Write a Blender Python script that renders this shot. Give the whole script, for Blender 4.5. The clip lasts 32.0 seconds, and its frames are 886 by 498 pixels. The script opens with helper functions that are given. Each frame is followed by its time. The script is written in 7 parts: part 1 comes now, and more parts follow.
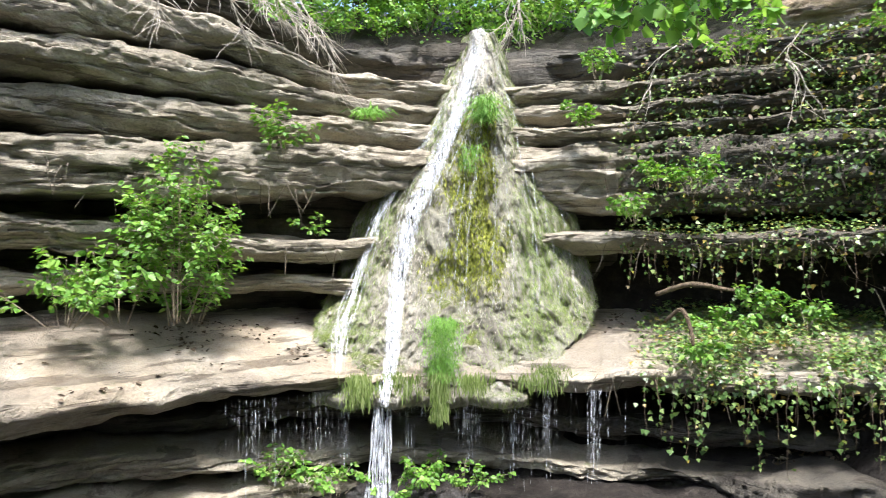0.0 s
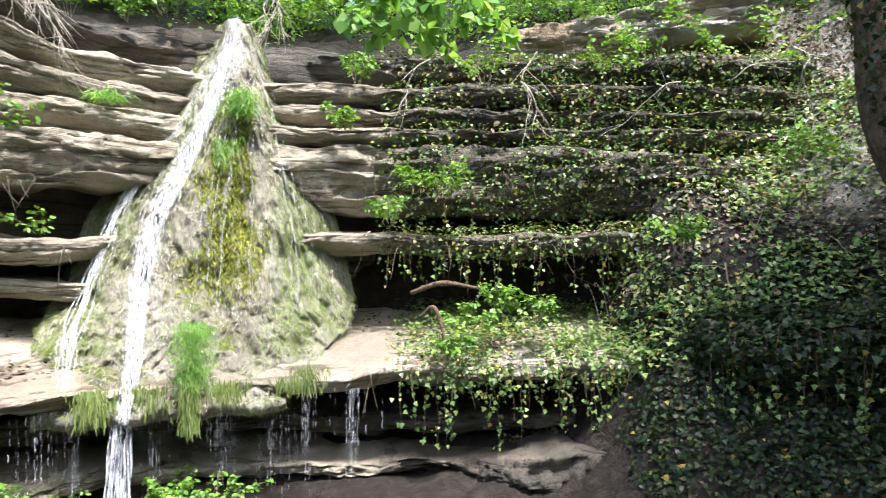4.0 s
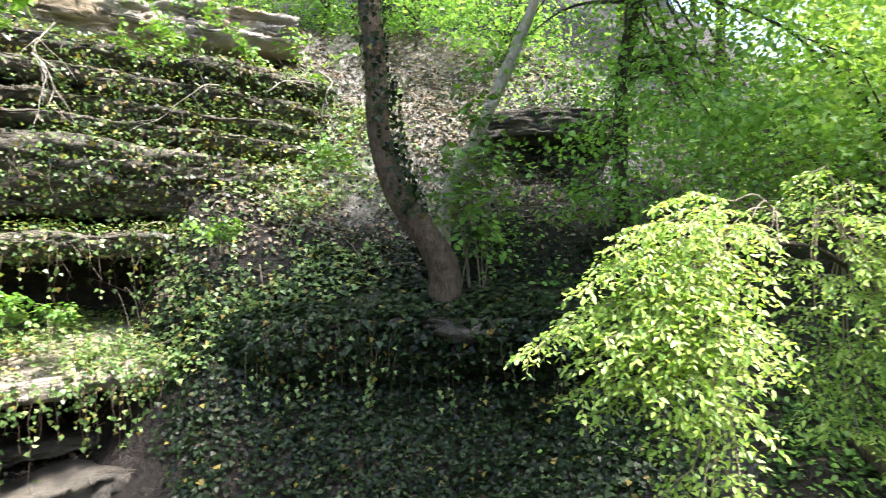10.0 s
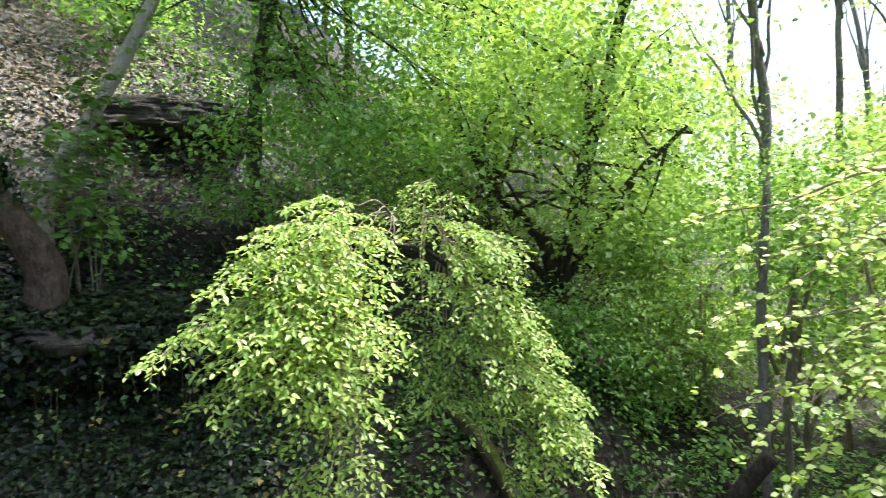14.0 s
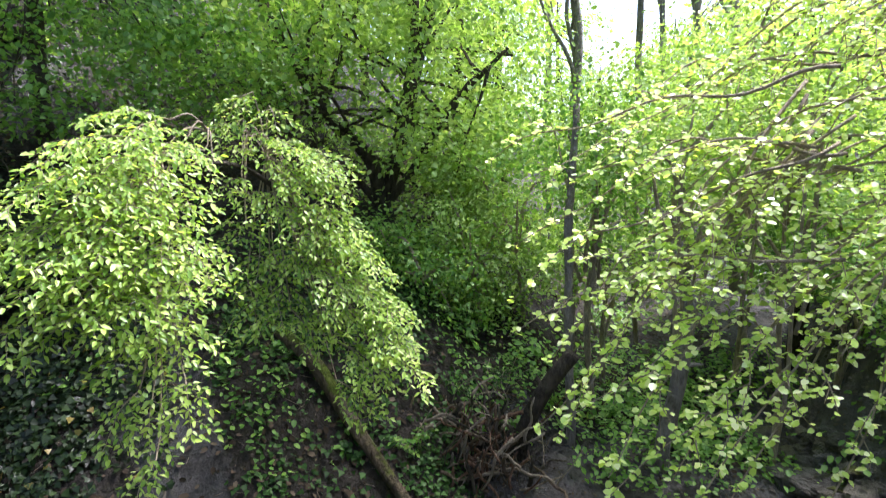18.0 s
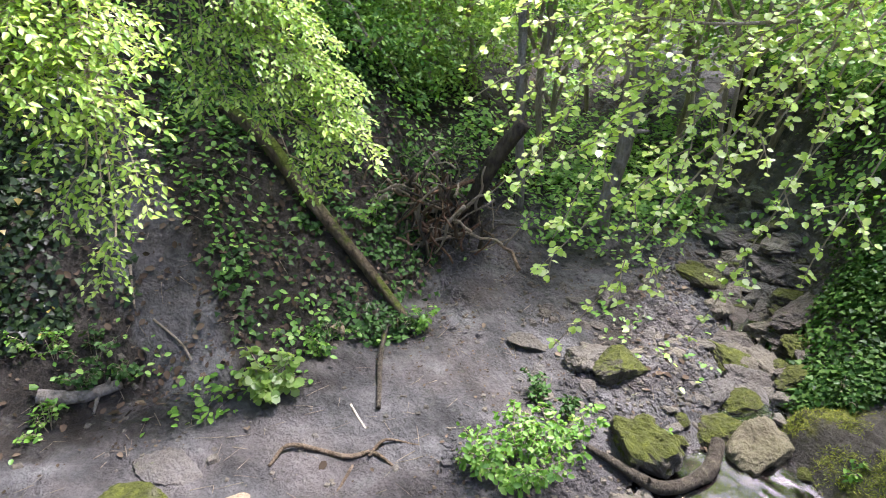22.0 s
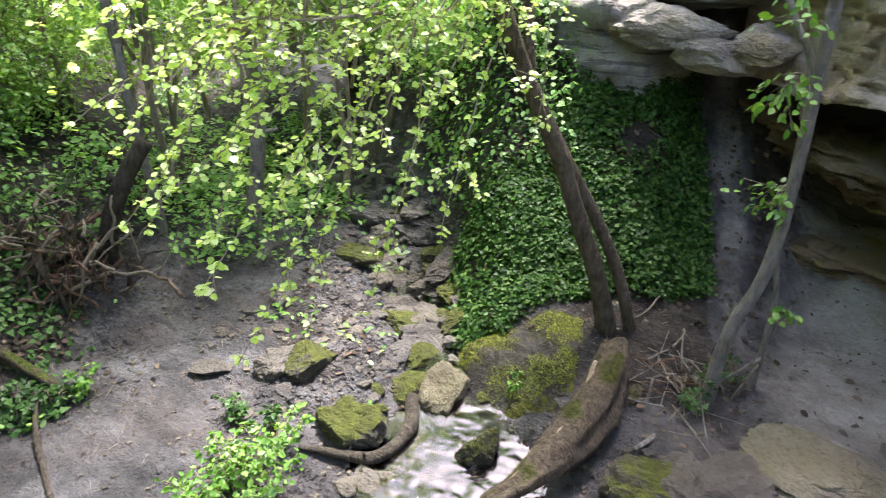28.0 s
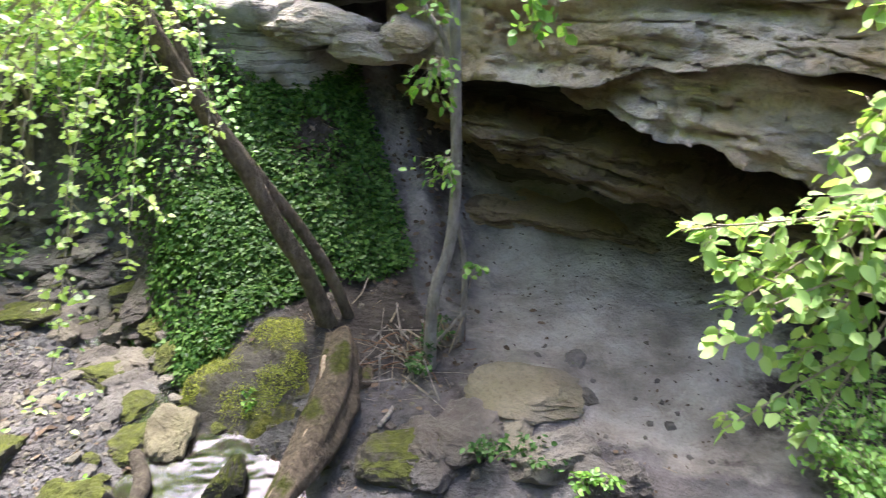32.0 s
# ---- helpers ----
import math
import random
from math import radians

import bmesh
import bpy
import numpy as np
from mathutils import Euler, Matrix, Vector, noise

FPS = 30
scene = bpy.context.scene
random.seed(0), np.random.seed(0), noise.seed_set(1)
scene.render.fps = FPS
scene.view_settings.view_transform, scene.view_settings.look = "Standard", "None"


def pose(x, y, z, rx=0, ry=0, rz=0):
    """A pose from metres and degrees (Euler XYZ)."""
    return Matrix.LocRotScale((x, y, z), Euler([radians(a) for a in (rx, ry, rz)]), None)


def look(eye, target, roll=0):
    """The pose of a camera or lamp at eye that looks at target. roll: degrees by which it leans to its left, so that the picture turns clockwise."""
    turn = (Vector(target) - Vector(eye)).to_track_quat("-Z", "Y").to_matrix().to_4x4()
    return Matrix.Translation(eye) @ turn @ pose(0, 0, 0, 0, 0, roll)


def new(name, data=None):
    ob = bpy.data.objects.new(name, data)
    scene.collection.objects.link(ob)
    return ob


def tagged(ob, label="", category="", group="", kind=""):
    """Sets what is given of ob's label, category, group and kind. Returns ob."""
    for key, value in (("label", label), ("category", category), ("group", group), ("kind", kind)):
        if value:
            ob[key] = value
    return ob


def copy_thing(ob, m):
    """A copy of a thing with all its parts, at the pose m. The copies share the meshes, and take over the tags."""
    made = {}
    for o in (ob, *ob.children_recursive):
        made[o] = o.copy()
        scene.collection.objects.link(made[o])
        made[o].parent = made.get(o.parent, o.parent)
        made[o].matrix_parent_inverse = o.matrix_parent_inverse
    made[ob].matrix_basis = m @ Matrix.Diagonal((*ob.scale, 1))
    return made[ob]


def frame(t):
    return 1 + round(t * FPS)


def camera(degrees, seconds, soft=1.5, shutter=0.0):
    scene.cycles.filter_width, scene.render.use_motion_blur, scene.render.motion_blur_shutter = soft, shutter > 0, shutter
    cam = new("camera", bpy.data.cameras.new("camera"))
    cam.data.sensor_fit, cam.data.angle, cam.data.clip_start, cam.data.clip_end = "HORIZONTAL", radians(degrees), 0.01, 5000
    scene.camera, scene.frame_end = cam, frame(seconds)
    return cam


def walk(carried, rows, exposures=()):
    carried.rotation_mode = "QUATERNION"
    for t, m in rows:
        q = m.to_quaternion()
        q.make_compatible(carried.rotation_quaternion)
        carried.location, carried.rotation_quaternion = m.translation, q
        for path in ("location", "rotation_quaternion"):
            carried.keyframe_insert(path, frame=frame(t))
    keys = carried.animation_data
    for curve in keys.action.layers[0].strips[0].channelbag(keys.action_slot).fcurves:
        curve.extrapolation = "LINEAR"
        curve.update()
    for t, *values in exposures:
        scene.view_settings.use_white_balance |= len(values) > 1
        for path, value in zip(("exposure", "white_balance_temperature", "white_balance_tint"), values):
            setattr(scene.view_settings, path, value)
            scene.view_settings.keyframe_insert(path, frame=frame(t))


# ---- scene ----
cam = camera(69.03, 32.0, 1.0, 0.5)
EYE = Vector((0.0, 0.0, 3.5))
# seconds, compass bearing (0 = +y, clockwise) and tilt of the hovering camera, which only turns
TURNS = [
    (0, 0, 0.49), (0.5, 2.51, 0.48), (1, 5.05, 0.48), (1.5, 7.62, 0.51), (2, 10.2, 0.5), (2.5, 12.86, 0.51),
    (3, 15.6, 0.53), (3.5, 18.36, 0.54), (5.5, 29.51, 0.63), (6, 32.31, 0.65), (6.5, 35.38, 0.66), (7, 38.55, 0.69),
    (7.5, 41.91, 0.7), (8, 45.21, 0.71), (8.5, 48.8, 0.72), (9, 52.71, 0.74), (9.5, 56.7, 0.73), (10, 60.68, 0.75),
    (10.5, 64.71, 0.73), (11, 68.73, 0.71), (11.5, 72.69, 0.7), (12, 76.64, 0.68), (12.5, 80.6, 0.68), (13, 84.58, 0.69),
    (13.5, 88.57, 0.69), (14, 92.46, 0.73), (14.5, 96.36, 0.73), (15, 100.22, 0.76), (15.5, 104.02, 0.79), (16, 106.75, 0.78),
    (16.5, 107.6, 0.45), (17, 107.7, -0.75), (17.5, 107.68, -3.26), (18, 107.67, -6.44), (18.5, 107.66, -9.68), (19, 107.61, -12.99),
    (19.5, 107.55, -16.29), (20, 107.46, -19.59), (20.5, 107.43, -22.81), (21, 108.72, -25.39), (21.5, 111, -26.46), (22, 112.06, -26.55),
    (22.5, 114.23, -26.56), (23, 116.84, -26.55), (23.5, 118.84, -26.58), (24, 120.46, -26.61), (24.5, 121.99, -26.57), (25, 124.88, -26.54),
    (25.5, 128.53, -26.51), (26, 131.98, -26.51), (26.5, 135.22, -26.47), (28.5, 148.11, -26.45), (29, 151.31, -26.42), (29.5, 154.59, -26.41),
    (30, 157.84, -26.43), (30.5, 161.07, -26.45), (31, 164.27, -26.44), (31.5, 168.32, -26.46), (32, 173.73, -26.49),
]
# seconds, stops, white balance
EXPOSURE = [(0, 1.95, 6200, 15), (6, 2.35, 6350, 18), (8, 2.65, 6400, 17), (11, 2.6, 6450, 16), (13, 2.45, 6350, 14), (15, 2.0, 6250, 16), (17, 2.0, 6150, 18), (19, 2.3, 6150, 22), (23, 2.55, 6150, 24), (26, 2.68, 6200, 23), (29, 2.9, 6350, 22), (32, 3.15, 6350, 22)]
walk(cam, [(t, pose(EYE.x, EYE.y, EYE.z, 90 + p, 0, -b)) for t, b, p in TURNS], EXPOSURE)

# ---- light ----
SUN_BEARING, SUN_HEIGHT = 164.0, 66.0
world = bpy.data.worlds.new("sky")
scene.world = world
world.use_nodes = True
sky = world.node_tree.nodes.new("ShaderNodeTexSky")
sky.sky_type, sky.sun_disc = "NISHITA", False
sky.sun_elevation, sky.sun_rotation = radians(SUN_HEIGHT), radians(SUN_BEARING)
sky.air_density, sky.dust_density = 1.0, 3.0
background = world.node_tree.nodes["Background"]
background.inputs["Strength"].default_value = 0.135
world.node_tree.links.new(sky.outputs[0], background.inputs["Color"])
sun_data = bpy.data.lights.new("sun", "SUN")
sun_data.energy, sun_data.angle, sun_data.color = 3.3, radians(9.0), (1.0, 0.985, 0.96)
sun = new("sun", sun_data)
b, h = radians(SUN_BEARING), radians(SUN_HEIGHT)
sun.matrix_world = look((30 * math.sin(b) * math.cos(h), 30 * math.cos(b) * math.cos(h), 30 * math.sin(h)), (0, 0, 0))

# ---- small helpers ----
def hashed(i, j, k, seed):
    n = (i * 374761393 + j * 668265263 + k * 2147483647 + seed * 1274126177) & 0xFFFFFFFF
    n = ((n ^ (n >> 13)) * 1103515245) & 0xFFFFFFFF
    n = ((n ^ (n >> 16)) * 2246822519) & 0xFFFFFFFF
    return ((n ^ (n >> 15)) & 0xFFFFFF) / float(0xFFFFFF)


def value_noise(p, seed=0):
    """Smooth noise from -1 to 1 at the points p (n x 3)."""
    c = np.floor(p).astype(np.int64)
    f = p - c
    f = f * f * (3 - 2 * f)
    out = np.zeros(len(p))
    for a in (0, 1):
        for b2 in (0, 1):
            for d in (0, 1):
                w = (f[:, 0] if a else 1 - f[:, 0]) * (f[:, 1] if b2 else 1 - f[:, 1]) * (f[:, 2] if d else 1 - f[:, 2])
                out += w * hashed(c[:, 0] + a, c[:, 1] + b2, c[:, 2] + d, seed)
    return out * 2 - 1


def fbm(p, octaves=4, seed=0):
    out, amp = np.zeros(len(p)), 1.0
    for o in range(octaves):
        out += amp * value_noise(p * 2.0 ** o + 17.3 * o, seed + o)
        amp *= 0.5
    return out


def mesh_of(name, verts, faces, material, smooth=True):
    """A mesh from arrays: verts n x 3, faces m x 3 or m x 4."""
    me = bpy.data.meshes.new(name)
    verts, faces = np.ascontiguousarray(verts, dtype=np.float32), np.ascontiguousarray(faces, dtype=np.int32)
    k = faces.shape[1]
    me.vertices.add(len(verts))
    me.vertices.foreach_set("co", verts.ravel())
    me.loops.add(faces.size)
    me.loops.foreach_set("vertex_index", faces.ravel())
    me.polygons.add(len(faces))
    me.polygons.foreach_set("loop_start", np.arange(len(faces), dtype=np.int32) * k)
    me.polygons.foreach_set("use_smooth", np.full(len(faces), smooth))
    me.update(calc_edges=True)
    me.materials.append(material)
    return me


def put(name, verts, faces, material, parent=None, label="", smooth=True):
    ob = new(name, mesh_of(name, verts, faces, material, smooth))
    ob.parent = parent
    return tagged(ob, label)


def base_at(name, x, y, z, label, category, group="", kind=""):
    ob = new(name)
    ob.location = (x, y, z)
    return tagged(ob, label, category, group, kind)


def put_under(thing, name, verts, faces, material, label="", smooth=True):
    """A part whose verts are given in the world, under a thing that stands unturned."""
    top, off = thing, np.zeros(3)
    while top is not None:
        off = off + np.array(top.location)
        top = top.parent
    return put(name, np.asarray(verts) - off, faces, material, thing, label, smooth)


def sheet_faces(nu, nv, wrap=False):
    i = np.arange(nu if wrap else nu - 1)[:, None]
    j = np.arange(nv - 1)[None, :]
    a, b2 = i * nv + j, ((i + 1) % nu) * nv + j
    return np.stack([a, b2, b2 + 1, a + 1], -1).reshape(-1, 4)


def polar(bearing, r, z):
    a = np.radians(bearing)
    return np.stack([np.sin(a) * r, np.cos(a) * r, np.broadcast_to(z, np.shape(np.sin(a) * r))], -1)


def spot(bearing, rise, r):
    """The place at a bearing, at r metres on the map from the hovering point and at an angle of rise seen from it."""
    return np.array([math.sin(radians(bearing)) * r, math.cos(radians(bearing)) * r, EYE.z + r * math.tan(radians(rise))])


def tube(path, radii, sides=8, rough=0.0, seed=0, closed=True):
    """A tube of quads along a path of points, with a radius at each."""
    path, radii = np.asarray(path, float), np.asarray(radii, float)
    n = len(path)
    tang = np.gradient(path, axis=0)
    tang /= np.linalg.norm(tang, axis=1)[:, None] + 1e-9
    ref = np.array([0.31, 0.17, 0.93]) if abs(tang[:, 2]).mean() < 0.8 else np.array([0.93, 0.31, 0.17])
    u = np.cross(tang, ref)
    u /= np.linalg.norm(u, axis=1)[:, None] + 1e-9
    v = np.cross(tang, u)
    a = np.arange(sides) * 2 * np.pi / sides
    ring = u[:, None] * np.cos(a)[None, :, None] + v[:, None] * np.sin(a)[None, :, None]
    pts = path[:, None] + ring * radii[:, None, None]
    if rough:
        q = pts.reshape(-1, 3)
        d = fbm(q / (radii.mean() * 2.2), 3, seed).reshape(n, sides)
        pts = path[:, None] + ring * (radii[:, None] * (1 + rough * d))[..., None]
    i = np.arange(n - 1)[:, None]
    j = np.arange(sides)[None, :]
    k = (j + 1) % sides
    f = np.stack([i * sides + j, (i + 1) * sides + j, (i + 1) * sides + k, i * sides + k], -1).reshape(-1, 4)
    v2 = pts.reshape(-1, 3)
    if closed:
        v2 = np.vstack([v2, path[0], path[-1]])
        c0, c1 = n * sides, n * sides + 1
        j = np.arange(sides)
        k = (j + 1) % sides
        f = np.vstack([f, np.stack([np.full(sides, c0), j, k, np.full(sides, c0)], -1)[:, [0, 1, 2, 2]],
                       np.stack([np.full(sides, c1), (n - 1) * sides + k, (n - 1) * sides + j, (n - 1) * sides + j], -1)])
        f = f.copy()
    return v2, f


def joined(pieces):
    vs, fs, n = [], [], 0
    for v, f in pieces:
        vs.append(v)
        fs.append(f + n)
        n += len(v)
    return np.vstack(vs), np.vstack(fs)


def smooth_path(points, n=16):
    """A soft line through a few points."""
    p = np.asarray(points, float)
    if len(p) == 2:
        return p[0] + (p[1] - p[0]) * np.linspace(0, 1, n)[:, None]
    ext = np.vstack([2 * p[0] - p[1], p, 2 * p[-1] - p[-2]])
    t = np.linspace(0, len(p) - 1 - 1e-6, n)
    i = t.astype(int)
    f = (t - i)[:, None]
    a, b2, c, d = ext[i], ext[i + 1], ext[i + 2], ext[i + 3]
    return 0.5 * (2 * b2 + (c - a) * f + (2 * a - 5 * b2 + 4 * c - d) * f ** 2 + (3 * b2 - a - 3 * c + d) * f ** 3)


def fix_tris(f):
    """Splits quads into triangles and drops those that fold on a corner."""
    t = np.vstack([f[:, [0, 1, 2]], f[:, [0, 2, 3]]])
    return t[(t[:, 0] != t[:, 1]) & (t[:, 1] != t[:, 2]) & (t[:, 0] != t[:, 2])]


def wander(path, amount, scale, seed):
    """Bends a path by a few slow waves."""
    path = np.asarray(path, float)
    q = path * scale
    k = np.arange(3) * 2.1 + seed * 1.73
    bend = np.zeros_like(path)
    for f, w in ((1.3, 0.6), (2.9, 0.35), (6.1, 0.22)):
        bend += w * np.sin(f * (q[:, [1, 2, 0]] + 0.7 * q[:, [2, 0, 1]]) + k * f)
    return path + amount * bend


# ---- materials ----
def nodes_of(name):
    m = bpy.data.materials.new(name)
    m.use_nodes = True
    nt = m.node_tree
    return m, nt, nt.nodes["Principled BSDF"]


def node(nt, kind, **values):
    n = nt.nodes.new(kind)
    for key, value in values.items():
        n.inputs[key.replace("_", " ")].default_value = value
    return n


def ramp(nt, fac, stops):
    r = nt.nodes.new("ShaderNodeValToRGB")
    e = r.color_ramp.elements
    while len(e) < len(stops):
        e.new(0.5)
    for el, (pos, col) in zip(e, stops):
        el.position, el.color = pos, (*col, 1)
    nt.links.new(fac, r.inputs["Fac"])
    return r.outputs["Color"]


def mixed(nt, fac, a, b2, blend="MIX"):
    m = nt.nodes.new("ShaderNodeMix")
    m.data_type, m.blend_type = "RGBA", blend
    for sock, val in ((m.inputs[0], fac), (m.inputs[6], a), (m.inputs[7], b2)):
        if isinstance(val, (float, int)):
            sock.default_value = val
        elif isinstance(val, tuple):
            sock.default_value = (*val, 1)
        else:
            nt.links.new(val, sock)
    return m.outputs[2]


def maths(nt, op, a, b2=0.0, c=0.0, clamp=False):
    m = nt.nodes.new("ShaderNodeMath")
    m.operation, m.use_clamp = op, clamp
    for sock, val in zip(m.inputs, (a, b2, c)):
        if isinstance(val, (float, int)):
            sock.default_value = val
        else:
            nt.links.new(val, sock)
    return m.outputs[0]


def place(nt, sx=1.0, sy=1.0, sz=1.0):
    g = nt.nodes.new("ShaderNodeNewGeometry")
    m = nt.nodes.new("ShaderNodeMapping")
    m.inputs["Scale"].default_value = (sx, sy, sz)
    nt.links.new(g.outputs["Position"], m.inputs["Vector"])
    return m.outputs["Vector"], g


def speckle(nt, vec, scale, detail=6.0, rough=0.6):
    n = node(nt, "ShaderNodeTexNoise", Scale=scale, Detail=detail, Roughness=rough)
    nt.links.new(vec, n.inputs["Vector"])
    return n.outputs["Fac"]


def bumped(nt, bsdf, height, strength, distance):
    b2 = node(nt, "ShaderNodeBump", Strength=strength, Distance=distance)
    nt.links.new(height, b2.inputs["Height"])
    nt.links.new(b2.outputs["Normal"], bsdf.inputs["Normal"])


def rock_material(name, tones, stain, bed=3.0, moss=0.0, moss_tone=(0.10, 0.14, 0.02), rough=0.85, grain=9.0, bump=0.6, damp=None):
    """Bedded stone: tones in flat bands, large stains, fine grain, and moss on what faces up."""
    m, nt, bsdf = nodes_of(name)
    vec, g = place(nt, 1, 1, bed)
    raw, _ = place(nt)
    bands = speckle(nt, vec, 0.9, 8, 0.65)
    col = ramp(nt, bands, [(0.30, tones[0]), (0.47, tones[1]), (0.60, tones[2]), (0.74, tones[1])])
    spots = ramp(nt, speckle(nt, vec, 0.5, 7, 0.65), [(0.42, (0, 0, 0)), (0.56, (1, 1, 1))])
    col = mixed(nt, spots, col, mixed(nt, 0.65, col, stain))
    fine = speckle(nt, raw, grain * 3, 6, 0.7)
    col = mixed(nt, 0.6, col, ramp(nt, fine, [(0.25, (0.35, 0.33, 0.30)), (0.5, (1, 1, 1)), (0.75, (1.25, 1.22, 1.15))]), "MULTIPLY")
    seams, _ = place(nt, 0.55, 0.55, 11.0 if bed > 1.5 else 1.2)
    crack = ramp(nt, speckle(nt, seams, 1.5, 6, 0.62), [(0.40, (0.28, 0.26, 0.24)), (0.455, (1, 1, 1))])
    col = mixed(nt, 0.7 if bed > 1.5 else 0.45, col, crack, "MULTIPLY")
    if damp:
        # 'damp' and 'wet' only scale tones darker beyond a ragged line past the fall
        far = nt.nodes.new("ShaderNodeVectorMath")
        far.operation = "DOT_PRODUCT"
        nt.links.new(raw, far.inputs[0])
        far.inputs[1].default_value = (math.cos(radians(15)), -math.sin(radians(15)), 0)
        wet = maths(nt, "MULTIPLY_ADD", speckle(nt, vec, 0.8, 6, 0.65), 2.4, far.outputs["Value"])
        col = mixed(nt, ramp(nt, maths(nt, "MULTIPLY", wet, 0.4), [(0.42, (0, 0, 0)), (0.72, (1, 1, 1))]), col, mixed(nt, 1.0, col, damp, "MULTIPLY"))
    if moss:
        sep = nt.nodes.new("ShaderNodeSeparateXYZ")
        nt.links.new(g.outputs["Normal"], sep.inputs[0])
        lift = maths(nt, "MULTIPLY_ADD", sep.outputs["Z"], 0.22, speckle(nt, raw, 2.2, 8, 0.7))
        mask = ramp(nt, lift, [(0.86 - moss * 0.4, (0, 0, 0)), (0.96 - moss * 0.4, (1, 1, 1))])
        green = ramp(nt, speckle(nt, raw, 14, 4), [(0.3, tuple(c * 0.45 for c in moss_tone)), (0.6, moss_tone), (0.8, tuple(min(1, c * 1.9) for c in moss_tone))])
        col = mixed(nt, mask, col, green)
    nt.links.new(col, bsdf.inputs["Base Color"])
    bsdf.inputs["Roughness"].default_value = rough
    bsdf.inputs["Specular IOR Level"].default_value = 0.3
    both = maths(nt, "ADD", maths(nt, "MULTIPLY_ADD", speckle(nt, vec, grain * 0.5, 8, 0.7), 1.0, fine), maths(nt, "MULTIPLY", crack, 0.6))
    bumped(nt, bsdf, both, min(1.0, bump * 1.4), 0.07)
    return m


def leaf_material(name, tones, through_light=0.35, rough=0.5, brown=0.0, gloss=0.4):
    """Leaves that differ one by one, with light shining through."""
    m, nt, bsdf = nodes_of(name)
    g = nt.nodes.new("ShaderNodeNewGeometry")
    stops = [(i / (len(tones) - 1) * (1 - brown), t) for i, t in enumerate(tones)]
    if brown:
        stops += [(1 - brown * 0.6, (0.20, 0.14, 0.04)), (1.0, (0.30, 0.26, 0.05))]
    col = ramp(nt, g.outputs["Random Per Island"], stops)
    raw, _ = place(nt)
    col = mixed(nt, 0.5, col, ramp(nt, speckle(nt, raw, 1.1, 3), [(0.3, (0.6, 0.65, 0.55)), (0.7, (1.3, 1.25, 1.2))]), "MULTIPLY")
    nt.links.new(col, bsdf.inputs["Base Color"])
    bsdf.inputs["Roughness"].default_value = rough
    bsdf.inputs["Specular IOR Level"].default_value = gloss
    tr = nt.nodes.new("ShaderNodeBsdfTranslucent")
    nt.links.new(mixed(nt, 1.0, col, (1.4, 1.34, 0.62), "MULTIPLY"), tr.inputs["Color"])
    mix = nt.nodes.new("ShaderNodeMixShader")
    mix.inputs[0].default_value = through_light
    nt.links.new(bsdf.outputs[0], mix.inputs[1])
    nt.links.new(tr.outputs[0], mix.inputs[2])
    nt.links.new(mix.outputs[0], nt.nodes["Material Output"].inputs["Surface"])
    return m


def bark_material(name, tones, moss=0.0, scale=6.0, moss_tone=(0.09, 0.12, 0.015)):
    m, nt, bsdf = nodes_of(name)
    vec, g = place(nt, 1, 1, 0.3)
    raw, _ = place(nt)
    n = speckle(nt, vec, scale * 4, 7, 0.7)
    col = ramp(nt, n, [(0.3, tones[0]), (0.5, tones[1]), (0.72, tones[2])])
    col = mixed(nt, ramp(nt, speckle(nt, raw, scale, 5), [(0.45, (0, 0, 0)), (0.65, (1, 1, 1))]), col, mixed(nt, 0.5, col, tones[2]))
    if moss:
        sep = nt.nodes.new("ShaderNodeSeparateXYZ")
        nt.links.new(g.outputs["Normal"], sep.inputs[0])
        lift = maths(nt, "MULTIPLY_ADD", sep.outputs["Z"], 0.25, speckle(nt, raw, 3.0, 6))
        col = mixed(nt, ramp(nt, lift, [(0.98 - moss * 0.45, (0, 0, 0)), (1.06 - moss * 0.45, (1, 1, 1))]), col,
                    ramp(nt, speckle(nt, raw, 30, 3), [(0.3, tuple(c * 0.4 for c in moss_tone)), (0.65, moss_tone)]))
    nt.links.new(col, bsdf.inputs["Base Color"])
    bsdf.inputs["Roughness"].default_value = 0.9
    bsdf.inputs["Specular IOR Level"].default_value = 0.2
    bumped(nt, bsdf, maths(nt, "MULTIPLY_ADD", speckle(nt, raw, scale * 1.5, 6, 0.65), 1.6, n), 1.0, 0.05)
    return m


# its tones drop to about a third past bearing 15
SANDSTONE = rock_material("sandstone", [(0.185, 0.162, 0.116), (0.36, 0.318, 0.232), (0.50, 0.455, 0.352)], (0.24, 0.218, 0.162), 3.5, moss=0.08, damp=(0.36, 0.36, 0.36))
GREY_ROCK = rock_material("weathered grey rock", [(0.17, 0.16, 0.14), (0.31, 0.295, 0.265), (0.43, 0.41, 0.375)], (0.22, 0.20, 0.15), 2.5, moss=0.1, bump=0.9)
# damp rock, darkened further: shade of hollows and undercuts is put into the colour
DARK_STONE = rock_material("damp sandstone with shade in its tones", [(0.045, 0.041, 0.034), (0.10, 0.088, 0.068), (0.16, 0.14, 0.105)], (0.05, 0.05, 0.04), 3.5, moss=0.05)
WET_LEDGE = rock_material("wet tan ledge stone", [(0.236, 0.195, 0.142), (0.437, 0.366, 0.26), (0.555, 0.496, 0.389)], (0.24, 0.215, 0.17), 2.0, moss=0.04, rough=0.45, bump=1.0)
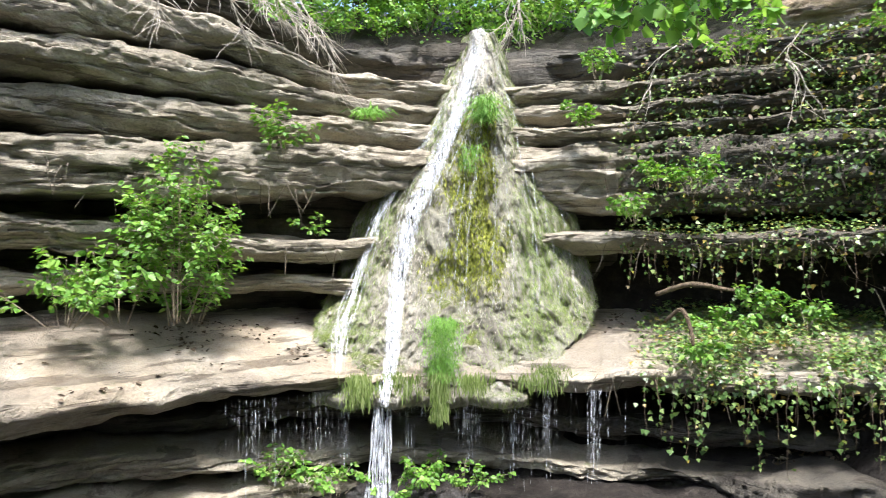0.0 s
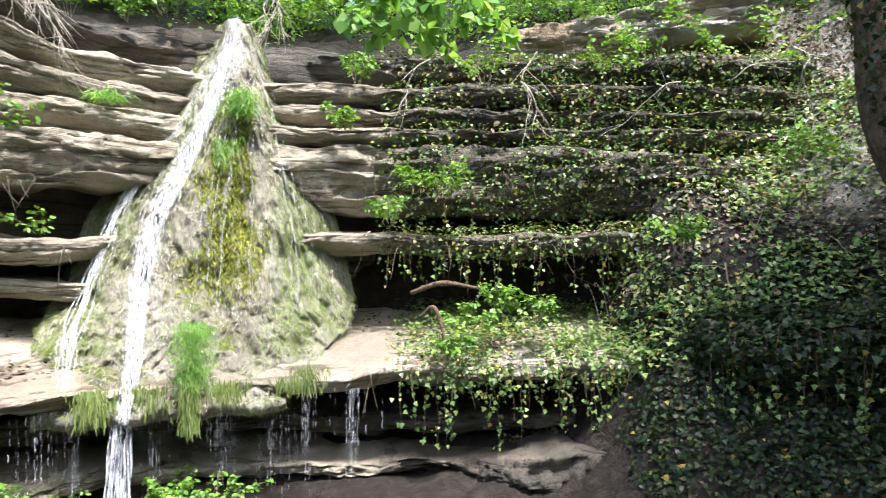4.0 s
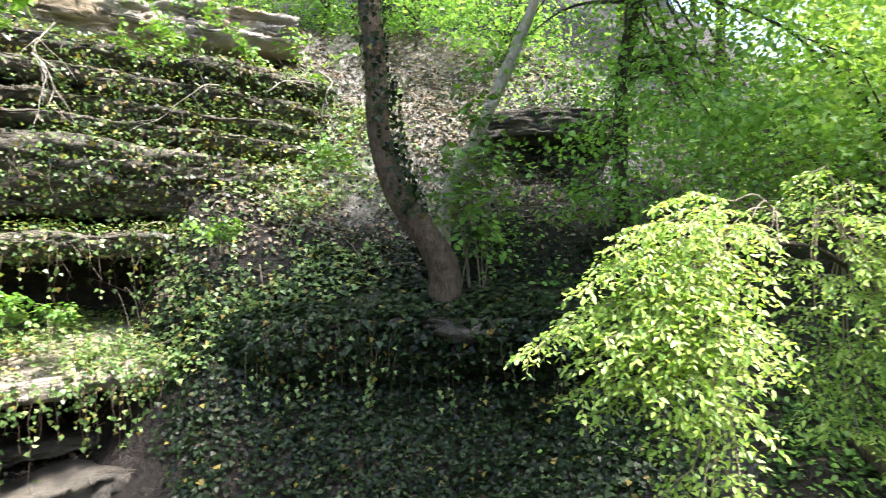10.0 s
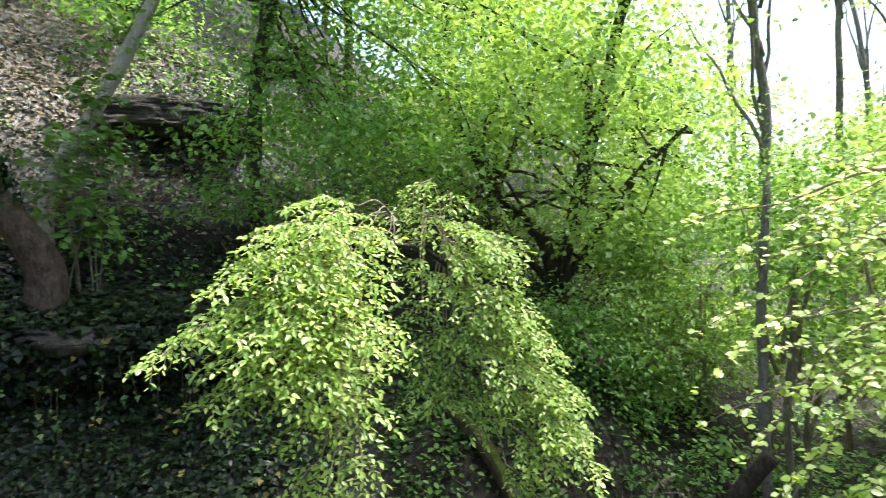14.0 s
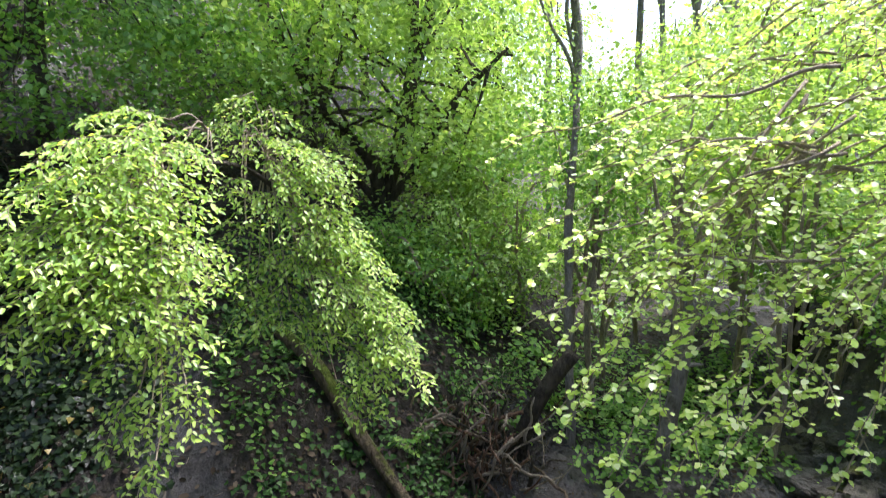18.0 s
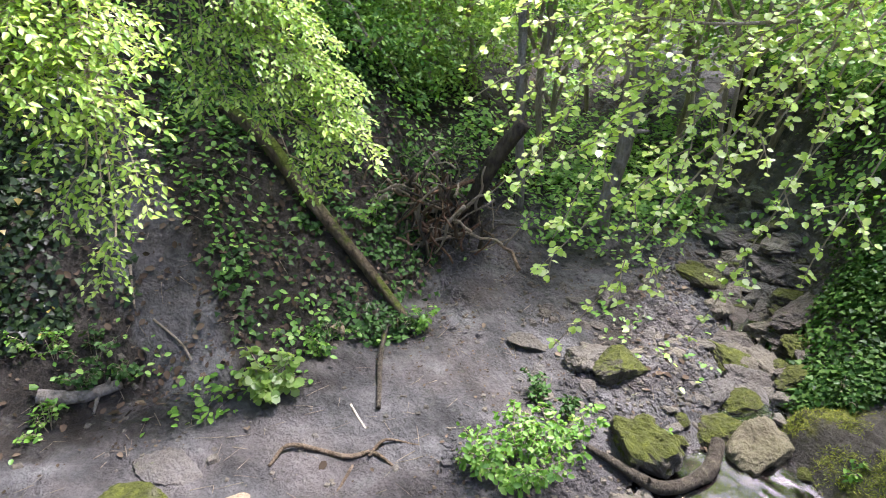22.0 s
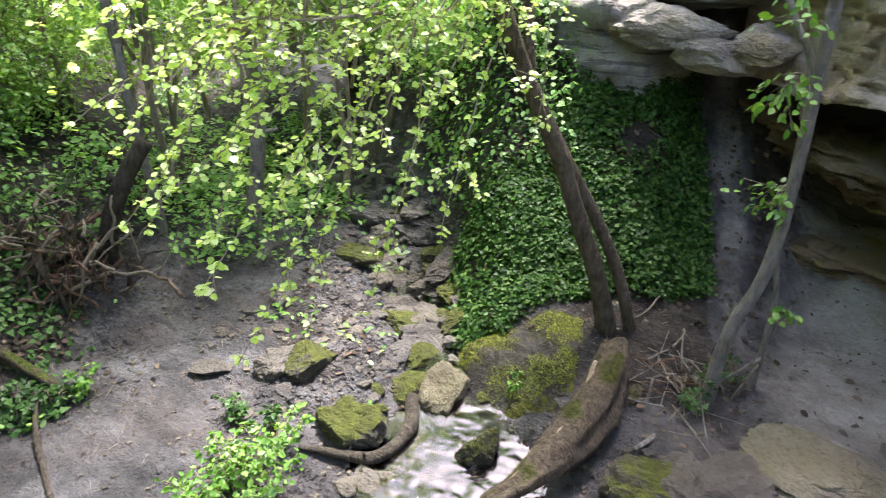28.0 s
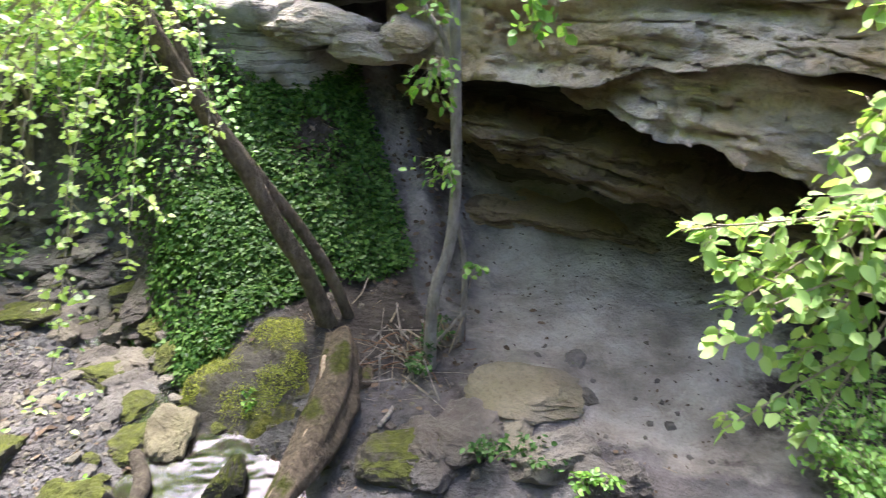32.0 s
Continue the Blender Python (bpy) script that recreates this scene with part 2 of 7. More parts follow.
GREY_STONE = rock_material("grey sandstone", [(0.18, 0.155, 0.12), (0.35, 0.32, 0.27), (0.46, 0.43, 0.37)], (0.36, 0.26, 0.13), 2.5, moss=0.0, bump=0.9)
CAVE_STONE = rock_material("grey and ochre sandstone", [(0.23, 0.19, 0.14), (0.41, 0.36, 0.285), (0.55, 0.50, 0.42)], (0.42, 0.29, 0.13), 1.4, moss=0.0, bump=0.9)
BROWN_STONE = rock_material("dark brown sandstone", [(0.11, 0.088, 0.06), (0.20, 0.165, 0.115), (0.28, 0.235, 0.17)], (0.24, 0.16, 0.08), 1.6, moss=0.0, bump=0.9)
TUFA = rock_material("mossy tufa", [(0.12, 0.105, 0.08), (0.27, 0.25, 0.20), (0.42, 0.395, 0.34)], (0.17, 0.17, 0.11), 0.3, moss=0.45, moss_tone=(0.10, 0.125, 0.016), grain=5, rough=0.6, bump=1.0)
BOULDER = rock_material("stream boulder stone", [(0.0408, 0.0374, 0.0313), (0.0884, 0.0816, 0.068), (0.15, 0.139, 0.122)], (0.15, 0.13, 0.09), 1.0, moss=0.12)
MOSSY_BOULDER = rock_material("mossy boulder stone", [(0.0333, 0.0286, 0.0214), (0.0666, 0.0595, 0.0452), (0.1, 0.0926, 0.0734)], (0.08, 0.07, 0.045), 1.0, moss=0.72, moss_tone=(0.062, 0.072, 0.007))


def ground_material():
    """Trodden clay on the path, dark soil with litter elsewhere; 'mud' says how trodden."""
    m, nt, bsdf = nodes_of("clay and soil")
    raw, g = place(nt)
    att = nt.nodes.new("ShaderNodeAttribute")
    att.attribute_name = "mud"
    soil = ramp(nt, speckle(nt, raw, 5, 8, 0.7), [(0.3, (0.0114, 0.00936, 0.00676)), (0.5, (0.027, 0.0218, 0.0162)), (0.68, (0.0546, 0.0458, 0.0354))])
    clay = ramp(nt, speckle(nt, raw, 1.7, 9, 0.64), [(0.30, (0.018, 0.017, 0.016)), (0.44, (0.052, 0.051, 0.049)), (0.56, (0.098, 0.095, 0.091)), (0.70, (0.165, 0.161, 0.156))])
    clay = mixed(nt, ramp(nt, speckle(nt, raw, 0.9, 4), [(0.45, (0, 0, 0)), (0.65, (1, 1, 1))]), clay, mixed(nt, 0.4, clay, (0.115, 0.092, 0.078)))
    dry = nt.nodes.new("ShaderNodeAttribute")
    dry.attribute_name = "dry"
    sand = ramp(nt, speckle(nt, raw, 1.6, 9, 0.65), [(0.32, (0.13, 0.115, 0.092)), (0.48, (0.25, 0.228, 0.19)), (0.62, (0.345, 0.322, 0.28)), (0.75, (0.225, 0.18, 0.135))])
    dry_edge = maths(nt, "MULTIPLY_ADD", speckle(nt, raw, 2.0, 7, 0.7), 0.8, dry.outputs["Fac"])
    clay = mixed(nt, ramp(nt, dry_edge, [(0.75, (0, 0, 0)), (1.05, (1, 1, 1))]), clay, sand)
    edge = maths(nt, "MULTIPLY_ADD", speckle(nt, raw, 3.0, 7, 0.7), 0.9, att.outputs["Fac"])
    mask = ramp(nt, edge, [(0.80, (0, 0, 0)), (1.05, (1, 1, 1))])
    col = mixed(nt, mask, soil, clay)
    fine = speckle(nt, raw, 40, 5, 0.7)
    col = mixed(nt, 0.4, col, ramp(nt, fine, [(0.28, (0.4, 0.38, 0.35)), (0.5, (1, 1, 1)), (0.75, (1.3, 1.3, 1.28))]), "MULTIPLY")
    nt.links.new(col, bsdf.inputs["Base Color"])
    bsdf.inputs["Roughness"].default_value = 0.75
    bsdf.inputs["Specular IOR Level"].default_value = 0.3
    bumped(nt, bsdf, maths(nt, "MULTIPLY_ADD", speckle(nt, raw, 3.5, 9, 0.66), 2.5, maths(nt, "MULTIPLY", fine, 0.3)), 1.0, 0.11)
    return m


def water_material(name, tint, rough=0.06):
    m, nt, bsdf = nodes_of(name)
    raw, g = place(nt)
    bsdf.inputs["Base Color"].default_value = (*tint, 1)
    bsdf.inputs["Roughness"].default_value = rough
    bsdf.inputs["IOR"].default_value = 1.33
    bsdf.inputs["Transmission Weight"].default_value = 1.0
    bsdf.inputs["Coat Weight"].default_value = 1.0
    bsdf.inputs["Coat IOR"].default_value = 1.7
    bsdf.inputs["Coat Roughness"].default_value = 0.08
    bumped(nt, bsdf, maths(nt, "ADD", speckle(nt, raw, 6, 3), maths(nt, "MULTIPLY", speckle(nt, raw, 19, 2), 0.6)), 1.0, 0.15)
    return m


def spray_material(name, clear):
    """White falling water: bright drops over clear water."""
    m, nt, bsdf = nodes_of(name)
    raw, g = place(nt, 20, 20, 0.8)
    bsdf.inputs["Base Color"].default_value = (0.88, 0.92, 0.95, 1)
    bsdf.inputs["Roughness"].default_value = 0.25
    tr = nt.nodes.new("ShaderNodeBsdfTransparent")
    mix = nt.nodes.new("ShaderNodeMixShader")
    holes = ramp(nt, speckle(nt, raw, 2.0, 5, 0.7), [(clear - 0.12, (1, 1, 1)), (clear + 0.1, (0.12, 0.12, 0.12))])
    nt.links.new(holes, mix.inputs[0])
    nt.links.new(bsdf.outputs[0], mix.inputs[1])
    nt.links.new(tr.outputs[0], mix.inputs[2])
    nt.links.new(mix.outputs[0], nt.nodes["Material Output"].inputs["Surface"])
    return m


GROUND = ground_material()
WATER = water_material("shallow stream water", (0.28, 0.235, 0.175))
SPRAY = spray_material("falling white water", 0.60)
VEIL = spray_material("thin dripping water", 0.58)

# ---- the lie of the land: height over the map, by bearing and distance ----
RIDGES = []


def ridge(bearing, radii, heights):
    RIDGES.append((bearing, radii, heights))


ridge(-42, (0, 5.5, 8.5, 10.2, 11.6, 13, 25, 90), (0, 0.0, 0.5, 0.9, 6.6, 7.6, 13, 30))
ridge(-15, (0, 6.0, 8.5, 10.6, 11.8, 13, 25, 90), (0, 0.0, 0.45, 0.9, 7.0, 7.9, 13, 30))
ridge(8, (0, 6.0, 8.2, 10.8, 12, 13.5, 25, 90), (0, 0.0, 0.4, 0.8, 7.1, 8.0, 13, 30))
ridge(30, (0, 6.0, 8.2, 10.9, 11.5, 13.5, 25, 90), (0, 0.0, 0.4, 1.2, 6.6, 8.1, 14, 32))
ridge(41, (0, 5.8, 8.3, 9.3, 10.0, 13.5, 25, 90), (0, 0.05, 1.6, 2.9, 4.4, 8.0, 15, 34))
ridge(52, (0, 5.8, 8.0, 9.1, 10.5, 14, 25, 90), (0, 0.1, 1.75, 3.1, 4.5, 8.2, 15, 34))
ridge(66, (0, 5.4, 7.9, 9.0, 10.5, 14, 25, 90), (0, 0.1, 1.8, 3.1, 4.6, 7.9, 15, 34))
ridge(78, (0, 5.0, 6.6, 8.2, 10.5, 14, 25, 90), (0, 0.0, 1.3, 2.7, 4.4, 7.0, 13, 30))
ridge(90, (0, 4.9, 6.5, 8.4, 10.5, 14, 25, 90), (0, 0.0, 1.45, 2.7, 3.9, 5.8, 10, 26))
ridge(101, (0, 5.2, 6.6, 8.2, 10.5, 14, 25, 90), (0, 0.0, 1.1, 2.1, 3.0, 4.2, 7, 20))
ridge(112, (0, 5.9, 7.4, 9.0, 12, 16, 30, 90), (0, 0.0, 0.7, 1.2, 1.9, 2.6, 4.0, 12))
ridge(123, (0, 6.5, 8.0, 10, 13, 18, 30, 90), (0, 0.0, 0.15, 0.3, 0.5, 1.0, 2.2, 9))
ridge(136, (0, 6.5, 8.5, 10.2, 13, 18, 30, 90), (0, 0.0, 0.0, 0.1, 0.9, 2.6, 6.0, 18))
ridge(144, (0, 5.0, 7.5, 8.7, 11, 16, 30, 90), (0, -0.05, 0.0, 0.8, 2.3, 5.0, 10, 28))
ridge(151, (0, 4.9, 5.9, 7.6, 8.8, 12, 30, 90), (0, 0.0, 0.25, 1.6, 3.0, 6.0, 12, 30))
ridge(161, (0, 4.9, 5.8, 7.5, 8.6, 10, 30, 90), (0, 0.1, 0.2, 1.7, 2.7, 5.5, 13, 30))
ridge(170, (0, 5.0, 6.0, 7.6, 8.6, 10, 30, 90), (0, 0.0, 0.15, 1.2, 2.4, 5.6, 13, 30))
ridge(180, (0, 5.0, 6.6, 7.8, 8.6, 9.8, 30, 90), (0, 0.0, 0.12, 0.35, 0.6, 6.0, 13, 30))
ridge(198, (0, 5.0, 6.2, 7.0, 7.8, 9.0, 30, 90), (0, 0.0, 0.08, 0.25, 0.5, 6.0, 13, 30))
ridge(226, (0, 4.2, 5.6, 6.5, 7.2, 8.6, 30, 90), (0, 0.0, 0.1, 0.3, 0.5, 6.0, 13, 30))
ridge(262, (0, 5.0, 7.0, 9.0, 12, 16, 30, 90), (0, 0.0, 0.3, 1.0, 3, 5.0, 10, 26))
ridge(296, (0, 5.0, 7.5, 9.6, 11.0, 13, 25, 90), (0, 0.0, 0.4, 0.9, 5.5, 7.5, 12, 28))
RIDGES.append((318, RIDGES[0][1], RIDGES[0][2]))
CHANNEL = np.array([(-0.6, 7.4), (0.3, 4.5), (0.9, 1.2), (1.5, -1.6), (2.05, -3.3), (2.55, -3.75), (3.4, -4.55), (4.75, -5.75), (6.2, -7.1), (8.0, -8.6), (11.5, -11.0), (18, -15)])
TRAIL = np.array([(2.0, 6.0), (3.3, 2.2), (3.7, 0.3), (3.95, -1.0), (4.7, -2.4), (5.5, -3.5), (6.1, -4.3)])


def off_line(x, y, line):
    best = np.full(np.shape(x), 1e9)
    for (ax, ay), (bx, by) in zip(line[:-1], line[1:]):
        t = np.clip(((x - ax) * (bx - ax) + (y - ay) * (by - ay)) / ((bx - ax) ** 2 + (by - ay) ** 2), 0, 1)
        best = np.minimum(best, np.hypot(x - ax - t * (bx - ax), y - ay - t * (by - ay)))
    return best


def land(x, y):
    """Height of the ground at map places."""
    x, y = np.asarray(x, float), np.asarray(y, float)
    r = np.hypot(x, y)
    a = (np.degrees(np.arctan2(x, y)) + 42) % 360 - 42
    stack = np.array([np.interp(r, rr, zz) for _, rr, zz in RIDGES])
    knots = np.array([k for k, _, _ in RIDGES], float)
    i = np.clip(np.searchsorted(knots, a) - 1, 0, len(knots) - 2)
    f = np.clip((a - knots[i]) / (knots[i + 1] - knots[i]), 0, 1)
    f = f * f * (3 - 2 * f)
    z = np.take_along_axis(stack, i[None], 0)[0] * (1 - f) + np.take_along_axis(stack, i[None] + 1, 0)[0] * f
    flat = np.stack([x, y, z * 0.6], -1).reshape(-1, 3)
    lift = (fbm(flat * 0.8, 4, 3) * 0.10 + fbm(flat * 3.2, 3, 9) * 0.035).reshape(x.shape)
    tread = np.clip(1.15 - off_line(x, y, TRAIL) / 0.8, 0, 1)
    z = z + lift * (1 + np.clip(z, 0, 3) * 0.5) * (1 - 0.65 * tread)
    ledges = np.clip((a - 171) / 4, 0, 1) * np.clip((232 - a) / 10, 0, 1) * np.clip((r - 3.9) / 0.7, 0, 1) * (r < 12)
    z = z + ledges * (np.round(fbm(flat * np.array([0.9, 0.9, 0.0]), 3, 51) * 3.0) / 3.0 * 0.08 + fbm(flat * 5.0, 3, 53) * 0.03).reshape(x.shape)
    bed = np.clip(1 - off_line(x, y, CHANNEL) / (0.95 + 0.35 * lift / 0.1), 0, 1)
    basin = np.clip(1.35 - np.hypot((x - 2.02) * 0.82 + (y + 2.95) * 0.57, ((x - 2.02) * 0.57 - (y + 2.95) * 0.82) * 1.15) / (1.12 + 1.4 * lift), 0, 1)
    bed = np.maximum(bed, basin)
    return z - 0.36 * bed * bed * (3 - 2 * bed) + 0.5 * np.clip(bed, 0, 0.6) * (fbm(flat * 2.6, 3, 21) * 0.10).reshape(x.shape)


def drop_on(bearing, r):
    p = polar(bearing, r, 0.0)
    return np.array([p[0], p[1], float(land(p[0], p[1]))])


def build_ground():
    rings = np.concatenate([np.linspace(0.0, 2.6, 14), np.arange(2.75, 9.4, 0.075), np.arange(9.5, 14.5, 0.16), np.geomspace(14.8, 95, 22), [180, 400, 900]])
    turn = np.arange(0, 360, 0.55)
    aa, rr = np.meshgrid(turn, rings, indexing="ij")
    x, y = np.sin(np.radians(aa)) * rr, np.cos(np.radians(aa)) * rr
    z = land(x, y)
    v = np.stack([x, y, z], -1).reshape(-1, 3)
    ob = put("ground", v, sheet_faces(len(turn), len(rings), True), GROUND)
    tagged(ob, "trodden grey clay path, dark soil banks and stream bed", "ground", kind="structure")
    tread = np.clip(1.25 - off_line(x, y, TRAIL) / 1.15, 0, 1)
    bank = np.clip(1 - np.abs((aa - 85.5) + (rr - 5.6) * 2.0) / 6.0, 0, 1) * (rr < 8) * (rr > 4.6)
    cave = np.clip(1 - np.abs(aa - 190) / 22, 0, 1) * (rr < 9) * 1.6
    bed = np.clip(1.2 - off_line(x, y, CHANNEL) / 1.6, 0, 1) * 0.9
    gully = np.clip(1.3 - np.abs(aa - (172.0 - (rr - 6.4) * 2.0)) / 2.6, 0, 1) * (rr > 5.4) * (rr < 9)
    mud = np.clip(np.maximum.reduce([gully, tread, bank * 1.1, np.clip(cave, 0, 1), bed]), 0, 1)
    mud = np.maximum(mud, np.clip(1.6 - rr / 4.0, 0, 0.8) * ((aa < 150) | (aa > 20)))
    slope = np.clip((aa - 43) / 4, 0, 1) * np.clip((82 - aa) / 5, 0, 1) * np.clip((rr - 9.4) / 0.8, 0, 1) * (rr < 16)
    mud = np.maximum(mud, slope * 0.75)
    sand = np.clip(1.25 - np.abs(aa - 196) / 24, 0, 1) * np.clip((rr - 3.6) / 0.8, 0, 1)
    sand = np.maximum.reduce([sand, gully * 0.45, slope * np.clip((72 - aa) / 10, 0.15, 0.6)])
    ob.data.attributes.new("dry", "FLOAT", "POINT").data.foreach_set("value", sand.astype(np.float32).ravel())
    ob.data.attributes.new("mud", "FLOAT", "POINT").data.foreach_set("value", mud.astype(np.float32).ravel())
    return v, sheet_faces(len(turn), len(rings), True)


GROUND_V, GROUND_F = build_ground()

# ---- layered rock ----
SURFACES = {}


def stratum(parent, name, knots, radii, low, high, material, seed, depth=2.2, lip=0.12, rough=0.14, rise=0.0, step=0.24, key="", face=24, layers=0.55, blocks=0.8):
    """One bed of stone that runs along bearings: a rough front, an undercut foot, a flat top."""
    a = np.linspace(knots[0], knots[-1], int((knots[-1] - knots[0]) / step) + 2)
    r, z0, z1 = (np.interp(a, knots, q) for q in (radii, low, high))
    wob = fbm(np.stack([a * 0.13, np.full_like(a, seed * 3.7), np.zeros_like(a)], -1), 3, seed)
    r = r + wob * 0.10
    wob2 = fbm(np.stack([a * 0.30, np.full_like(a, seed * 5.1), np.ones_like(a)], -1), 3, seed + 5)
    z0, z1 = z0 + wob2 * 0.035, z1 + wob * 0.03
    s = np.linspace(0, 1, face)
    bulge = -0.05 * np.sin(np.pi * s) + lip * (1 - s) ** (1.7 if lip > 0 else 3.0) + 0.05 * s ** 4
    rows = [(depth, 0.0, 0.02), (depth * 0.5, 0.0, 0.0), (lip + 0.30, 0.0, 0.0), (lip + 0.06, 0.0, 0.0)]
    cols_r = [np.full_like(a, d) for d, _, _ in rows] + [np.full_like(a, b2) for b2 in bulge] + [np.full_like(a, d) for d in (0.14, 0.35, depth * 0.5, depth)]
    cols_z = [z0 + e for _, _, e in rows] + [z0 + (z1 - z0) * q for q in s] + [z1 + 0.01, z1 + rise * 0.35 / depth, z1 + rise * 0.5, z1 + rise]
    rr, zz = r[:, None] + np.stack(cols_r, -1), np.stack(cols_z, -1)
    aa = np.broadcast_to(a[:, None], rr.shape)
    p = polar(aa, rr, 0.0)
    p[..., 2] = zz
    flat = p.reshape(-1, 3)
    q = flat * np.array([1.0, 1.0, 3.2])
    amp = np.full(rr.shape, 1.0)
    amp[:, :2], amp[:, -2:] = 0.3, 0.3
    crag = fbm(flat * np.array([0.75, 0.75, 3.0]), 4, seed)
    broken = fbm(flat * np.array([1.1, 1.1, 4.0]), 3, seed + 3)
    steps = np.round(broken * 3.5) / 3.5
    level = flat[:, 2] * 8.5 + fbm(flat * np.array([0.45, 0.45, 0.0]), 3, seed + 11) * 1.3
    sheet = np.floor(level)
    set_back = value_noise(np.stack([flat[:, 0] * 0.9, flat[:, 1] * 0.9, sheet * 5.37], -1), seed + 13) + 0.6 * value_noise(np.stack([flat[:, 0] * 3.1, flat[:, 1] * 3.1, sheet * 3.71], -1), seed + 14)
    joint = np.clip(0.12 - np.abs(level - sheet - 0.04), 0, 1) * 6.0
    crease = np.clip(0.16 - np.abs(fbm(q * np.array([1.7, 1.7, 0.8]), 3, seed + 19)), 0, 1) * 3.0
    fine = fbm(q * 9.0, 3, seed + 23)
    d = ((crag * 0.45 + steps * (blocks - 0.5) * 0.9 + (set_back * 0.55 + joint * 0.5) * layers * 1.6 + crease * 0.6 + fine * 0.16) * rough).reshape(rr.shape) * amp
    p2 = polar(aa, rr + d, 0.0)
    p2[..., 2] = zz + (fbm(q * 1.7 + 9, 5, seed + 7) * 0.06).reshape(rr.shape)
    v, f = p2.reshape(-1, 3), sheet_faces(len(a), rr.shape[1])
    put(name, v, f, material, parent)
    if key:
        SURFACES.setdefault(key, []).append((v, f))
    return v, f


FALL_CLIFF = tagged(new("cliff_north"), "bedded tan sandstone cliff with undercut ledges behind a waterfall", "cliff", kind="structure")
N = (-46, -30, -19, -9, 0, 13, 25, 43, 51)
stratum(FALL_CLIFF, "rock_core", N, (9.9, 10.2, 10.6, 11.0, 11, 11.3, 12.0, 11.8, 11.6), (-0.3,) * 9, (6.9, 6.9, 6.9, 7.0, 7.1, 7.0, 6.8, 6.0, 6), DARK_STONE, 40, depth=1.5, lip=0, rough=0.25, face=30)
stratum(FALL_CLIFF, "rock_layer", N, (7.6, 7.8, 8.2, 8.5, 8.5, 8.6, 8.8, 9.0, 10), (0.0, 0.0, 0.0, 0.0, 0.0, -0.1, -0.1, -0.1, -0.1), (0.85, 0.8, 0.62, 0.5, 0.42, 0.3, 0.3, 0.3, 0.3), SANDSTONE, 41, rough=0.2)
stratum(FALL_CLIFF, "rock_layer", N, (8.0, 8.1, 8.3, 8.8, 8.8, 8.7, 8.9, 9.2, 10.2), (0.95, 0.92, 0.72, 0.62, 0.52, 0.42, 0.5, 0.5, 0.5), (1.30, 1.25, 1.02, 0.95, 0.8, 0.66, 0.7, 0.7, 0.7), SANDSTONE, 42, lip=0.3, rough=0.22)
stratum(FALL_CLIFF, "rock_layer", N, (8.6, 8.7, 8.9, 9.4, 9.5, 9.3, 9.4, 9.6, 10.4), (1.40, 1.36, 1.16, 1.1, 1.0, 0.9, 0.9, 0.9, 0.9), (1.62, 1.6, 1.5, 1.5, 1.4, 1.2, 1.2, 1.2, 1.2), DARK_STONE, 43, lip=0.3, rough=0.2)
stratum(FALL_CLIFF, "rock_ledge", N, (6.7, 7.15, 7.9, 8.2, 8.25, 8.4, 8.6, 8.9, 10), (1.72, 1.76, 1.80, 1.72, 1.70, 1.74, 1.80, 1.95, 2), (2.05, 2.12, 2.06, 1.98, 1.96, 1.98, 2.05, 2.2, 2.3), WET_LEDGE, 44, depth=2.8, lip=0.22, rough=0.12, rise=0.62, key="ledge", face=11)
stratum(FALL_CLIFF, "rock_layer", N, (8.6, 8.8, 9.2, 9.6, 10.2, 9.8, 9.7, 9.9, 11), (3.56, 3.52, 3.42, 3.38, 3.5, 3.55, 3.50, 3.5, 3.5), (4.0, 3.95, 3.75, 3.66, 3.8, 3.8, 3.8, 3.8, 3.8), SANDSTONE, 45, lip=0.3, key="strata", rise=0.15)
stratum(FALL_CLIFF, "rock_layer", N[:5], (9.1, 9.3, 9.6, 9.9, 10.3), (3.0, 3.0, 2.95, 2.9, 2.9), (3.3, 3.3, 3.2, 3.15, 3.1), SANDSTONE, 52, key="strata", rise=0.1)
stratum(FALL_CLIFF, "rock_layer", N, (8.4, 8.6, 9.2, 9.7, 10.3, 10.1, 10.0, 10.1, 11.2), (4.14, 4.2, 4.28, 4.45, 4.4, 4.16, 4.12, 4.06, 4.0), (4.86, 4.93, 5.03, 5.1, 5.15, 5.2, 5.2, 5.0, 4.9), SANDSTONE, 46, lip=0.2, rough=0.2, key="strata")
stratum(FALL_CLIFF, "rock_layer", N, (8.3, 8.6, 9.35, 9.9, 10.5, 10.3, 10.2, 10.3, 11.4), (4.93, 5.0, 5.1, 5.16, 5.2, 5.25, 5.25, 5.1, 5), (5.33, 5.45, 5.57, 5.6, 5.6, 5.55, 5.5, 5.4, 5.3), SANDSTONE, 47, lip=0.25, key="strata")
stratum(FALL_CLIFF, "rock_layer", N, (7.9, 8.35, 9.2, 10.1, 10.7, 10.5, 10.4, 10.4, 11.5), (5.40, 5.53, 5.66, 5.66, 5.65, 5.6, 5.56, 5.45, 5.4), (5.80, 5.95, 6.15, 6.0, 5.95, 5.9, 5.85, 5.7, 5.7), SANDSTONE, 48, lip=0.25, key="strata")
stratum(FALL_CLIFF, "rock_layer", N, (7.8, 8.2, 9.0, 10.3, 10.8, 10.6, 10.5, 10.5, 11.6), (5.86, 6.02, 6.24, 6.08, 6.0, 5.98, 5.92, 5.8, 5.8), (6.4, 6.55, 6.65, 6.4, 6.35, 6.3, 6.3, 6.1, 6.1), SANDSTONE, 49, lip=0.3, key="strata")
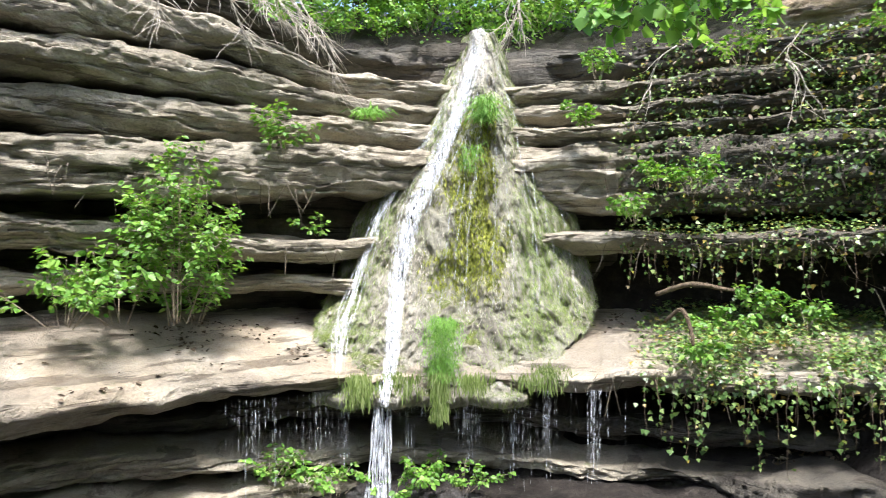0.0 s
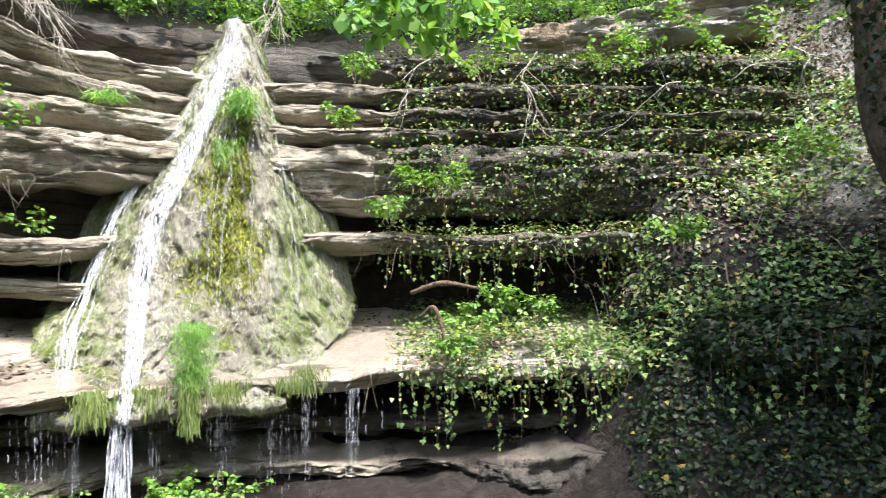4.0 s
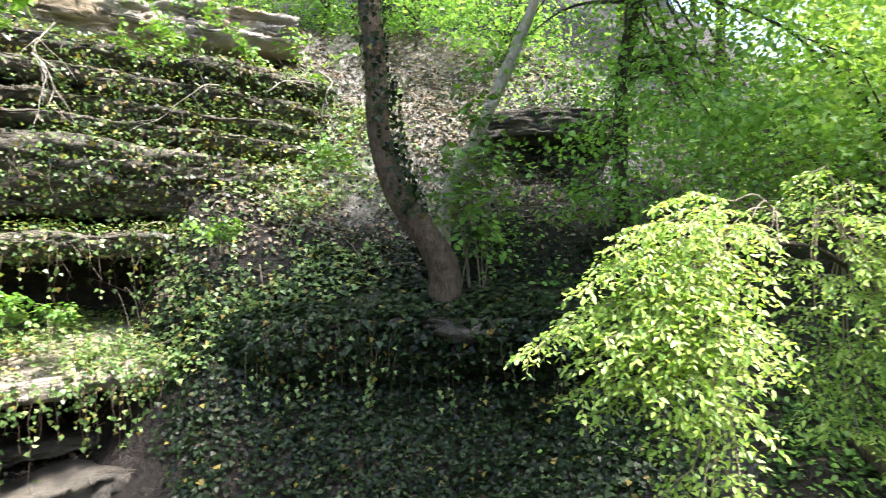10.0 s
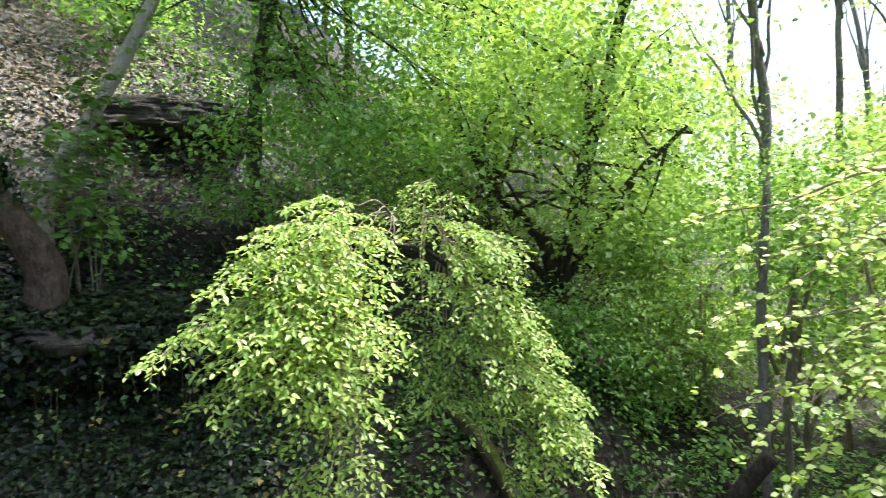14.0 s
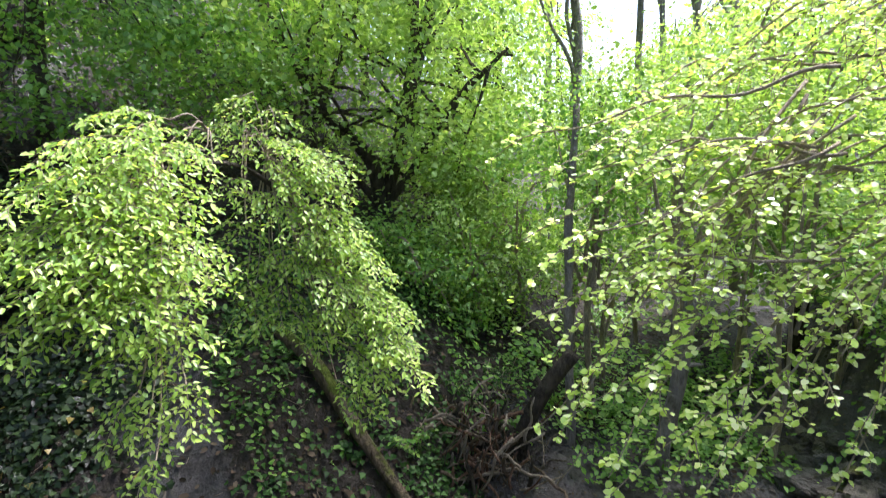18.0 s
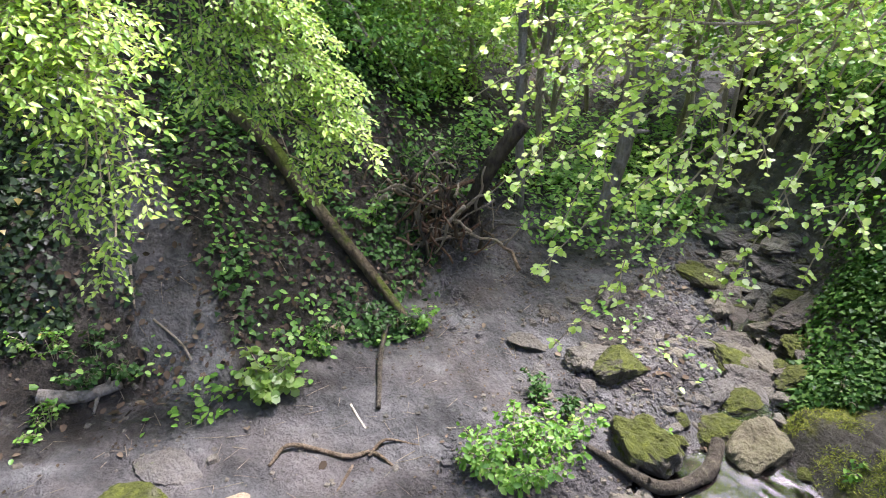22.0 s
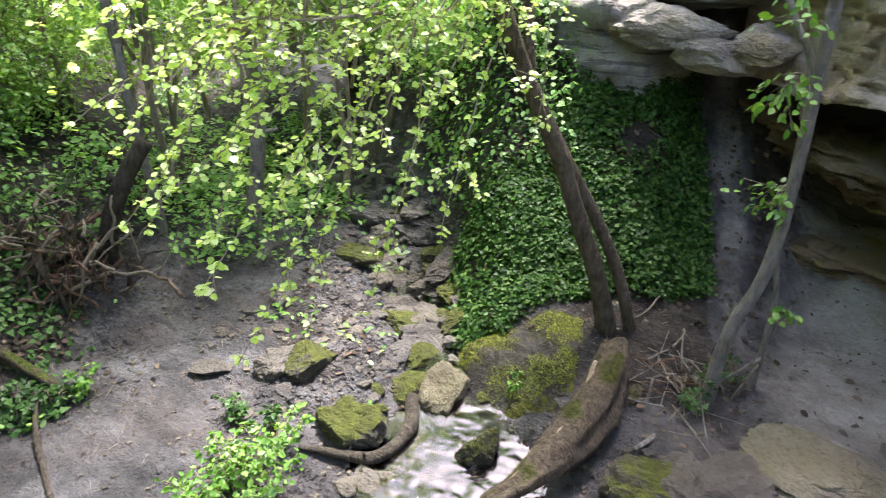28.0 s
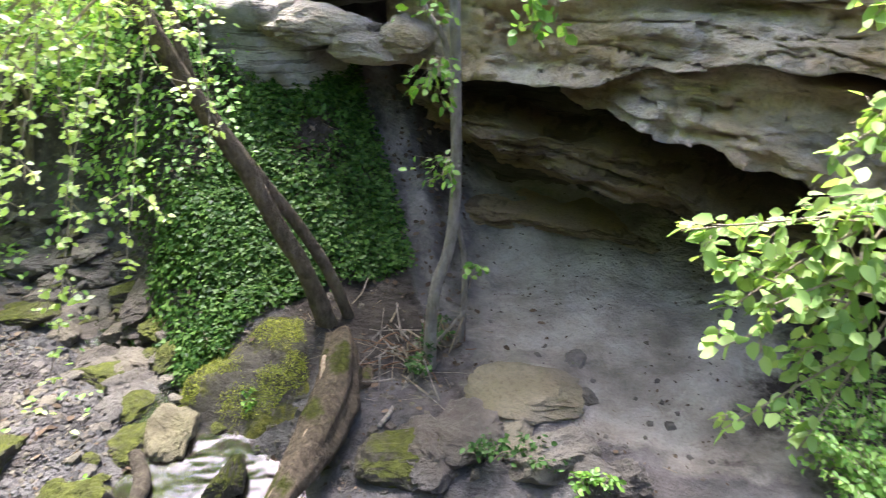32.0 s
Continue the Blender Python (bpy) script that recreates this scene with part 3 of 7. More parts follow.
stratum(FALL_CLIFF, "rock_layer", N, (7.6, 8.0, 9.1, 10.7, 11.2, 10.9, 10.8, 10.7, 11.8), (6.48, 6.62, 6.74, 6.5, 6.42, 6.4, 6.4, 6.2, 6.2), (7.1, 7.2, 7.1, 6.9, 6.95, 6.9, 6.8, 6.6, 6.6), DARK_STONE, 50, lip=0.3, depth=3.2, rise=0.4, key="strata")

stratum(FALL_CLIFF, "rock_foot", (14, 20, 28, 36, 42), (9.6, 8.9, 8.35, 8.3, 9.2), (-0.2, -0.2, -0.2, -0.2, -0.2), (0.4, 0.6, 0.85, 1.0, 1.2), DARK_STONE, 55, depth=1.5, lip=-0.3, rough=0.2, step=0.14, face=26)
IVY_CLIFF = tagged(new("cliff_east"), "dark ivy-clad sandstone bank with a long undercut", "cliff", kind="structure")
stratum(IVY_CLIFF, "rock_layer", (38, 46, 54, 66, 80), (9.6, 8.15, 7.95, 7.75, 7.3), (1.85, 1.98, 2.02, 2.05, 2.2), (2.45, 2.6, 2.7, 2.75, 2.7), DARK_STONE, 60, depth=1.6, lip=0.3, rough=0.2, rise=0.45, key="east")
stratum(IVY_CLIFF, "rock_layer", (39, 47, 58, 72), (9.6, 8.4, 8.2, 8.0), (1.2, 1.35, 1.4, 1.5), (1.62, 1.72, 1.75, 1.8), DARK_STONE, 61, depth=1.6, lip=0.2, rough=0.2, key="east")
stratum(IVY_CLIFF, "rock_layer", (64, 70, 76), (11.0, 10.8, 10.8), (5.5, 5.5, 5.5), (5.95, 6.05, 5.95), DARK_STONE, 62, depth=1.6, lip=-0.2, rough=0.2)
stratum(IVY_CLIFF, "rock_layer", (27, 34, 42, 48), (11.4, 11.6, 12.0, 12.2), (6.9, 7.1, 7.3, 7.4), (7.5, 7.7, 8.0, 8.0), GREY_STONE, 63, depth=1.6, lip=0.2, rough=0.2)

CAVE_CLIFF = tagged(new("cliff_south"), "grey and tan sandstone overhang with deep bedding cracks", "cliff", kind="structure")
M = (169, 177, 184, 191, 198, 205, 214, 232)
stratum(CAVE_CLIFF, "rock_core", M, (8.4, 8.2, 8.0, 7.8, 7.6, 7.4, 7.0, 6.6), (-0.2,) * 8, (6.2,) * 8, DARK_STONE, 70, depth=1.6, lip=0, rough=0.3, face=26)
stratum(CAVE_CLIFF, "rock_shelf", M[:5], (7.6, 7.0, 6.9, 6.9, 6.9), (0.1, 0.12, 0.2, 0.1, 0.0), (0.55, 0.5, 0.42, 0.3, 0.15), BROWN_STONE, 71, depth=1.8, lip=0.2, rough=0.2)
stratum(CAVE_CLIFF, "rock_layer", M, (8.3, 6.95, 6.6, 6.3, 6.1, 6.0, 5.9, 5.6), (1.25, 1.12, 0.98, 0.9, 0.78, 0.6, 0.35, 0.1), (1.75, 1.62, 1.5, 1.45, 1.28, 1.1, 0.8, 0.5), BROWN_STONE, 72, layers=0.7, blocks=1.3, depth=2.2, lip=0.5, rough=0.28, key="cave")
stratum(CAVE_CLIFF, "rock_block", (184, 191, 198, 205, 214, 232), (7.0, 5.85, 5.6, 5.4, 5.2, 5.0), (1.98, 1.92, 1.86, 1.72, 1.5, 1.2), (2.34, 2.42, 2.52, 2.45, 2.4, 2.3), CAVE_STONE, 73, layers=0.5, blocks=1.1, depth=2.4, lip=-0.25, rough=0.22, key="cave")
stratum(CAVE_CLIFF, "rock_layer", M, (8.2, 6.8, 6.4, 5.95, 5.65, 5.45, 5.25, 5.0), (2.05, 2.12, 2.16, 2.42, 2.6, 2.62, 2.56, 2.4), (2.9, 3.0, 3.05, 3.05, 3.05, 3.0, 2.95, 2.9), CAVE_STONE, 74, layers=0.5, blocks=1.1, depth=2.4, lip=-0.35, rough=0.2, key="cave", face=26)
stratum(CAVE_CLIFF, "rock_layer", M, (7.6, 7.0, 6.7, 6.2, 5.95, 5.8, 5.6, 5.3), (3.08,) * 8, (4.6,) * 8, CAVE_STONE, 75, layers=0.5, blocks=1.0, depth=2.4, lip=-0.4, rough=0.2, face=22)
stratum(CAVE_CLIFF, "rock_layer", M, (7.3, 6.8, 6.4, 6.0, 5.8, 5.6, 5.4, 5.1), (4.65,) * 8, (6.4,) * 8, CAVE_STONE, 76, depth=3.4, rough=0.25, rise=0.4)
stratum(CAVE_CLIFF, "rock_face", (152, 155, 158, 162, 166), (8.8, 8.0, 7.6, 7.5, 8.1), (0.8, 0.7, 0.6, 0.4, 0.2), (2.5, 2.7, 2.75, 2.65, 2.4), GREY_ROCK, 77, depth=1.8, lip=-0.55, rough=0.26, layers=0.15, blocks=0.9, face=24)
stratum(CAVE_CLIFF, "rock_layer", (156, 162, 167, 173), (9.0, 7.9, 7.7, 7.6), (2.62, 2.66, 2.7, 2.8), (3.3, 3.3, 3.3, 3.3), GREY_ROCK, 78, depth=1.8, lip=0.25, rough=0.3)
stratum(CAVE_CLIFF, "rock_layer", (152, 155, 159, 163, 168, 173), (10.2, 9.6, 8.9, 8.3, 8.0, 7.8), (3.35,) * 6, (3.6, 4.0, 4.6, 5.0, 5.6, 6.2), GREY_ROCK, 79, depth=2.2, lip=0.25, rough=0.3, rise=0.5, face=13)


# ---- the tufa apron, and the water that falls over it ----
def apron_at(s, v):
    """A place on the apron: s from -1 to 1 across, v from 0 at the lip to 1 at the rim."""
    s, v = np.asarray(s, float), np.asarray(v, float)
    k = (0, 0.25, 0.5, 0.72, 0.80, 1.0)
    mid = np.interp(v, k, (3.2, 3.0, 2.0, 1.6, 0.8, -2.0))
    half = np.interp(v, k, (1.3, 5.6, 9.2, 11.2, 11.4, 9.0))
    rise = np.interp(v, k, (19.2, 11.0, 3.5, -4.0, -6.6, -12.6))
    out = np.interp(v, k, (11.0, 10.25, 9.65, 9.2, 8.9, 8.05))
    a = mid + half * s
    r = out + 0.9 * np.abs(s) ** 2.4 * np.interp(v, k, (0.3, 0.8, 1, 1, 0.8, 0.25))
    z = EYE.z + out * np.tan(np.radians(rise))
    return a, r, z


def build_apron():
    s, v = np.linspace(-1.05, 1.05, 170), np.linspace(0, 1, 190)
    ss, vv = np.meshgrid(s, v, indexing="ij")
    a, r, z = apron_at(ss, vv)
    p = polar(a, r, 0.0)
    p[..., 2] = z
    q = p.reshape(-1, 3)
    lumps = fbm(q * np.array([3.2, 3.2, 0.7]), 4, 80) * 0.16 + fbm(q * np.array([9, 9, 2.4]), 3, 81) * 0.06 + fbm(q * np.array([24, 24, 3.5]), 2, 84) * 0.03
    r = r - lumps.reshape(r.shape)
    p = polar(a, r, 0.0)
    p[..., 2] = z + (fbm(q * 2.0, 3, 82) * 0.04).reshape(r.shape)
    under = p[:, -1:].copy()
    ring = [p]
    for drop, back in ((0.10, 0.06), (0.18, 0.25), (0.05, 0.9), (0.3, 1.6)):
        aa, rr = a[:, -1:], r[:, -1:] + back
        w = polar(aa, rr, 0.0)
        w[..., 2] = under[..., 2] - drop
        ring.append(w)
    p = np.concatenate(ring, 1)
    v2, f = p.reshape(-1, 3), sheet_faces(p.shape[0], p.shape[1])
    ob = put("tufa_apron", v2, f, TUFA)
    tagged(ob, "pale mossy tufa apron built up under a waterfall", "rock", kind="structure")
    SURFACES["apron"] = [(v2, f)]


build_apron()


def build_fall():
    fall = base_at("waterfall", *spot(0, -12, 8.2), "thin white waterfall sliding down a mossy tufa apron", "waterfall", kind="structure")
    line_s = ((0.0, 0.1), (0.12, -0.25), (0.3, -0.42), (0.5, -0.52), (0.68, -0.53), (0.85, -0.42), (1.0, -0.36))
    kv, ks = [q[0] for q in line_s], [q[1] for q in line_s]

    def strands(count, spread, size, s_of, v0, v1, seed):
        g = np.random.default_rng(seed)
        out = []
        for _ in range(count):
            off, lo = g.normal(0, 1), g.uniform(0, 0.35) if g.random() < 0.5 else 0.0
            hi = 1 if g.random() < 0.7 else g.uniform(0.5, 1)
            v = np.linspace(v0 + (v1 - v0) * lo, v0 + (v1 - v0) * hi, 34)
            s = s_of(v) + off * spread(v)
            a, r, z = apron_at(s, v)
            p = polar(a, r - 0.13 - 0.05 * g.random() - 0.2 * np.clip((v - 0.72) / 0.2, 0, 1), 0.0)
            p[:, 2] = z
            p = wander(p, 0.035, 1.6, seed * 91 + len(out))
            w = size * g.uniform(0.5, 1.5) * np.clip(np.minimum(np.linspace(0, 8, 34), np.linspace(8, 0, 34) + 0.6), 0.25, 1)
            out.append(tube(p, w, 5))
        v2, f = joined(out)
        return v2, fix_tris(f)

    main = strands(85, lambda v: np.interp(v, (0, 0.2, 0.5, 0.8, 1), (0.22, 0.10, 0.065, 0.04, 0.02)), 0.0046, lambda v: np.interp(v, kv, ks), 0.0, 1.0, 1)
    put_under(fall, "main_flow", *main, SPRAY)
    put_under(fall, "side_flow", *strands(22, lambda v: 0.035, 0.0042, lambda v: np.interp(v, (0, 0.3, 0.6, 1), (-0.3, -0.80, -0.86, -0.84)), 0.15, 0.92, 2), VEIL)
    put_under(fall, "side_flow", *strands(12, lambda v: 0.22, 0.003, lambda v: np.interp(v, (0, 0.3, 1), (0.4, 0.5, 0.45)), 0.06, 0.75, 3), VEIL)
    # the free jet below the rim, and the drips all along the rim
    g = np.random.default_rng(5)
    jet = []
    a0, r0, z0 = apron_at(np.array([-0.40]), np.array([0.93]))
    for _ in range(64):
        w = g.normal(0, 1)
        t = np.linspace(0, 1, 16)
        a = a0[0] - 0.25 + w * (0.22 + 0.35 * t) - 0.45 * t
        p = polar(a, r0[0] - 0.15 - 0.25 * np.sqrt(t) + g.normal(0, 0.03), 0.0)
        p[:, 2] = z0[0] - t * (z0[0] - 0.45)
        jet.append(tube(wander(p, 0.02, 2.0, len(jet)), 0.0085 * g.uniform(0.5, 1.4) * (1 + 0.2 * t), 5))
    v2, f = joined(jet)
    put_under(fall, "jet", v2, fix_tris(f), SPRAY)
    for middle, spread, count in ((-16.5, 2.6, 26), (-11, 2.2, 24), (-8.6, 0.25, 14), (-3, 1.2, 18), (2.3, 1.0, 20), (6.2, 0.6, 18), (9.3, 0.35, 12), (13.2, 0.55, 34), (5, 8, 30)):
        drips = []
        for _ in range(count):
            a = middle + g.normal(0, 1) * spread * 0.6
            r = float(np.interp(a, N, (6.7, 7.15, 7.9, 8.2, 8.25, 8.4, 8.6, 8.9, 10))) + g.uniform(-0.02, 0.12)
            top, low = 1.78, g.uniform(0.5, 1.4)
            z = top
            while z > low:
                seg = g.uniform(0.04, 0.16)
                p = polar(np.full(4, a), np.full(4, r), 0.0) + g.normal(0, 0.004, 3)
                p[:, 2] = np.linspace(z, z - seg, 4)
                drips.append(tube(p, np.array([0.001, 0.0022, 0.0027, 0.001]) * g.uniform(0.6, 1.3), 4))
                z -= seg + g.uniform(0.02, 0.12)
        v2, f = joined(drips)
        put_under(fall, "drip_curtain", v2, fix_tris(f), VEIL)


build_fall()


def build_stream():
    pts = smooth_path([(x, y, -0.22) for x, y in CHANNEL], 120)
    d = np.gradient(pts[:, :2], axis=0)
    d /= np.linalg.norm(d, axis=1)[:, None]
    side = np.stack([d[:, 1], -d[:, 0]], -1)
    off = np.linspace(-1, 1, 15)
    w = np.interp(np.arange(120), (0, 40, 50, 56, 61, 119), (0.8, 0.75, 1.0, 0.95, 0.2, 0.12))
    p = np.zeros((120, 15, 3))
    p[..., :2] = pts[:, None, :2] + side[:, None] * (off[None, :, None] * w[:, None, None])
    p[..., 2] = -0.22 + np.interp(np.arange(120), (0, 53, 60, 68, 90, 119), (0.0, 0.0, -0.03, -0.09, -0.05, 0.15))[:, None]
    ob = put("stream_water", p.reshape(-1, 3), sheet_faces(120, 15), WATER)
    s, w2 = np.linspace(0, 1, 70), np.linspace(2 * math.pi, 0, 241)
    ss, ww = np.meshgrid(s, w2, indexing="ij")
    u, k = ss * np.cos(ww) * 1.15, ss * np.sin(ww) * 0.95
    pool = np.stack([2.02 + 0.82 * u + 0.57 * k, -2.95 + 0.57 * u - 0.82 * k, np.full_like(u, -0.212)], -1)
    flow = pool.reshape(-1, 3) * np.array([1.0, 1.6, 1.0])
    pool[..., 2] += (fbm(flow * 5.0, 2, 61) * 0.006 + fbm(flow * 13.0, 2, 63) * 0.0022).reshape(u.shape)
    tagged(put("pool_water", pool.reshape(-1, 3), sheet_faces(70, 241), WATER), "still rippled pool reflecting the bright sky", "water", kind="structure")
    tagged(ob, "shallow rippled brook reflecting the bright sky", "water", kind="structure")


build_stream()

# ---- plants ----
UP = lambda h: np.array([0, 0, h])
LEAVES = {
    "oval": ((0.30, 0.28, 0.07), (0.27, 0.68, 0.05)),
    "round": ((0.42, 0.28, 0.06), (0.40, 0.74, 0.05)),
    "hornbeam": ((0.23, 0.28, 0.07), (0.20, 0.64, 0.05)),
    "beech": ((0.35, 0.27, 0.06), (0.33, 0.68, 0.05)),
    "ivy": ((0.52, 0.16, 0.05), (0.27, 0.50, 0.04)),
    "maple": ((0.62, 0.22, 0.05), (0.36, 0.60, 0.04)),
    "blade": ((0.035, 0.25, 0.01), (0.030, 0.70, 0.01)),
    "needle": ((0.07, 0.25, 0.01), (0.06, 0.70, 0.01)),
}


def unit(v):
    return v / (np.linalg.norm(v, axis=-1, keepdims=True) + 1e-9)


def leaf_arrays(p, normal, tip, size, kind, curl=0.12):
    """Folded leaves of two quads each, at the points p."""
    (x1, y1, z1), (x2, y2, z2) = LEAVES[kind]
    shape = np.array([(0, 0, 0), (x1, y1, z1), (x2, y2, z2 - curl * 0.5), (0, 1, -curl), (-x2, y2, z2 - curl * 0.5), (-x1, y1, z1)])
    n = unit(normal)
    t = unit(tip - n * (tip * n).sum(1, keepdims=True))
    s = np.cross(t, n)
    size = np.broadcast_to(size, (len(p),))[:, None, None]
    v = p[:, None] + size * (shape[None, :, :1] * s[:, None] + shape[None, :, 1:2] * t[:, None] + shape[None, :, 2:] * n[:, None])
    base = (np.arange(len(p)) * 6)[:, None]
    f = np.concatenate([base + np.array([[0, 1, 2, 3]]), base + np.array([[0, 3, 4, 5]])], 0)
    return v.reshape(-1, 3), f


def leaf_cloud(name, p, normal, tip, size, kind, material, parent=None, label="", category="", curl=0.12):
    v, f = leaf_arrays(p, normal, tip, size, kind, curl)
    if parent is not None:
        return put_under(parent, name, v, f, material, label)
    ob = put(name, v, f, material)
    return tagged(ob, label, category, kind="stuff")


def scatter_land(count, keep, a0, a1, r0, r1, g):
    """Random places on the ground between two bearings and distances, kept where keep(bearing, r, place) says so."""
    a, r = g.uniform(a0, a1, count), np.sqrt(g.uniform(r0 ** 2, r1 ** 2, count))
    p = polar(a, r, 0.0)
    p[:, 2] = land(p[:, 0], p[:, 1])
    k = g.random(count) < keep(a, r, p)
    p = p[k]
    e = 0.12
    dx = (land(p[:, 0] + e, p[:, 1]) - p[:, 2]) / e
    dy = (land(p[:, 0], p[:, 1] + e) - p[:, 2]) / e
    return p, unit(np.stack([-dx, -dy, np.ones(len(p))], -1))


def scatter_on(key, count, keep, g):
    v, f = joined(SURFACES[key])
    tri = np.vstack([f[:, [0, 1, 2]], f[:, [0, 2, 3]]])
    a, b2, c = v[tri[:, 0]], v[tri[:, 1]], v[tri[:, 2]]
    n = np.cross(b2 - a, c - a)
    area = np.linalg.norm(n, axis=1)
    i = g.choice(len(tri), count, p=area / area.sum())
    u, w = g.random(count), g.random(count)
    flip = u + w > 1
    u[flip], w[flip] = 1 - u[flip], 1 - w[flip]
    p = a[i] + (b2 - a)[i] * u[:, None] + (c - a)[i] * w[:, None]
    nn = unit(n[i])
    side = np.sign((nn * (np.array([0, 0, 6.0]) - p)).sum(1, keepdims=True))
    bear, r = np.degrees(np.arctan2(p[:, 0], p[:, 1])), np.hypot(p[:, 0], p[:, 1])
    k = (g.random(count) < keep(bear, r, p))
    return p[k], (nn * side)[k]


def spread_leaves(p, n, g, up=0.4, wild=0.5, down=1.0, lift=0.04):
    """Faces and tips for leaves that hang on a surface."""
    m = unit(n * (1 - up) + np.array([0, 0, up]) + g.normal(0, wild * 0.5, p.shape))
    t = np.array([0, 0, -down]) + g.normal(0, 0.7, p.shape) + n * 0.3
    return p + n * g.uniform(0.0, lift, (len(p), 1)), m, t


# dark green ivy, with the bank's shade put into its near-black tones
IVY_SHADED = leaf_material("ivy leaves", [(0.0035, 0.0095, 0.0032), (0.0075, 0.018, 0.0055), (0.017, 0.036, 0.0105), (0.047, 0.078, 0.027)], 0.2, 0.40, brown=0.02, gloss=0.24)
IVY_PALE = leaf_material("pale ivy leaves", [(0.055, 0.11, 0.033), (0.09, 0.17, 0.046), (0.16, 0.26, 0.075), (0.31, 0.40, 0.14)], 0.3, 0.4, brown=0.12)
BANK_IVY = leaf_material("fresh ground ivy leaves", [(0.008, 0.032, 0.005), (0.02, 0.060, 0.010), (0.041, 0.096, 0.017), (0.088, 0.155, 0.04)], 0.3, 0.45, gloss=0.10)
# half shade of the path bank is put into these ivy tones
PATCH_IVY = leaf_material("half-shaded ivy leaves", [(0.017, 0.0467, 0.0127), (0.0298, 0.0723, 0.017), (0.0467, 0.106, 0.0255), (0.0765, 0.145, 0.0467)], 0.22, 0.4, gloss=0.12)
BRIGHT = leaf_material("fresh hornbeam leaves", [(0.13, 0.26, 0.04), (0.25, 0.40, 0.065), (0.38, 0.53, 0.11), (0.54, 0.66, 0.23)], 0.5, 0.42, gloss=0.5)
# sky glints and backlit glow are put into these whitened leaf tones
ALDER_LEAF = leaf_material("alder leaves with glints in their tones", [(0.32, 0.48, 0.08), (0.47, 0.64, 0.15), (0.62, 0.76, 0.30), (0.86, 0.91, 0.66)], 0.58, 0.34, gloss=0.8)
HAZEL = leaf_material("young hazel leaves", [(0.17, 0.29, 0.07), (0.27, 0.41, 0.11), (0.37, 0.50, 0.18), (0.52, 0.62, 0.36)], 0.55, 0.28)
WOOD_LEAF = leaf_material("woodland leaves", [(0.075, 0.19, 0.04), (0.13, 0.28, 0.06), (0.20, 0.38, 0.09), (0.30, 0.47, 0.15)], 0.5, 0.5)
# lit copy of the woodland leaves, sunshine put into the tones
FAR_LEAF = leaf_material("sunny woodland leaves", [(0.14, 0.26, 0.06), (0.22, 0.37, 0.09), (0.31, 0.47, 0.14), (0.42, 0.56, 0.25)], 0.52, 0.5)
HERB = leaf_material("herb leaves", [(0.06, 0.16, 0.02), (0.10, 0.23, 0.03), (0.16, 0.31, 0.05), (0.22, 0.36, 0.08)], 0.35, 0.45)
MOSS_HAIR = leaf_material("hanging moss", [(0.075, 0.12, 0.025), (0.13, 0.19, 0.045), (0.21, 0.28, 0.09), (0.33, 0.39, 0.18)], 0.3, 0.6)
DRY_MOSS = leaf_material("dead moss", [(0.13, 0.115, 0.085), (0.24, 0.22, 0.175), (0.38, 0.36, 0.31), (0.56, 0.54, 0.49)], 0.2, 0.7)
CUSHION_MOSS = leaf_material("cushion moss", [(0.06, 0.078, 0.006), (0.115, 0.14, 0.012), (0.19, 0.215, 0.02), (0.30, 0.32, 0.05)], 0.2, 0.7)
GRASS = leaf_material("fresh grass", [(0.09, 0.22, 0.03), (0.14, 0.32, 0.05), (0.20, 0.40, 0.08), (0.28, 0.45, 0.12)], 0.35, 0.5)
LITTER = leaf_material("dead leaves", [(0.0238, 0.017, 0.0116), (0.0442, 0.0313, 0.0204), (0.0748, 0.0544, 0.0374), (0.122, 0.0952, 0.068)], 0.05, 0.8, gloss=0.12)
ROOTS = bark_material("dry roots and stems", [(0.10, 0.08, 0.055), (0.20, 0.17, 0.12), (0.34, 0.29, 0.22)])
BARK = bark_material("brown bark", [(0.045, 0.032, 0.02), (0.11, 0.08, 0.05), (0.20, 0.155, 0.105)], moss=0.25)
DARK_BARK = bark_material("dark damp bark", [(0.02, 0.017, 0.012), (0.05, 0.042, 0.03), (0.10, 0.085, 0.06)], moss=0.35)
GREY_BARK = bark_material("smooth grey bark", [(0.10, 0.09, 0.075), (0.20, 0.18, 0.15), (0.30, 0.275, 0.235)], moss=0.1)
PALE_WOOD = bark_material("bare bleached wood", [(0.28, 0.24, 0.18), (0.45, 0.40, 0.32), (0.60, 0.55, 0.46)])
TWIG = bark_material("pale twigs", [(0.16, 0.13, 0.09), (0.28, 0.23, 0.16), (0.40, 0.34, 0.25)])


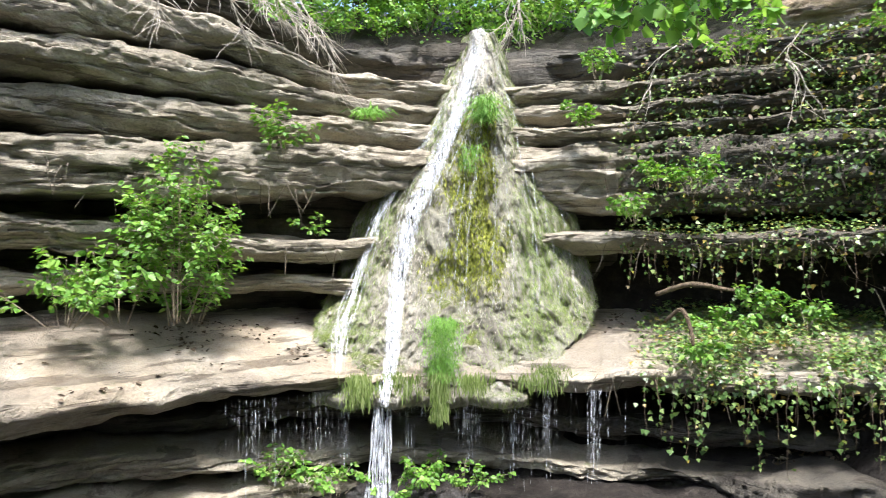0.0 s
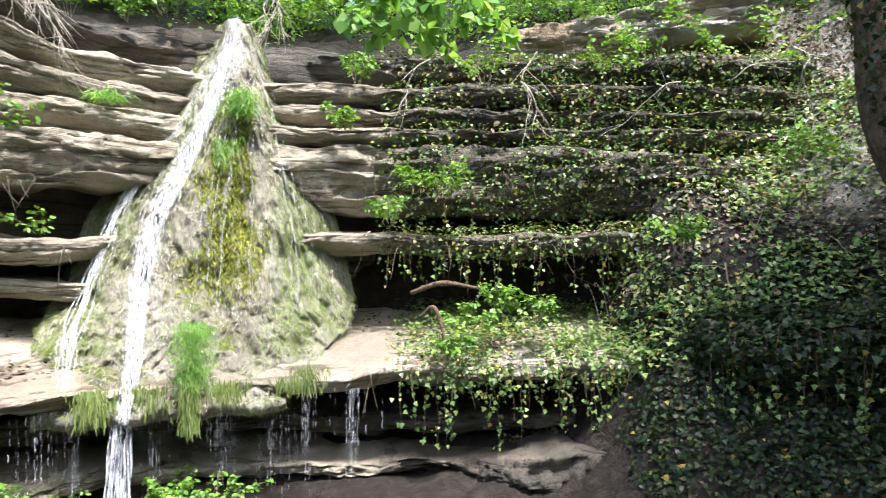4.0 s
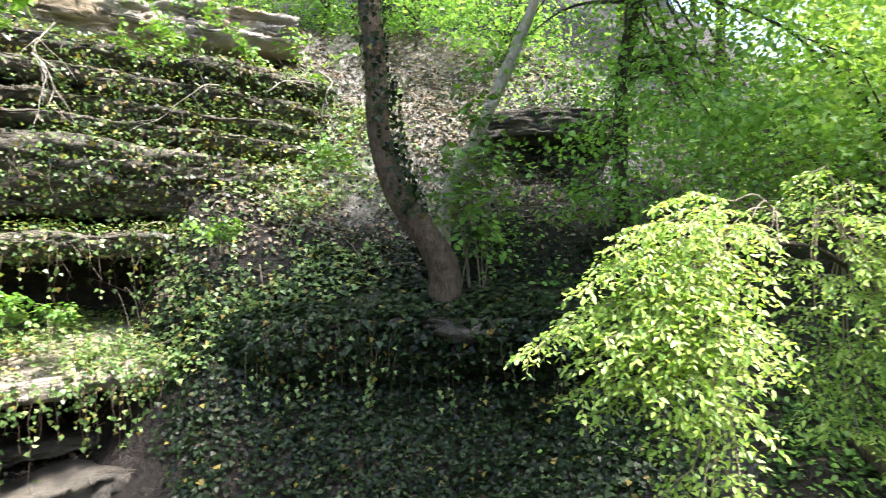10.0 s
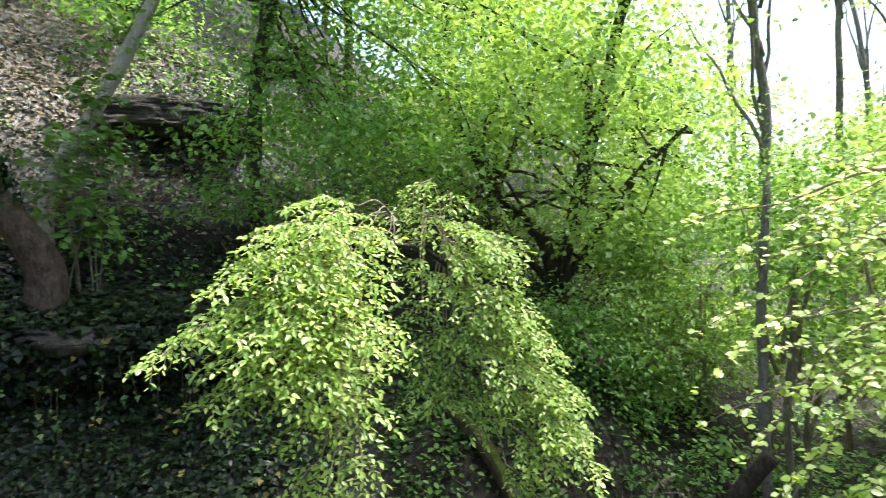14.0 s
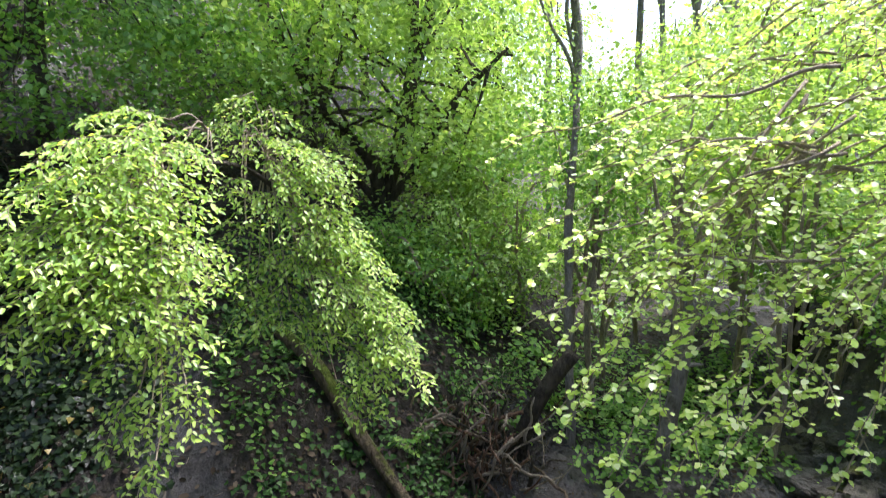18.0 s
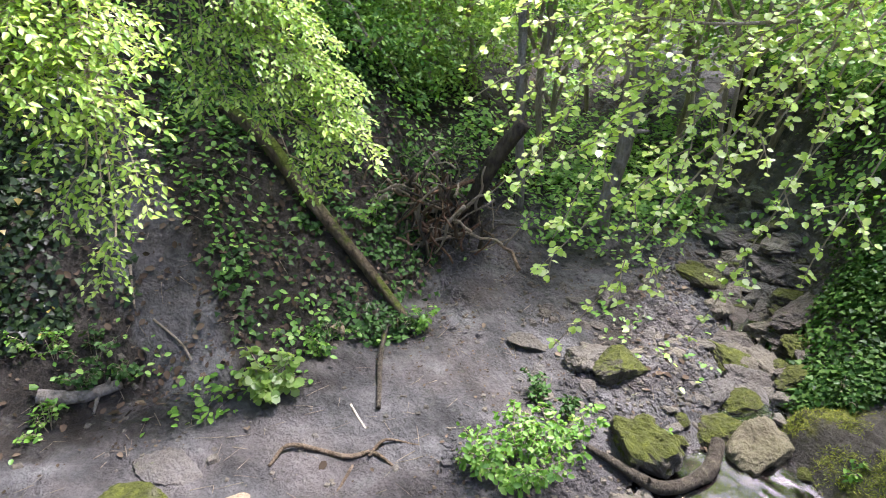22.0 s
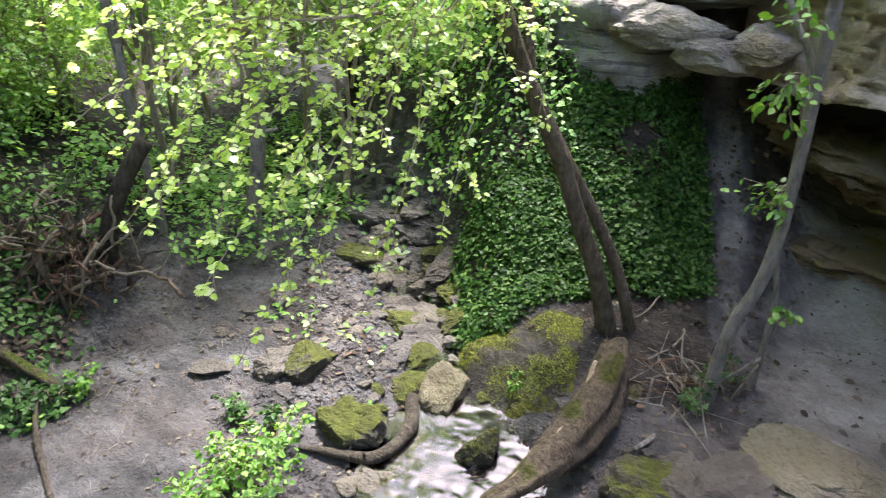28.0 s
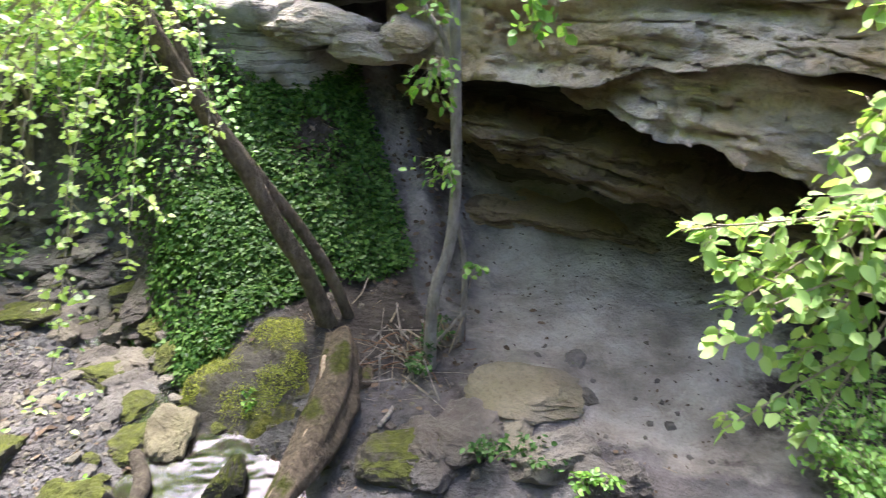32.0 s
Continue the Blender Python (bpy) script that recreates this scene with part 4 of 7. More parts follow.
def gnarled(path, radii, seed, sides=30, rings=70, rough=0.22):
    """A trunk or log with ridged, knotty sides and closed ends."""
    path = smooth_path(path, rings)
    r = np.interp(np.linspace(0, 1, rings), np.linspace(0, 1, len(radii)), radii)
    d = unit(np.gradient(path, axis=0))
    side = unit(np.cross(d, np.array([0.3, 0.2, 0.9])))
    over = np.cross(side, d)
    w = np.linspace(0, 2 * math.pi, sides, endpoint=False)
    ring = np.cos(w)[None, :, None] * side[:, None] + np.sin(w)[None, :, None] * over[:, None]
    s = np.concatenate([[0], np.cumsum(np.linalg.norm(np.diff(path, axis=0), axis=1))])
    k = np.stack([np.cos(w)[None] * np.ones((rings, 1)), np.sin(w)[None] * np.ones((rings, 1)), np.repeat(s[:, None], sides, 1)], -1).reshape(-1, 3)
    size = float(np.mean(radii))
    lumps = fbm(k * np.array([1.0, 1.0, 0.35 / size * 0.35]), 3, seed) * 0.75 + fbm(k * np.array([4.5, 4.5, 0.9 / size * 0.4]), 3, seed + 5) * 0.33
    rr = r[:, None] * (1 + rough * lumps.reshape(rings, sides))
    rr[0], rr[-1] = rr[0] * 0.25, rr[-1] * 0.25
    v = path[:, None] + ring * rr[..., None]
    f = sheet_faces(rings, sides + 1)
    n = np.arange(rings * (sides + 1)).reshape(rings, sides + 1)
    flat = (np.arange(rings)[:, None] * sides + np.arange(sides + 1)[None] % sides).ravel()
    return v.reshape(-1, 3), flat[f]


def patchy(p, scale, low, high, seed):
    return np.clip((fbm(p * scale, 3, seed) - low) / (high - low), 0, 1)


def build_ivy():
    g = np.random.default_rng(21)
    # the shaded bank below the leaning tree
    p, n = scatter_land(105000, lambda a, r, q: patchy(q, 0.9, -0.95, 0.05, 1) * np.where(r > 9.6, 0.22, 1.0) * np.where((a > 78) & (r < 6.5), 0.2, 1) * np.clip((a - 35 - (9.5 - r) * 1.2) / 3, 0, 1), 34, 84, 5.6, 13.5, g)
    leaf_cloud("ivy", *spread_leaves(p, n, g, 0.25, 0.7, 1, 0.09), g.uniform(0.038, 0.085, len(p)), "ivy", IVY_SHADED, label="dark green ivy covering a shaded soil bank", category="ivy")
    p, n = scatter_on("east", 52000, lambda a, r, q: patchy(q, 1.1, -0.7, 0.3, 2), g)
    leaf_cloud("ivy", *spread_leaves(p, n, g, 0.2, 0.6, 1, 0.1), g.uniform(0.05, 0.105, len(p)), "ivy", IVY_SHADED, label="dark ivy hanging over a rock undercut", category="ivy")
    # ledge and beds beside the fall
    p, n = scatter_on("ledge", 100000, lambda a, r, q: np.clip((a - 16.0) / 7, 0, 1) * (n_up(q) > 0) * patchy(q, 1.2, -0.9, 0.1, 3), g)
    leaf_cloud("ivy", *spread_leaves(p, n, g, 0.45, 0.6, 1, 0.20), g.uniform(0.038, 0.078, len(p)), "ivy", IVY_PALE, label="pale green ivy mat on a stone ledge", category="ivy")
    p, n = scatter_on("strata", 190000, lambda a, r, q: np.clip((a - 13.5) / 9, 0, 1) * patchy(q, 0.9, -0.9, 0.2, 4), g)
    leaf_cloud("ivy", *spread_leaves(p, n, g, 0.3, 0.7, 1, 0.16), g.uniform(0.034, 0.07, len(p)), "ivy", IVY_PALE, label="sparse yellowing ivy over bedded rock", category="ivy")
    p, n = scatter_land(16000, lambda a, r, q: patchy(q, 1.0, -0.5, 0.4, 47) * np.clip((a - 35) / 4, 0, 1), 34, 56, 8.6, 12.5, g)
    leaf_cloud("ivy", *spread_leaves(p, n, g, 0.35, 0.7, 1, 0.14), g.uniform(0.045, 0.09, len(p)), "ivy", IVY_PALE, label="yellowing ivy trailing down a litter-strewn slope", category="ivy")
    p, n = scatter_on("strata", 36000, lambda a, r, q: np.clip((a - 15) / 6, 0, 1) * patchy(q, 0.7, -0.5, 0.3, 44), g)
    leaf_cloud("ivy", *spread_leaves(p, n, g, 0.3, 0.7, 1, 0.22), g.uniform(0.05, 0.10, len(p)), "ivy", IVY_SHADED, label="dark ivy mats over damp bedded rock", category="ivy")
    # the fresh green bank beside the brook
    edge = lambda a, r, q: np.clip((a - 145.5) / 3, 0, 1) * np.clip((172.5 - a - (r - 5.5) * 2.2) / 2, 0, 1) * np.clip((r - np.interp(a, (145, 150, 162, 173), (5.2, 5.15, 5.75, 6.1))) / 0.15, 0, 1) * np.clip((a - np.interp(r, (6.6, 7.0, 7.5, 7.9, 8.4), (145, 151.5, 156, 160, 165))) / 3 + 0.6, 0.12, 1) * patchy(q, 1.3, -1.0, 0.05, 5)
    p, n = scatter_land(92000, edge, 145, 174, 5.1, 8.4, g)
    leaf_cloud("ivy", *spread_leaves(p, n, g, 0.45, 0.6, 1, 0.10), g.uniform(0.028, 0.066, len(p)), "ivy", BANK_IVY, label="dense fresh green ivy carpet on a steep bank", category="ivy")
    # patches on the path-side bank
    p, n = scatter_land(26000, lambda a, r, q: np.clip((a - 88.5 + (r - 5.6) * 3) / 3, 0, 1) * np.clip((112 - a) / 4, 0, 1) * (0.06 + 0.6 * patchy(q, 1.6, -0.25, 0.6, 6)), 84, 114, 5.1, 9.0, g)
    leaf_cloud("ivy", *spread_leaves(p, n, g, 0.4, 0.6, 1, 0.07), g.uniform(0.04, 0.08, len(p)), "ivy", PATCH_IVY, label="ivy patches on a bare clay bank", category="ivy")
    p, n = scatter_land(16000, lambda a, r, q: patchy(q, 1.0, -0.2, 0.6, 8), 110, 146, 8.0, 16.0, g)
    leaf_cloud("herbs", *spread_leaves(p, n, g, 0.5, 0.6, 1, 0.25), g.uniform(0.06, 0.13, len(p)), "oval", WOOD_LEAF, label="low green undergrowth on the valley floor", category="undergrowth")
    p, n = scatter_land(15000, lambda a, r, q: patchy(q, 1.0, -0.5, 0.4, 9) * np.where(off_line(q[:, 0], q[:, 1], CHANNEL) < 0.8, 0.03, 1.0), 108, 158, 6.9, 11.5, g)
    leaf_cloud("herbs", *spread_leaves(p, n, g, 0.5, 0.6, 1, 0.35), g.uniform(0.05, 0.10, len(p)), "oval", WOOD_LEAF, label="green undergrowth along the upper brook", category="undergrowth")


def n_up(q):
    return np.where(q[:, 2] > 1.68, 1.0, 0.0)


build_ivy()


def build_vines():
    """Ivy and roots that hang free from the rims of the ledges."""
    g = np.random.default_rng(22)
    lines = []
    rim = lambda a: float(np.interp(a, N[:8], (6.7, 7.15, 7.9, 8.2, 8.25, 8.4, 8.6, 8.9)))
    shelf = lambda a: float(np.interp(a, N[:8], (8.6, 8.8, 9.2, 9.6, 10.2, 9.8, 9.7, 9.9)))
    upper = lambda a: float(np.interp(a, N[:8], (8.4, 8.6, 9.2, 9.7, 10.3, 10.1, 10.0, 10.1)))
    for _ in range(44):
        a = g.uniform(16.5, 42)
        lines.append((a, rim(a) - 0.05, 2.0, g.uniform(0.25, 1.15)))
    tops, _ = scatter_on("strata", 900, lambda a, r, q: ((a > 14) & (q[:, 2] > 3.4) & (r < 10.9)) * 1.0, g)
    for q in tops[:230]:
        lines.append((math.degrees(math.atan2(q[0], q[1])), math.hypot(q[0], q[1]) - 0.14, q[2], g.uniform(0.15, 0.8)))
    for _ in range(26):
        a = g.uniform(13.5, 42)
        lines.append((a, shelf(a) - 0.05, 3.75, g.uniform(0.25, 0.95)))
    for _ in range(48):
        a = g.uniform(43, 78)
        lines.append((a, float(np.interp(a, (41, 50, 60, 70, 80), (8.35, 8.05, 7.9, 7.75, 7.3))) - 0.08, g.uniform(2.35, 2.75), g.uniform(0.3, 1.1)))
    stems, pts = [], []
    for a, r, z, length in lines:
        top = polar(a, r, 0.0)
        t = np.linspace(0, 1, 10)
        path = np.stack([np.full(10, top[0]), np.full(10, top[1]), z - length * t], -1)
        path = wander(path, 0.07, 1.8, len(stems))
        stems.append(tube(path, np.linspace(0.006, 0.003, 10), 4))
        m = int(length * g.uniform(5, 17))
        k = g.uniform(0.1, 1, m) ** 0.8 * 9
        q = np.stack([np.interp(k, np.arange(10), path[:, c]) for c in range(3)], -1) + g.normal(0, 0.032, (m, 3))
        pts.append(q)
    v, f = joined(stems)
    tagged(put("ivy_stems", v, fix_tris(f), BARK), "thin brown ivy stems hanging from rock rims", "ivy", kind="stuff")
    p = np.vstack(pts)
    inward = unit(-p * np.array([1, 1, 0]))
    leaf_cloud("hanging_ivy", p, unit(inward + g.normal(0, 0.5, p.shape) + np.array([0, 0, 0.3])), np.array([0, 0, -1.0]) + g.normal(0, 0.4, p.shape), g.uniform(0.036, 0.078, len(p)), "ivy", IVY_PALE, label="ivy tendrils hanging from undercut rims", category="ivy")
    # bare roots below the ledges
    roots = []
    for _ in range(120):
        a, kind = g.uniform(-32, 43), g.random()
        if a < 13:
            r, z = (upper(a), 4.5) if kind < 0.6 else (shelf(a), 3.6)
            if -9 < a:
                continue
        else:
            r, z = ((rim(a), 1.95), (shelf(a), 3.65), (upper(a), 4.85))[int(kind * 3)]
        t = np.linspace(0, 1, 9)[:, None]
        top = polar(a, r - 0.03, 0.0)
        top[2] = z
        end = np.append(polar(a + g.normal(0, 0.7), r + g.uniform(-0.12, 0.2), 0.0)[:2], z - g.uniform(0.15, 0.6))
        roots.append(tube(wander(top + (end - top) * t, 0.06, 2.5, 300 + len(roots)), np.linspace(g.uniform(0.005, 0.012), 0.003, 9), 4))
    v, f = joined(roots)
    tagged(put("hanging_roots", v, fix_tris(f), ROOTS), "dry pale roots dangling below rock ledges", "roots", kind="stuff")


build_vines()


def build_apron_moss():
    g = np.random.default_rng(23)
    kv = (0, 0.25, 0.5, 0.72, 0.80, 1.0)
    kz = np.array([EYE.z + o * math.tan(radians(e)) for o, e in zip((11.0, 10.25, 9.65, 9.2, 8.9, 8.05), (19.2, 11.0, 3.5, -4.0, -6.6, -12.6))])

    def across(a, z):
        """Where on the apron a bearing and a height lie: from side to side, and from lip to rim."""
        v = np.interp(-z, -kz, kv)
        return (a - np.interp(v, kv, (3.2, 3.0, 2.0, 1.6, 0.8, -2.0))) / np.interp(v, kv, (1.3, 5.6, 9.2, 11.2, 11.4, 9.0)), v

    def strands(count, keep, low, high, kind, material, label, lift=0.03, wild=0.35):
        def chosen(a, r, q):
            s, v = across(a, q[:, 2])
            return keep(s, v, q)
        p, n = scatter_on("apron", count, chosen, g)
        p2, m, t = spread_leaves(p, n, g, 0.0, wild, 2.5, lift)
        leaf_cloud("hanging_moss", p2, m, t, g.uniform(low, high, len(p)), kind, material, label=label, category="moss", curl=0.05)

    streak = lambda q, seed, low, high: patchy(q * np.array([2.4, 2.4, 0.35]), 1.0, low, high, seed)
    strands(100000, lambda s, v, q: (0.12 + 0.6 * streak(q, 13, -0.2, 0.6)) * np.where(v > 0.8, 0.5, 1.0), 0.03, 0.11, "blade", DRY_MOSS, "grey dead moss strands hanging on the tufa", 0.02, 0.25)
    strands(100000, lambda s, v, q: (0.3 + 0.7 * streak(q, 11, -0.3, 0.4)) * np.clip(np.abs(s + 0.05) * 2.6 - 0.7, 0.12, 1) * np.where(v > 0.85, 0.4, 1), 0.03, 0.12, "blade", MOSS_HAIR, "wet green moss strands fringing the tufa", 0.03, 0.3)
    strands(120000, lambda s, v, q: np.clip(1.3 - np.abs(s - 0.08) / 0.36, 0, 1) * np.clip((v - 0.16) / 0.08, 0, 1) * np.clip((0.74 - v) / 0.1, 0, 1) * patchy(q * np.array([1.7, 1.7, 0.7]), 1.0, -0.15, 0.2, 17), 0.045, 0.10, "needle", CUSHION_MOSS, "yellow-green moss cushions on the tufa", 0.08, 0.9)
    # moss curtain under the lip
    for mid, width, length, count in ((-7.4, 1.2, 0.35, 420), (-0.3, 0.75, 0.55, 700), (2.5, 1.8, 0.2, 200), (8.5, 2.4, 0.15, 160), (-4, 2.2, 0.25, 240)):
        a = mid + g.normal(0, 0.5, count) * width
        q = polar(a, 8.02 + g.normal(0, 0.06, count), 0.0)
        q[:, 2] = 2.05 - g.uniform(0, 1, count) ** 1.2 * length
        leaf_cloud("hanging_moss", q, unit(-q * np.array([1, 1, 0]) + g.normal(0, 0.3, q.shape)), np.array([0, 0, -2.0]) + g.normal(0, 0.35, q.shape), g.uniform(0.08, 0.2, count), "blade", MOSS_HAIR, label="moss beard dripping over the ledge rim", category="moss", curl=0.05)


build_apron_moss()


def tuft(name, at, count, length, spread, material, label, category, seed, droop=0.6, kind="blade", tall=0.0, group=""):
    """A tuft of arching blades."""
    g = np.random.default_rng(seed)
    thing = base_at(name, *at, label, category, group)
    out = unit(np.stack([g.normal(0, 1, count), g.normal(0, 1, count), g.uniform(0.2, 1.6, count)], -1))
    start = np.asarray(at) + g.normal(0, spread * 0.35, (count, 3)) * np.array([1, 1, 0.2]) - UP(1)[None] * (tall * g.uniform(0, 1, (count, 1)) ** 1.2)
    size = length * g.uniform(0.5, 1.2, count)
    first = leaf_arrays(start, np.cross(out, unit(g.normal(0, 1, out.shape))), out, size * 0.55, kind, 0.1)
    bend = unit(out + np.array([0, 0, -droop - 0.5]))
    second = leaf_arrays(start + out * (size * 0.5)[:, None], np.cross(bend, unit(g.normal(0, 1, out.shape))), bend, size * 0.6, kind, 0.2)
    v, f = joined([first, second])
    tagged(put_under(thing, "foliage", v, f, material), kind="stuff")
    return thing


tuft("fern_tuft", spot(0.0, -5.9, 8.12), 1900, 0.14, 0.30, GRASS, "bright green fern cushion hanging from the tufa", "fern", 1, 2.6, "blade", 0.75, group="green cushions on the tufa")
tuft("grass_tuft", spot(3.7, 13.4, 10.0), 420, 0.24, 0.30, GRASS, "bright grass tuft growing beside the falling water", "grass", 2, 1.0, "blade", 0.35, group="green cushions on the tufa")
tuft("grass_tuft", spot(2.4, 9.6, 9.7), 160, 0.18, 0.26, GRASS, "bright grass tuft growing beside the falling water", "grass", 3, 1.6, "blade", 0.4, group="green cushions on the tufa")
tuft("grass_tuft", spot(-6.4, 12.2, 9.95), 160, 0.25, 0.3, GRASS, "grass tuft on a dry rock shelf", "grass", 4, 0.8)
tuft("grass_tuft", spot(9.2, -10.3, 8.4), 150, 0.22, 0.3, MOSS_HAIR, "thin wet grass on the ledge rim", "grass", 5, 1.4)


def twig_leaves(path, spacing, size, g, flat=0.5, spread=0.9, jitter=0.012, clump=0):
    """Leaves set left and right along a twig: places, faces, tips and sizes."""
    seg = np.linalg.norm(np.diff(path, axis=0), axis=1)
    s = np.concatenate([[0], np.cumsum(seg)])
    m = max(2, int(s[-1] / spacing))
    k = np.linspace(0.12 * s[-1], s[-1], m)
    if clump:
        k = np.minimum(np.round(k / (spacing * clump)) * spacing * clump + g.normal(0, spacing * 0.35, m), s[-1])
    p = np.stack([np.interp(k, s, path[:, c]) for c in range(3)], -1)
    d = unit(np.gradient(p, axis=0)) if m > 1 else np.zeros((m, 3))
    side = unit(np.cross(d, np.array([0, 0, 1.0])) + 1e-6)
    sign = np.where(np.arange(m) % 2 == 0, 1.0, -1.0)[:, None]
    tip = d * 0.7 + side * sign * spread + g.normal(0, 0.3, p.shape) + np.array([0, 0, -0.65])
    nor = np.array([0, 0, 1.0]) * flat * 1.2 + g.normal(0, 0.32, p.shape) - side * sign * 0.2 + d * 0.35
    if clump:
        open_sky = unit(np.array([0, 0, 3.2]) - p * np.array([1, 1, 0.2]))
        tip = d * 0.5 + side * sign * g.uniform(0.3, 1.3, (m, 1)) + g.normal(0, 0.45, p.shape) + np.array([0, 0, -0.35])
        nor = np.array([0, 0, 1.0]) + open_sky * 0.55 + g.normal(0, 0.42, p.shape)
    return p + g.normal(0, jitter, p.shape), nor, tip, size * g.uniform(0.65, 1.2, m)


def bough(start, end, sag, g, twigs=14, reach=0.5, spacing=0.035, leaf=0.065, thick=0.012, from_part=0.25, droop=0.35, lumps=0.06, offshoots=2, clump=0):
    """One leafy bough: wood pieces and leaf arrays from start to end, arching by sag."""
    start, end = np.asarray(start, float), np.asarray(end, float)
    mid = (start + end) / 2 + np.array([0, 0, sag])
    path = wander(smooth_path([start, mid, end], 20), lumps, 1.2, g.integers(1000))
    wood = [tube(path, np.linspace(thick, 0.003, 20), 6)]
    sets = [twig_leaves(path[max(6, int(20 * from_part)):], spacing, leaf, g, clump=clump)]
    d = unit(np.gradient(path, axis=0))
    for k in range(twigs):
        f = from_part + (1 - from_part) * (k + g.random()) / twigs
        i = min(18, int(f * 19))
        o = path[i]
        side = unit(np.cross(d[i], np.array([0, 0, 1.0])) + 1e-6) * (1 if k % 2 else -1)
        length = reach * (1.15 - 0.75 * f) * g.uniform(0.6, 1.2)
        way = unit(d[i] * 0.75 + side * g.uniform(0.5, 1.0) + np.array([0, 0, g.uniform(-0.35, 0.25)]))
        tp = o + way * length + np.array([0, 0, -droop * length])
        tw = wander(smooth_path([o, o + way * length * 0.55, tp], 9), 0.03, 3.0, g.integers(1000))
        wood.append(tube(tw, np.linspace(thick * 0.4, 0.0015, 9), 4))
        sets.append(twig_leaves(tw, spacing, leaf, g, clump=clump))
        for _ in range(offshoots):
            j = g.integers(2, 7)
            way2 = unit(way + g.normal(0, 0.6, 3) + np.array([0, 0, -0.2]))
            t2 = smooth_path([tw[j], tw[j] + way2 * length * 0.45 + np.array([0, 0, -droop * 0.3 * length])], 6)
            wood.append(tube(t2, np.linspace(thick * 0.3, 0.0018, 6), 4))
            sets.append(twig_leaves(t2, spacing, leaf, g, clump=clump))
    return wood, sets


def leafy_tree(name, base, label, category, boughs, trunk, radii, bark, leaf_mat, kind, seed, group="", bark_label="", trunk_rough=0.1, thing=None, **how):
    """A tree or bush: a trunk along points, and boughs (start, end, sag, leaf options), each wood and leaves of its own."""
    g = np.random.default_rng(seed)
    thing = thing or base_at(name, *base, label, category, group)
    if trunk is not None:
        path = smooth_path(trunk, 26)
        v, f = tube(path, np.interp(np.linspace(0, 1, 26), np.linspace(0, 1, len(radii)), radii), 12, trunk_rough, seed)
        put_under(thing, "trunk", v, fix_tris(f), bark, bark_label)
    for start, end, sag, extra in boughs:
        wood, sets = bough(start, end, sag, g, **{**how, **extra})
        v, f = joined(wood)
        limb = put_under(thing, "bough", v, fix_tris(f), TWIG if bark is not DARK_BARK else DARK_BARK)
        p, n, t, s = (np.concatenate([q[i] for q in sets]) for i in range(4))
        v, f = leaf_arrays(p, n, t, s, kind)
        put_under(limb, "leaves", v, f, leaf_mat)
    return thing


def bundle(origin, tips, sag=0.25, **extra):
    g = np.random.default_rng(len(tips) * 7 + int(origin[2] * 100))
    return [(origin + g.normal(0, 1, 3) * np.array([0.12, 0.12, 0.22]), spot(a, e, r), sag, extra) for a, e, r in tips]


# the bright arching bush over the path bank
def plate(path, g, width, spacing, leaf, thick=0.006):
    """A flat drooping spray: an axis with side twigs in one plane, and leaves left and right along each."""
    n = len(path)
    d = unit(np.gradient(path, axis=0))
    away = np.array([0, 0, 1.0]) + unit(np.array([0, 0, 3.2]) - path[-1] * np.array([1, 1, 0.2])) * 0.6
    wood, sets = [], []
    length = np.linalg.norm(np.diff(path, axis=0), axis=1).sum()
    count = int(length / 0.036)
    ends = [path[n // 3:]]
    for k in range(count):
        f = 0.12 + 0.86 * (k + g.uniform(0.2, 0.8)) / count
        i = int(f * (n - 1))
        side = unit(np.cross(d[i], np.array([0, 0, 1.0])) + 1e-6) * (1 if k % 2 else -1)
        reach = width * (0.35 + 0.9 * math.sin(math.pi * min(1.0, f * 0.95)) ** 0.8) * g.uniform(0.55, 1.15)
        way = unit(d[i] * 0.75 + side + np.array([0, 0, g.uniform(-0.12, 0.16)]))
        tw = smooth_path([path[i], path[i] + way * reach * 0.55, path[i] + way * reach - UP(0.22 * reach)], 7)
        wood.append(tube(tw, np.linspace(thick * 0.35, 0.0012, 7), 4))
        ends.append(tw)
    for tw in ends:
        p, nor, tip, size = twig_leaves(tw, spacing, leaf, g, jitter=0.006)
        axis = unit(np.gradient(p, axis=0))
        side = unit(np.cross(axis, np.array([0, 0, 1.0])) + 1e-6) * np.where(np.arange(len(p)) % 2 == 0, 1.0, -1.0)[:, None]
        sets.append((p, away + side * 0.3 + g.normal(0, 0.42, p.shape), axis * 0.6 + side * 0.6 + g.normal(0, 0.25, p.shape) - UP(0.75), size))
    return wood, sets


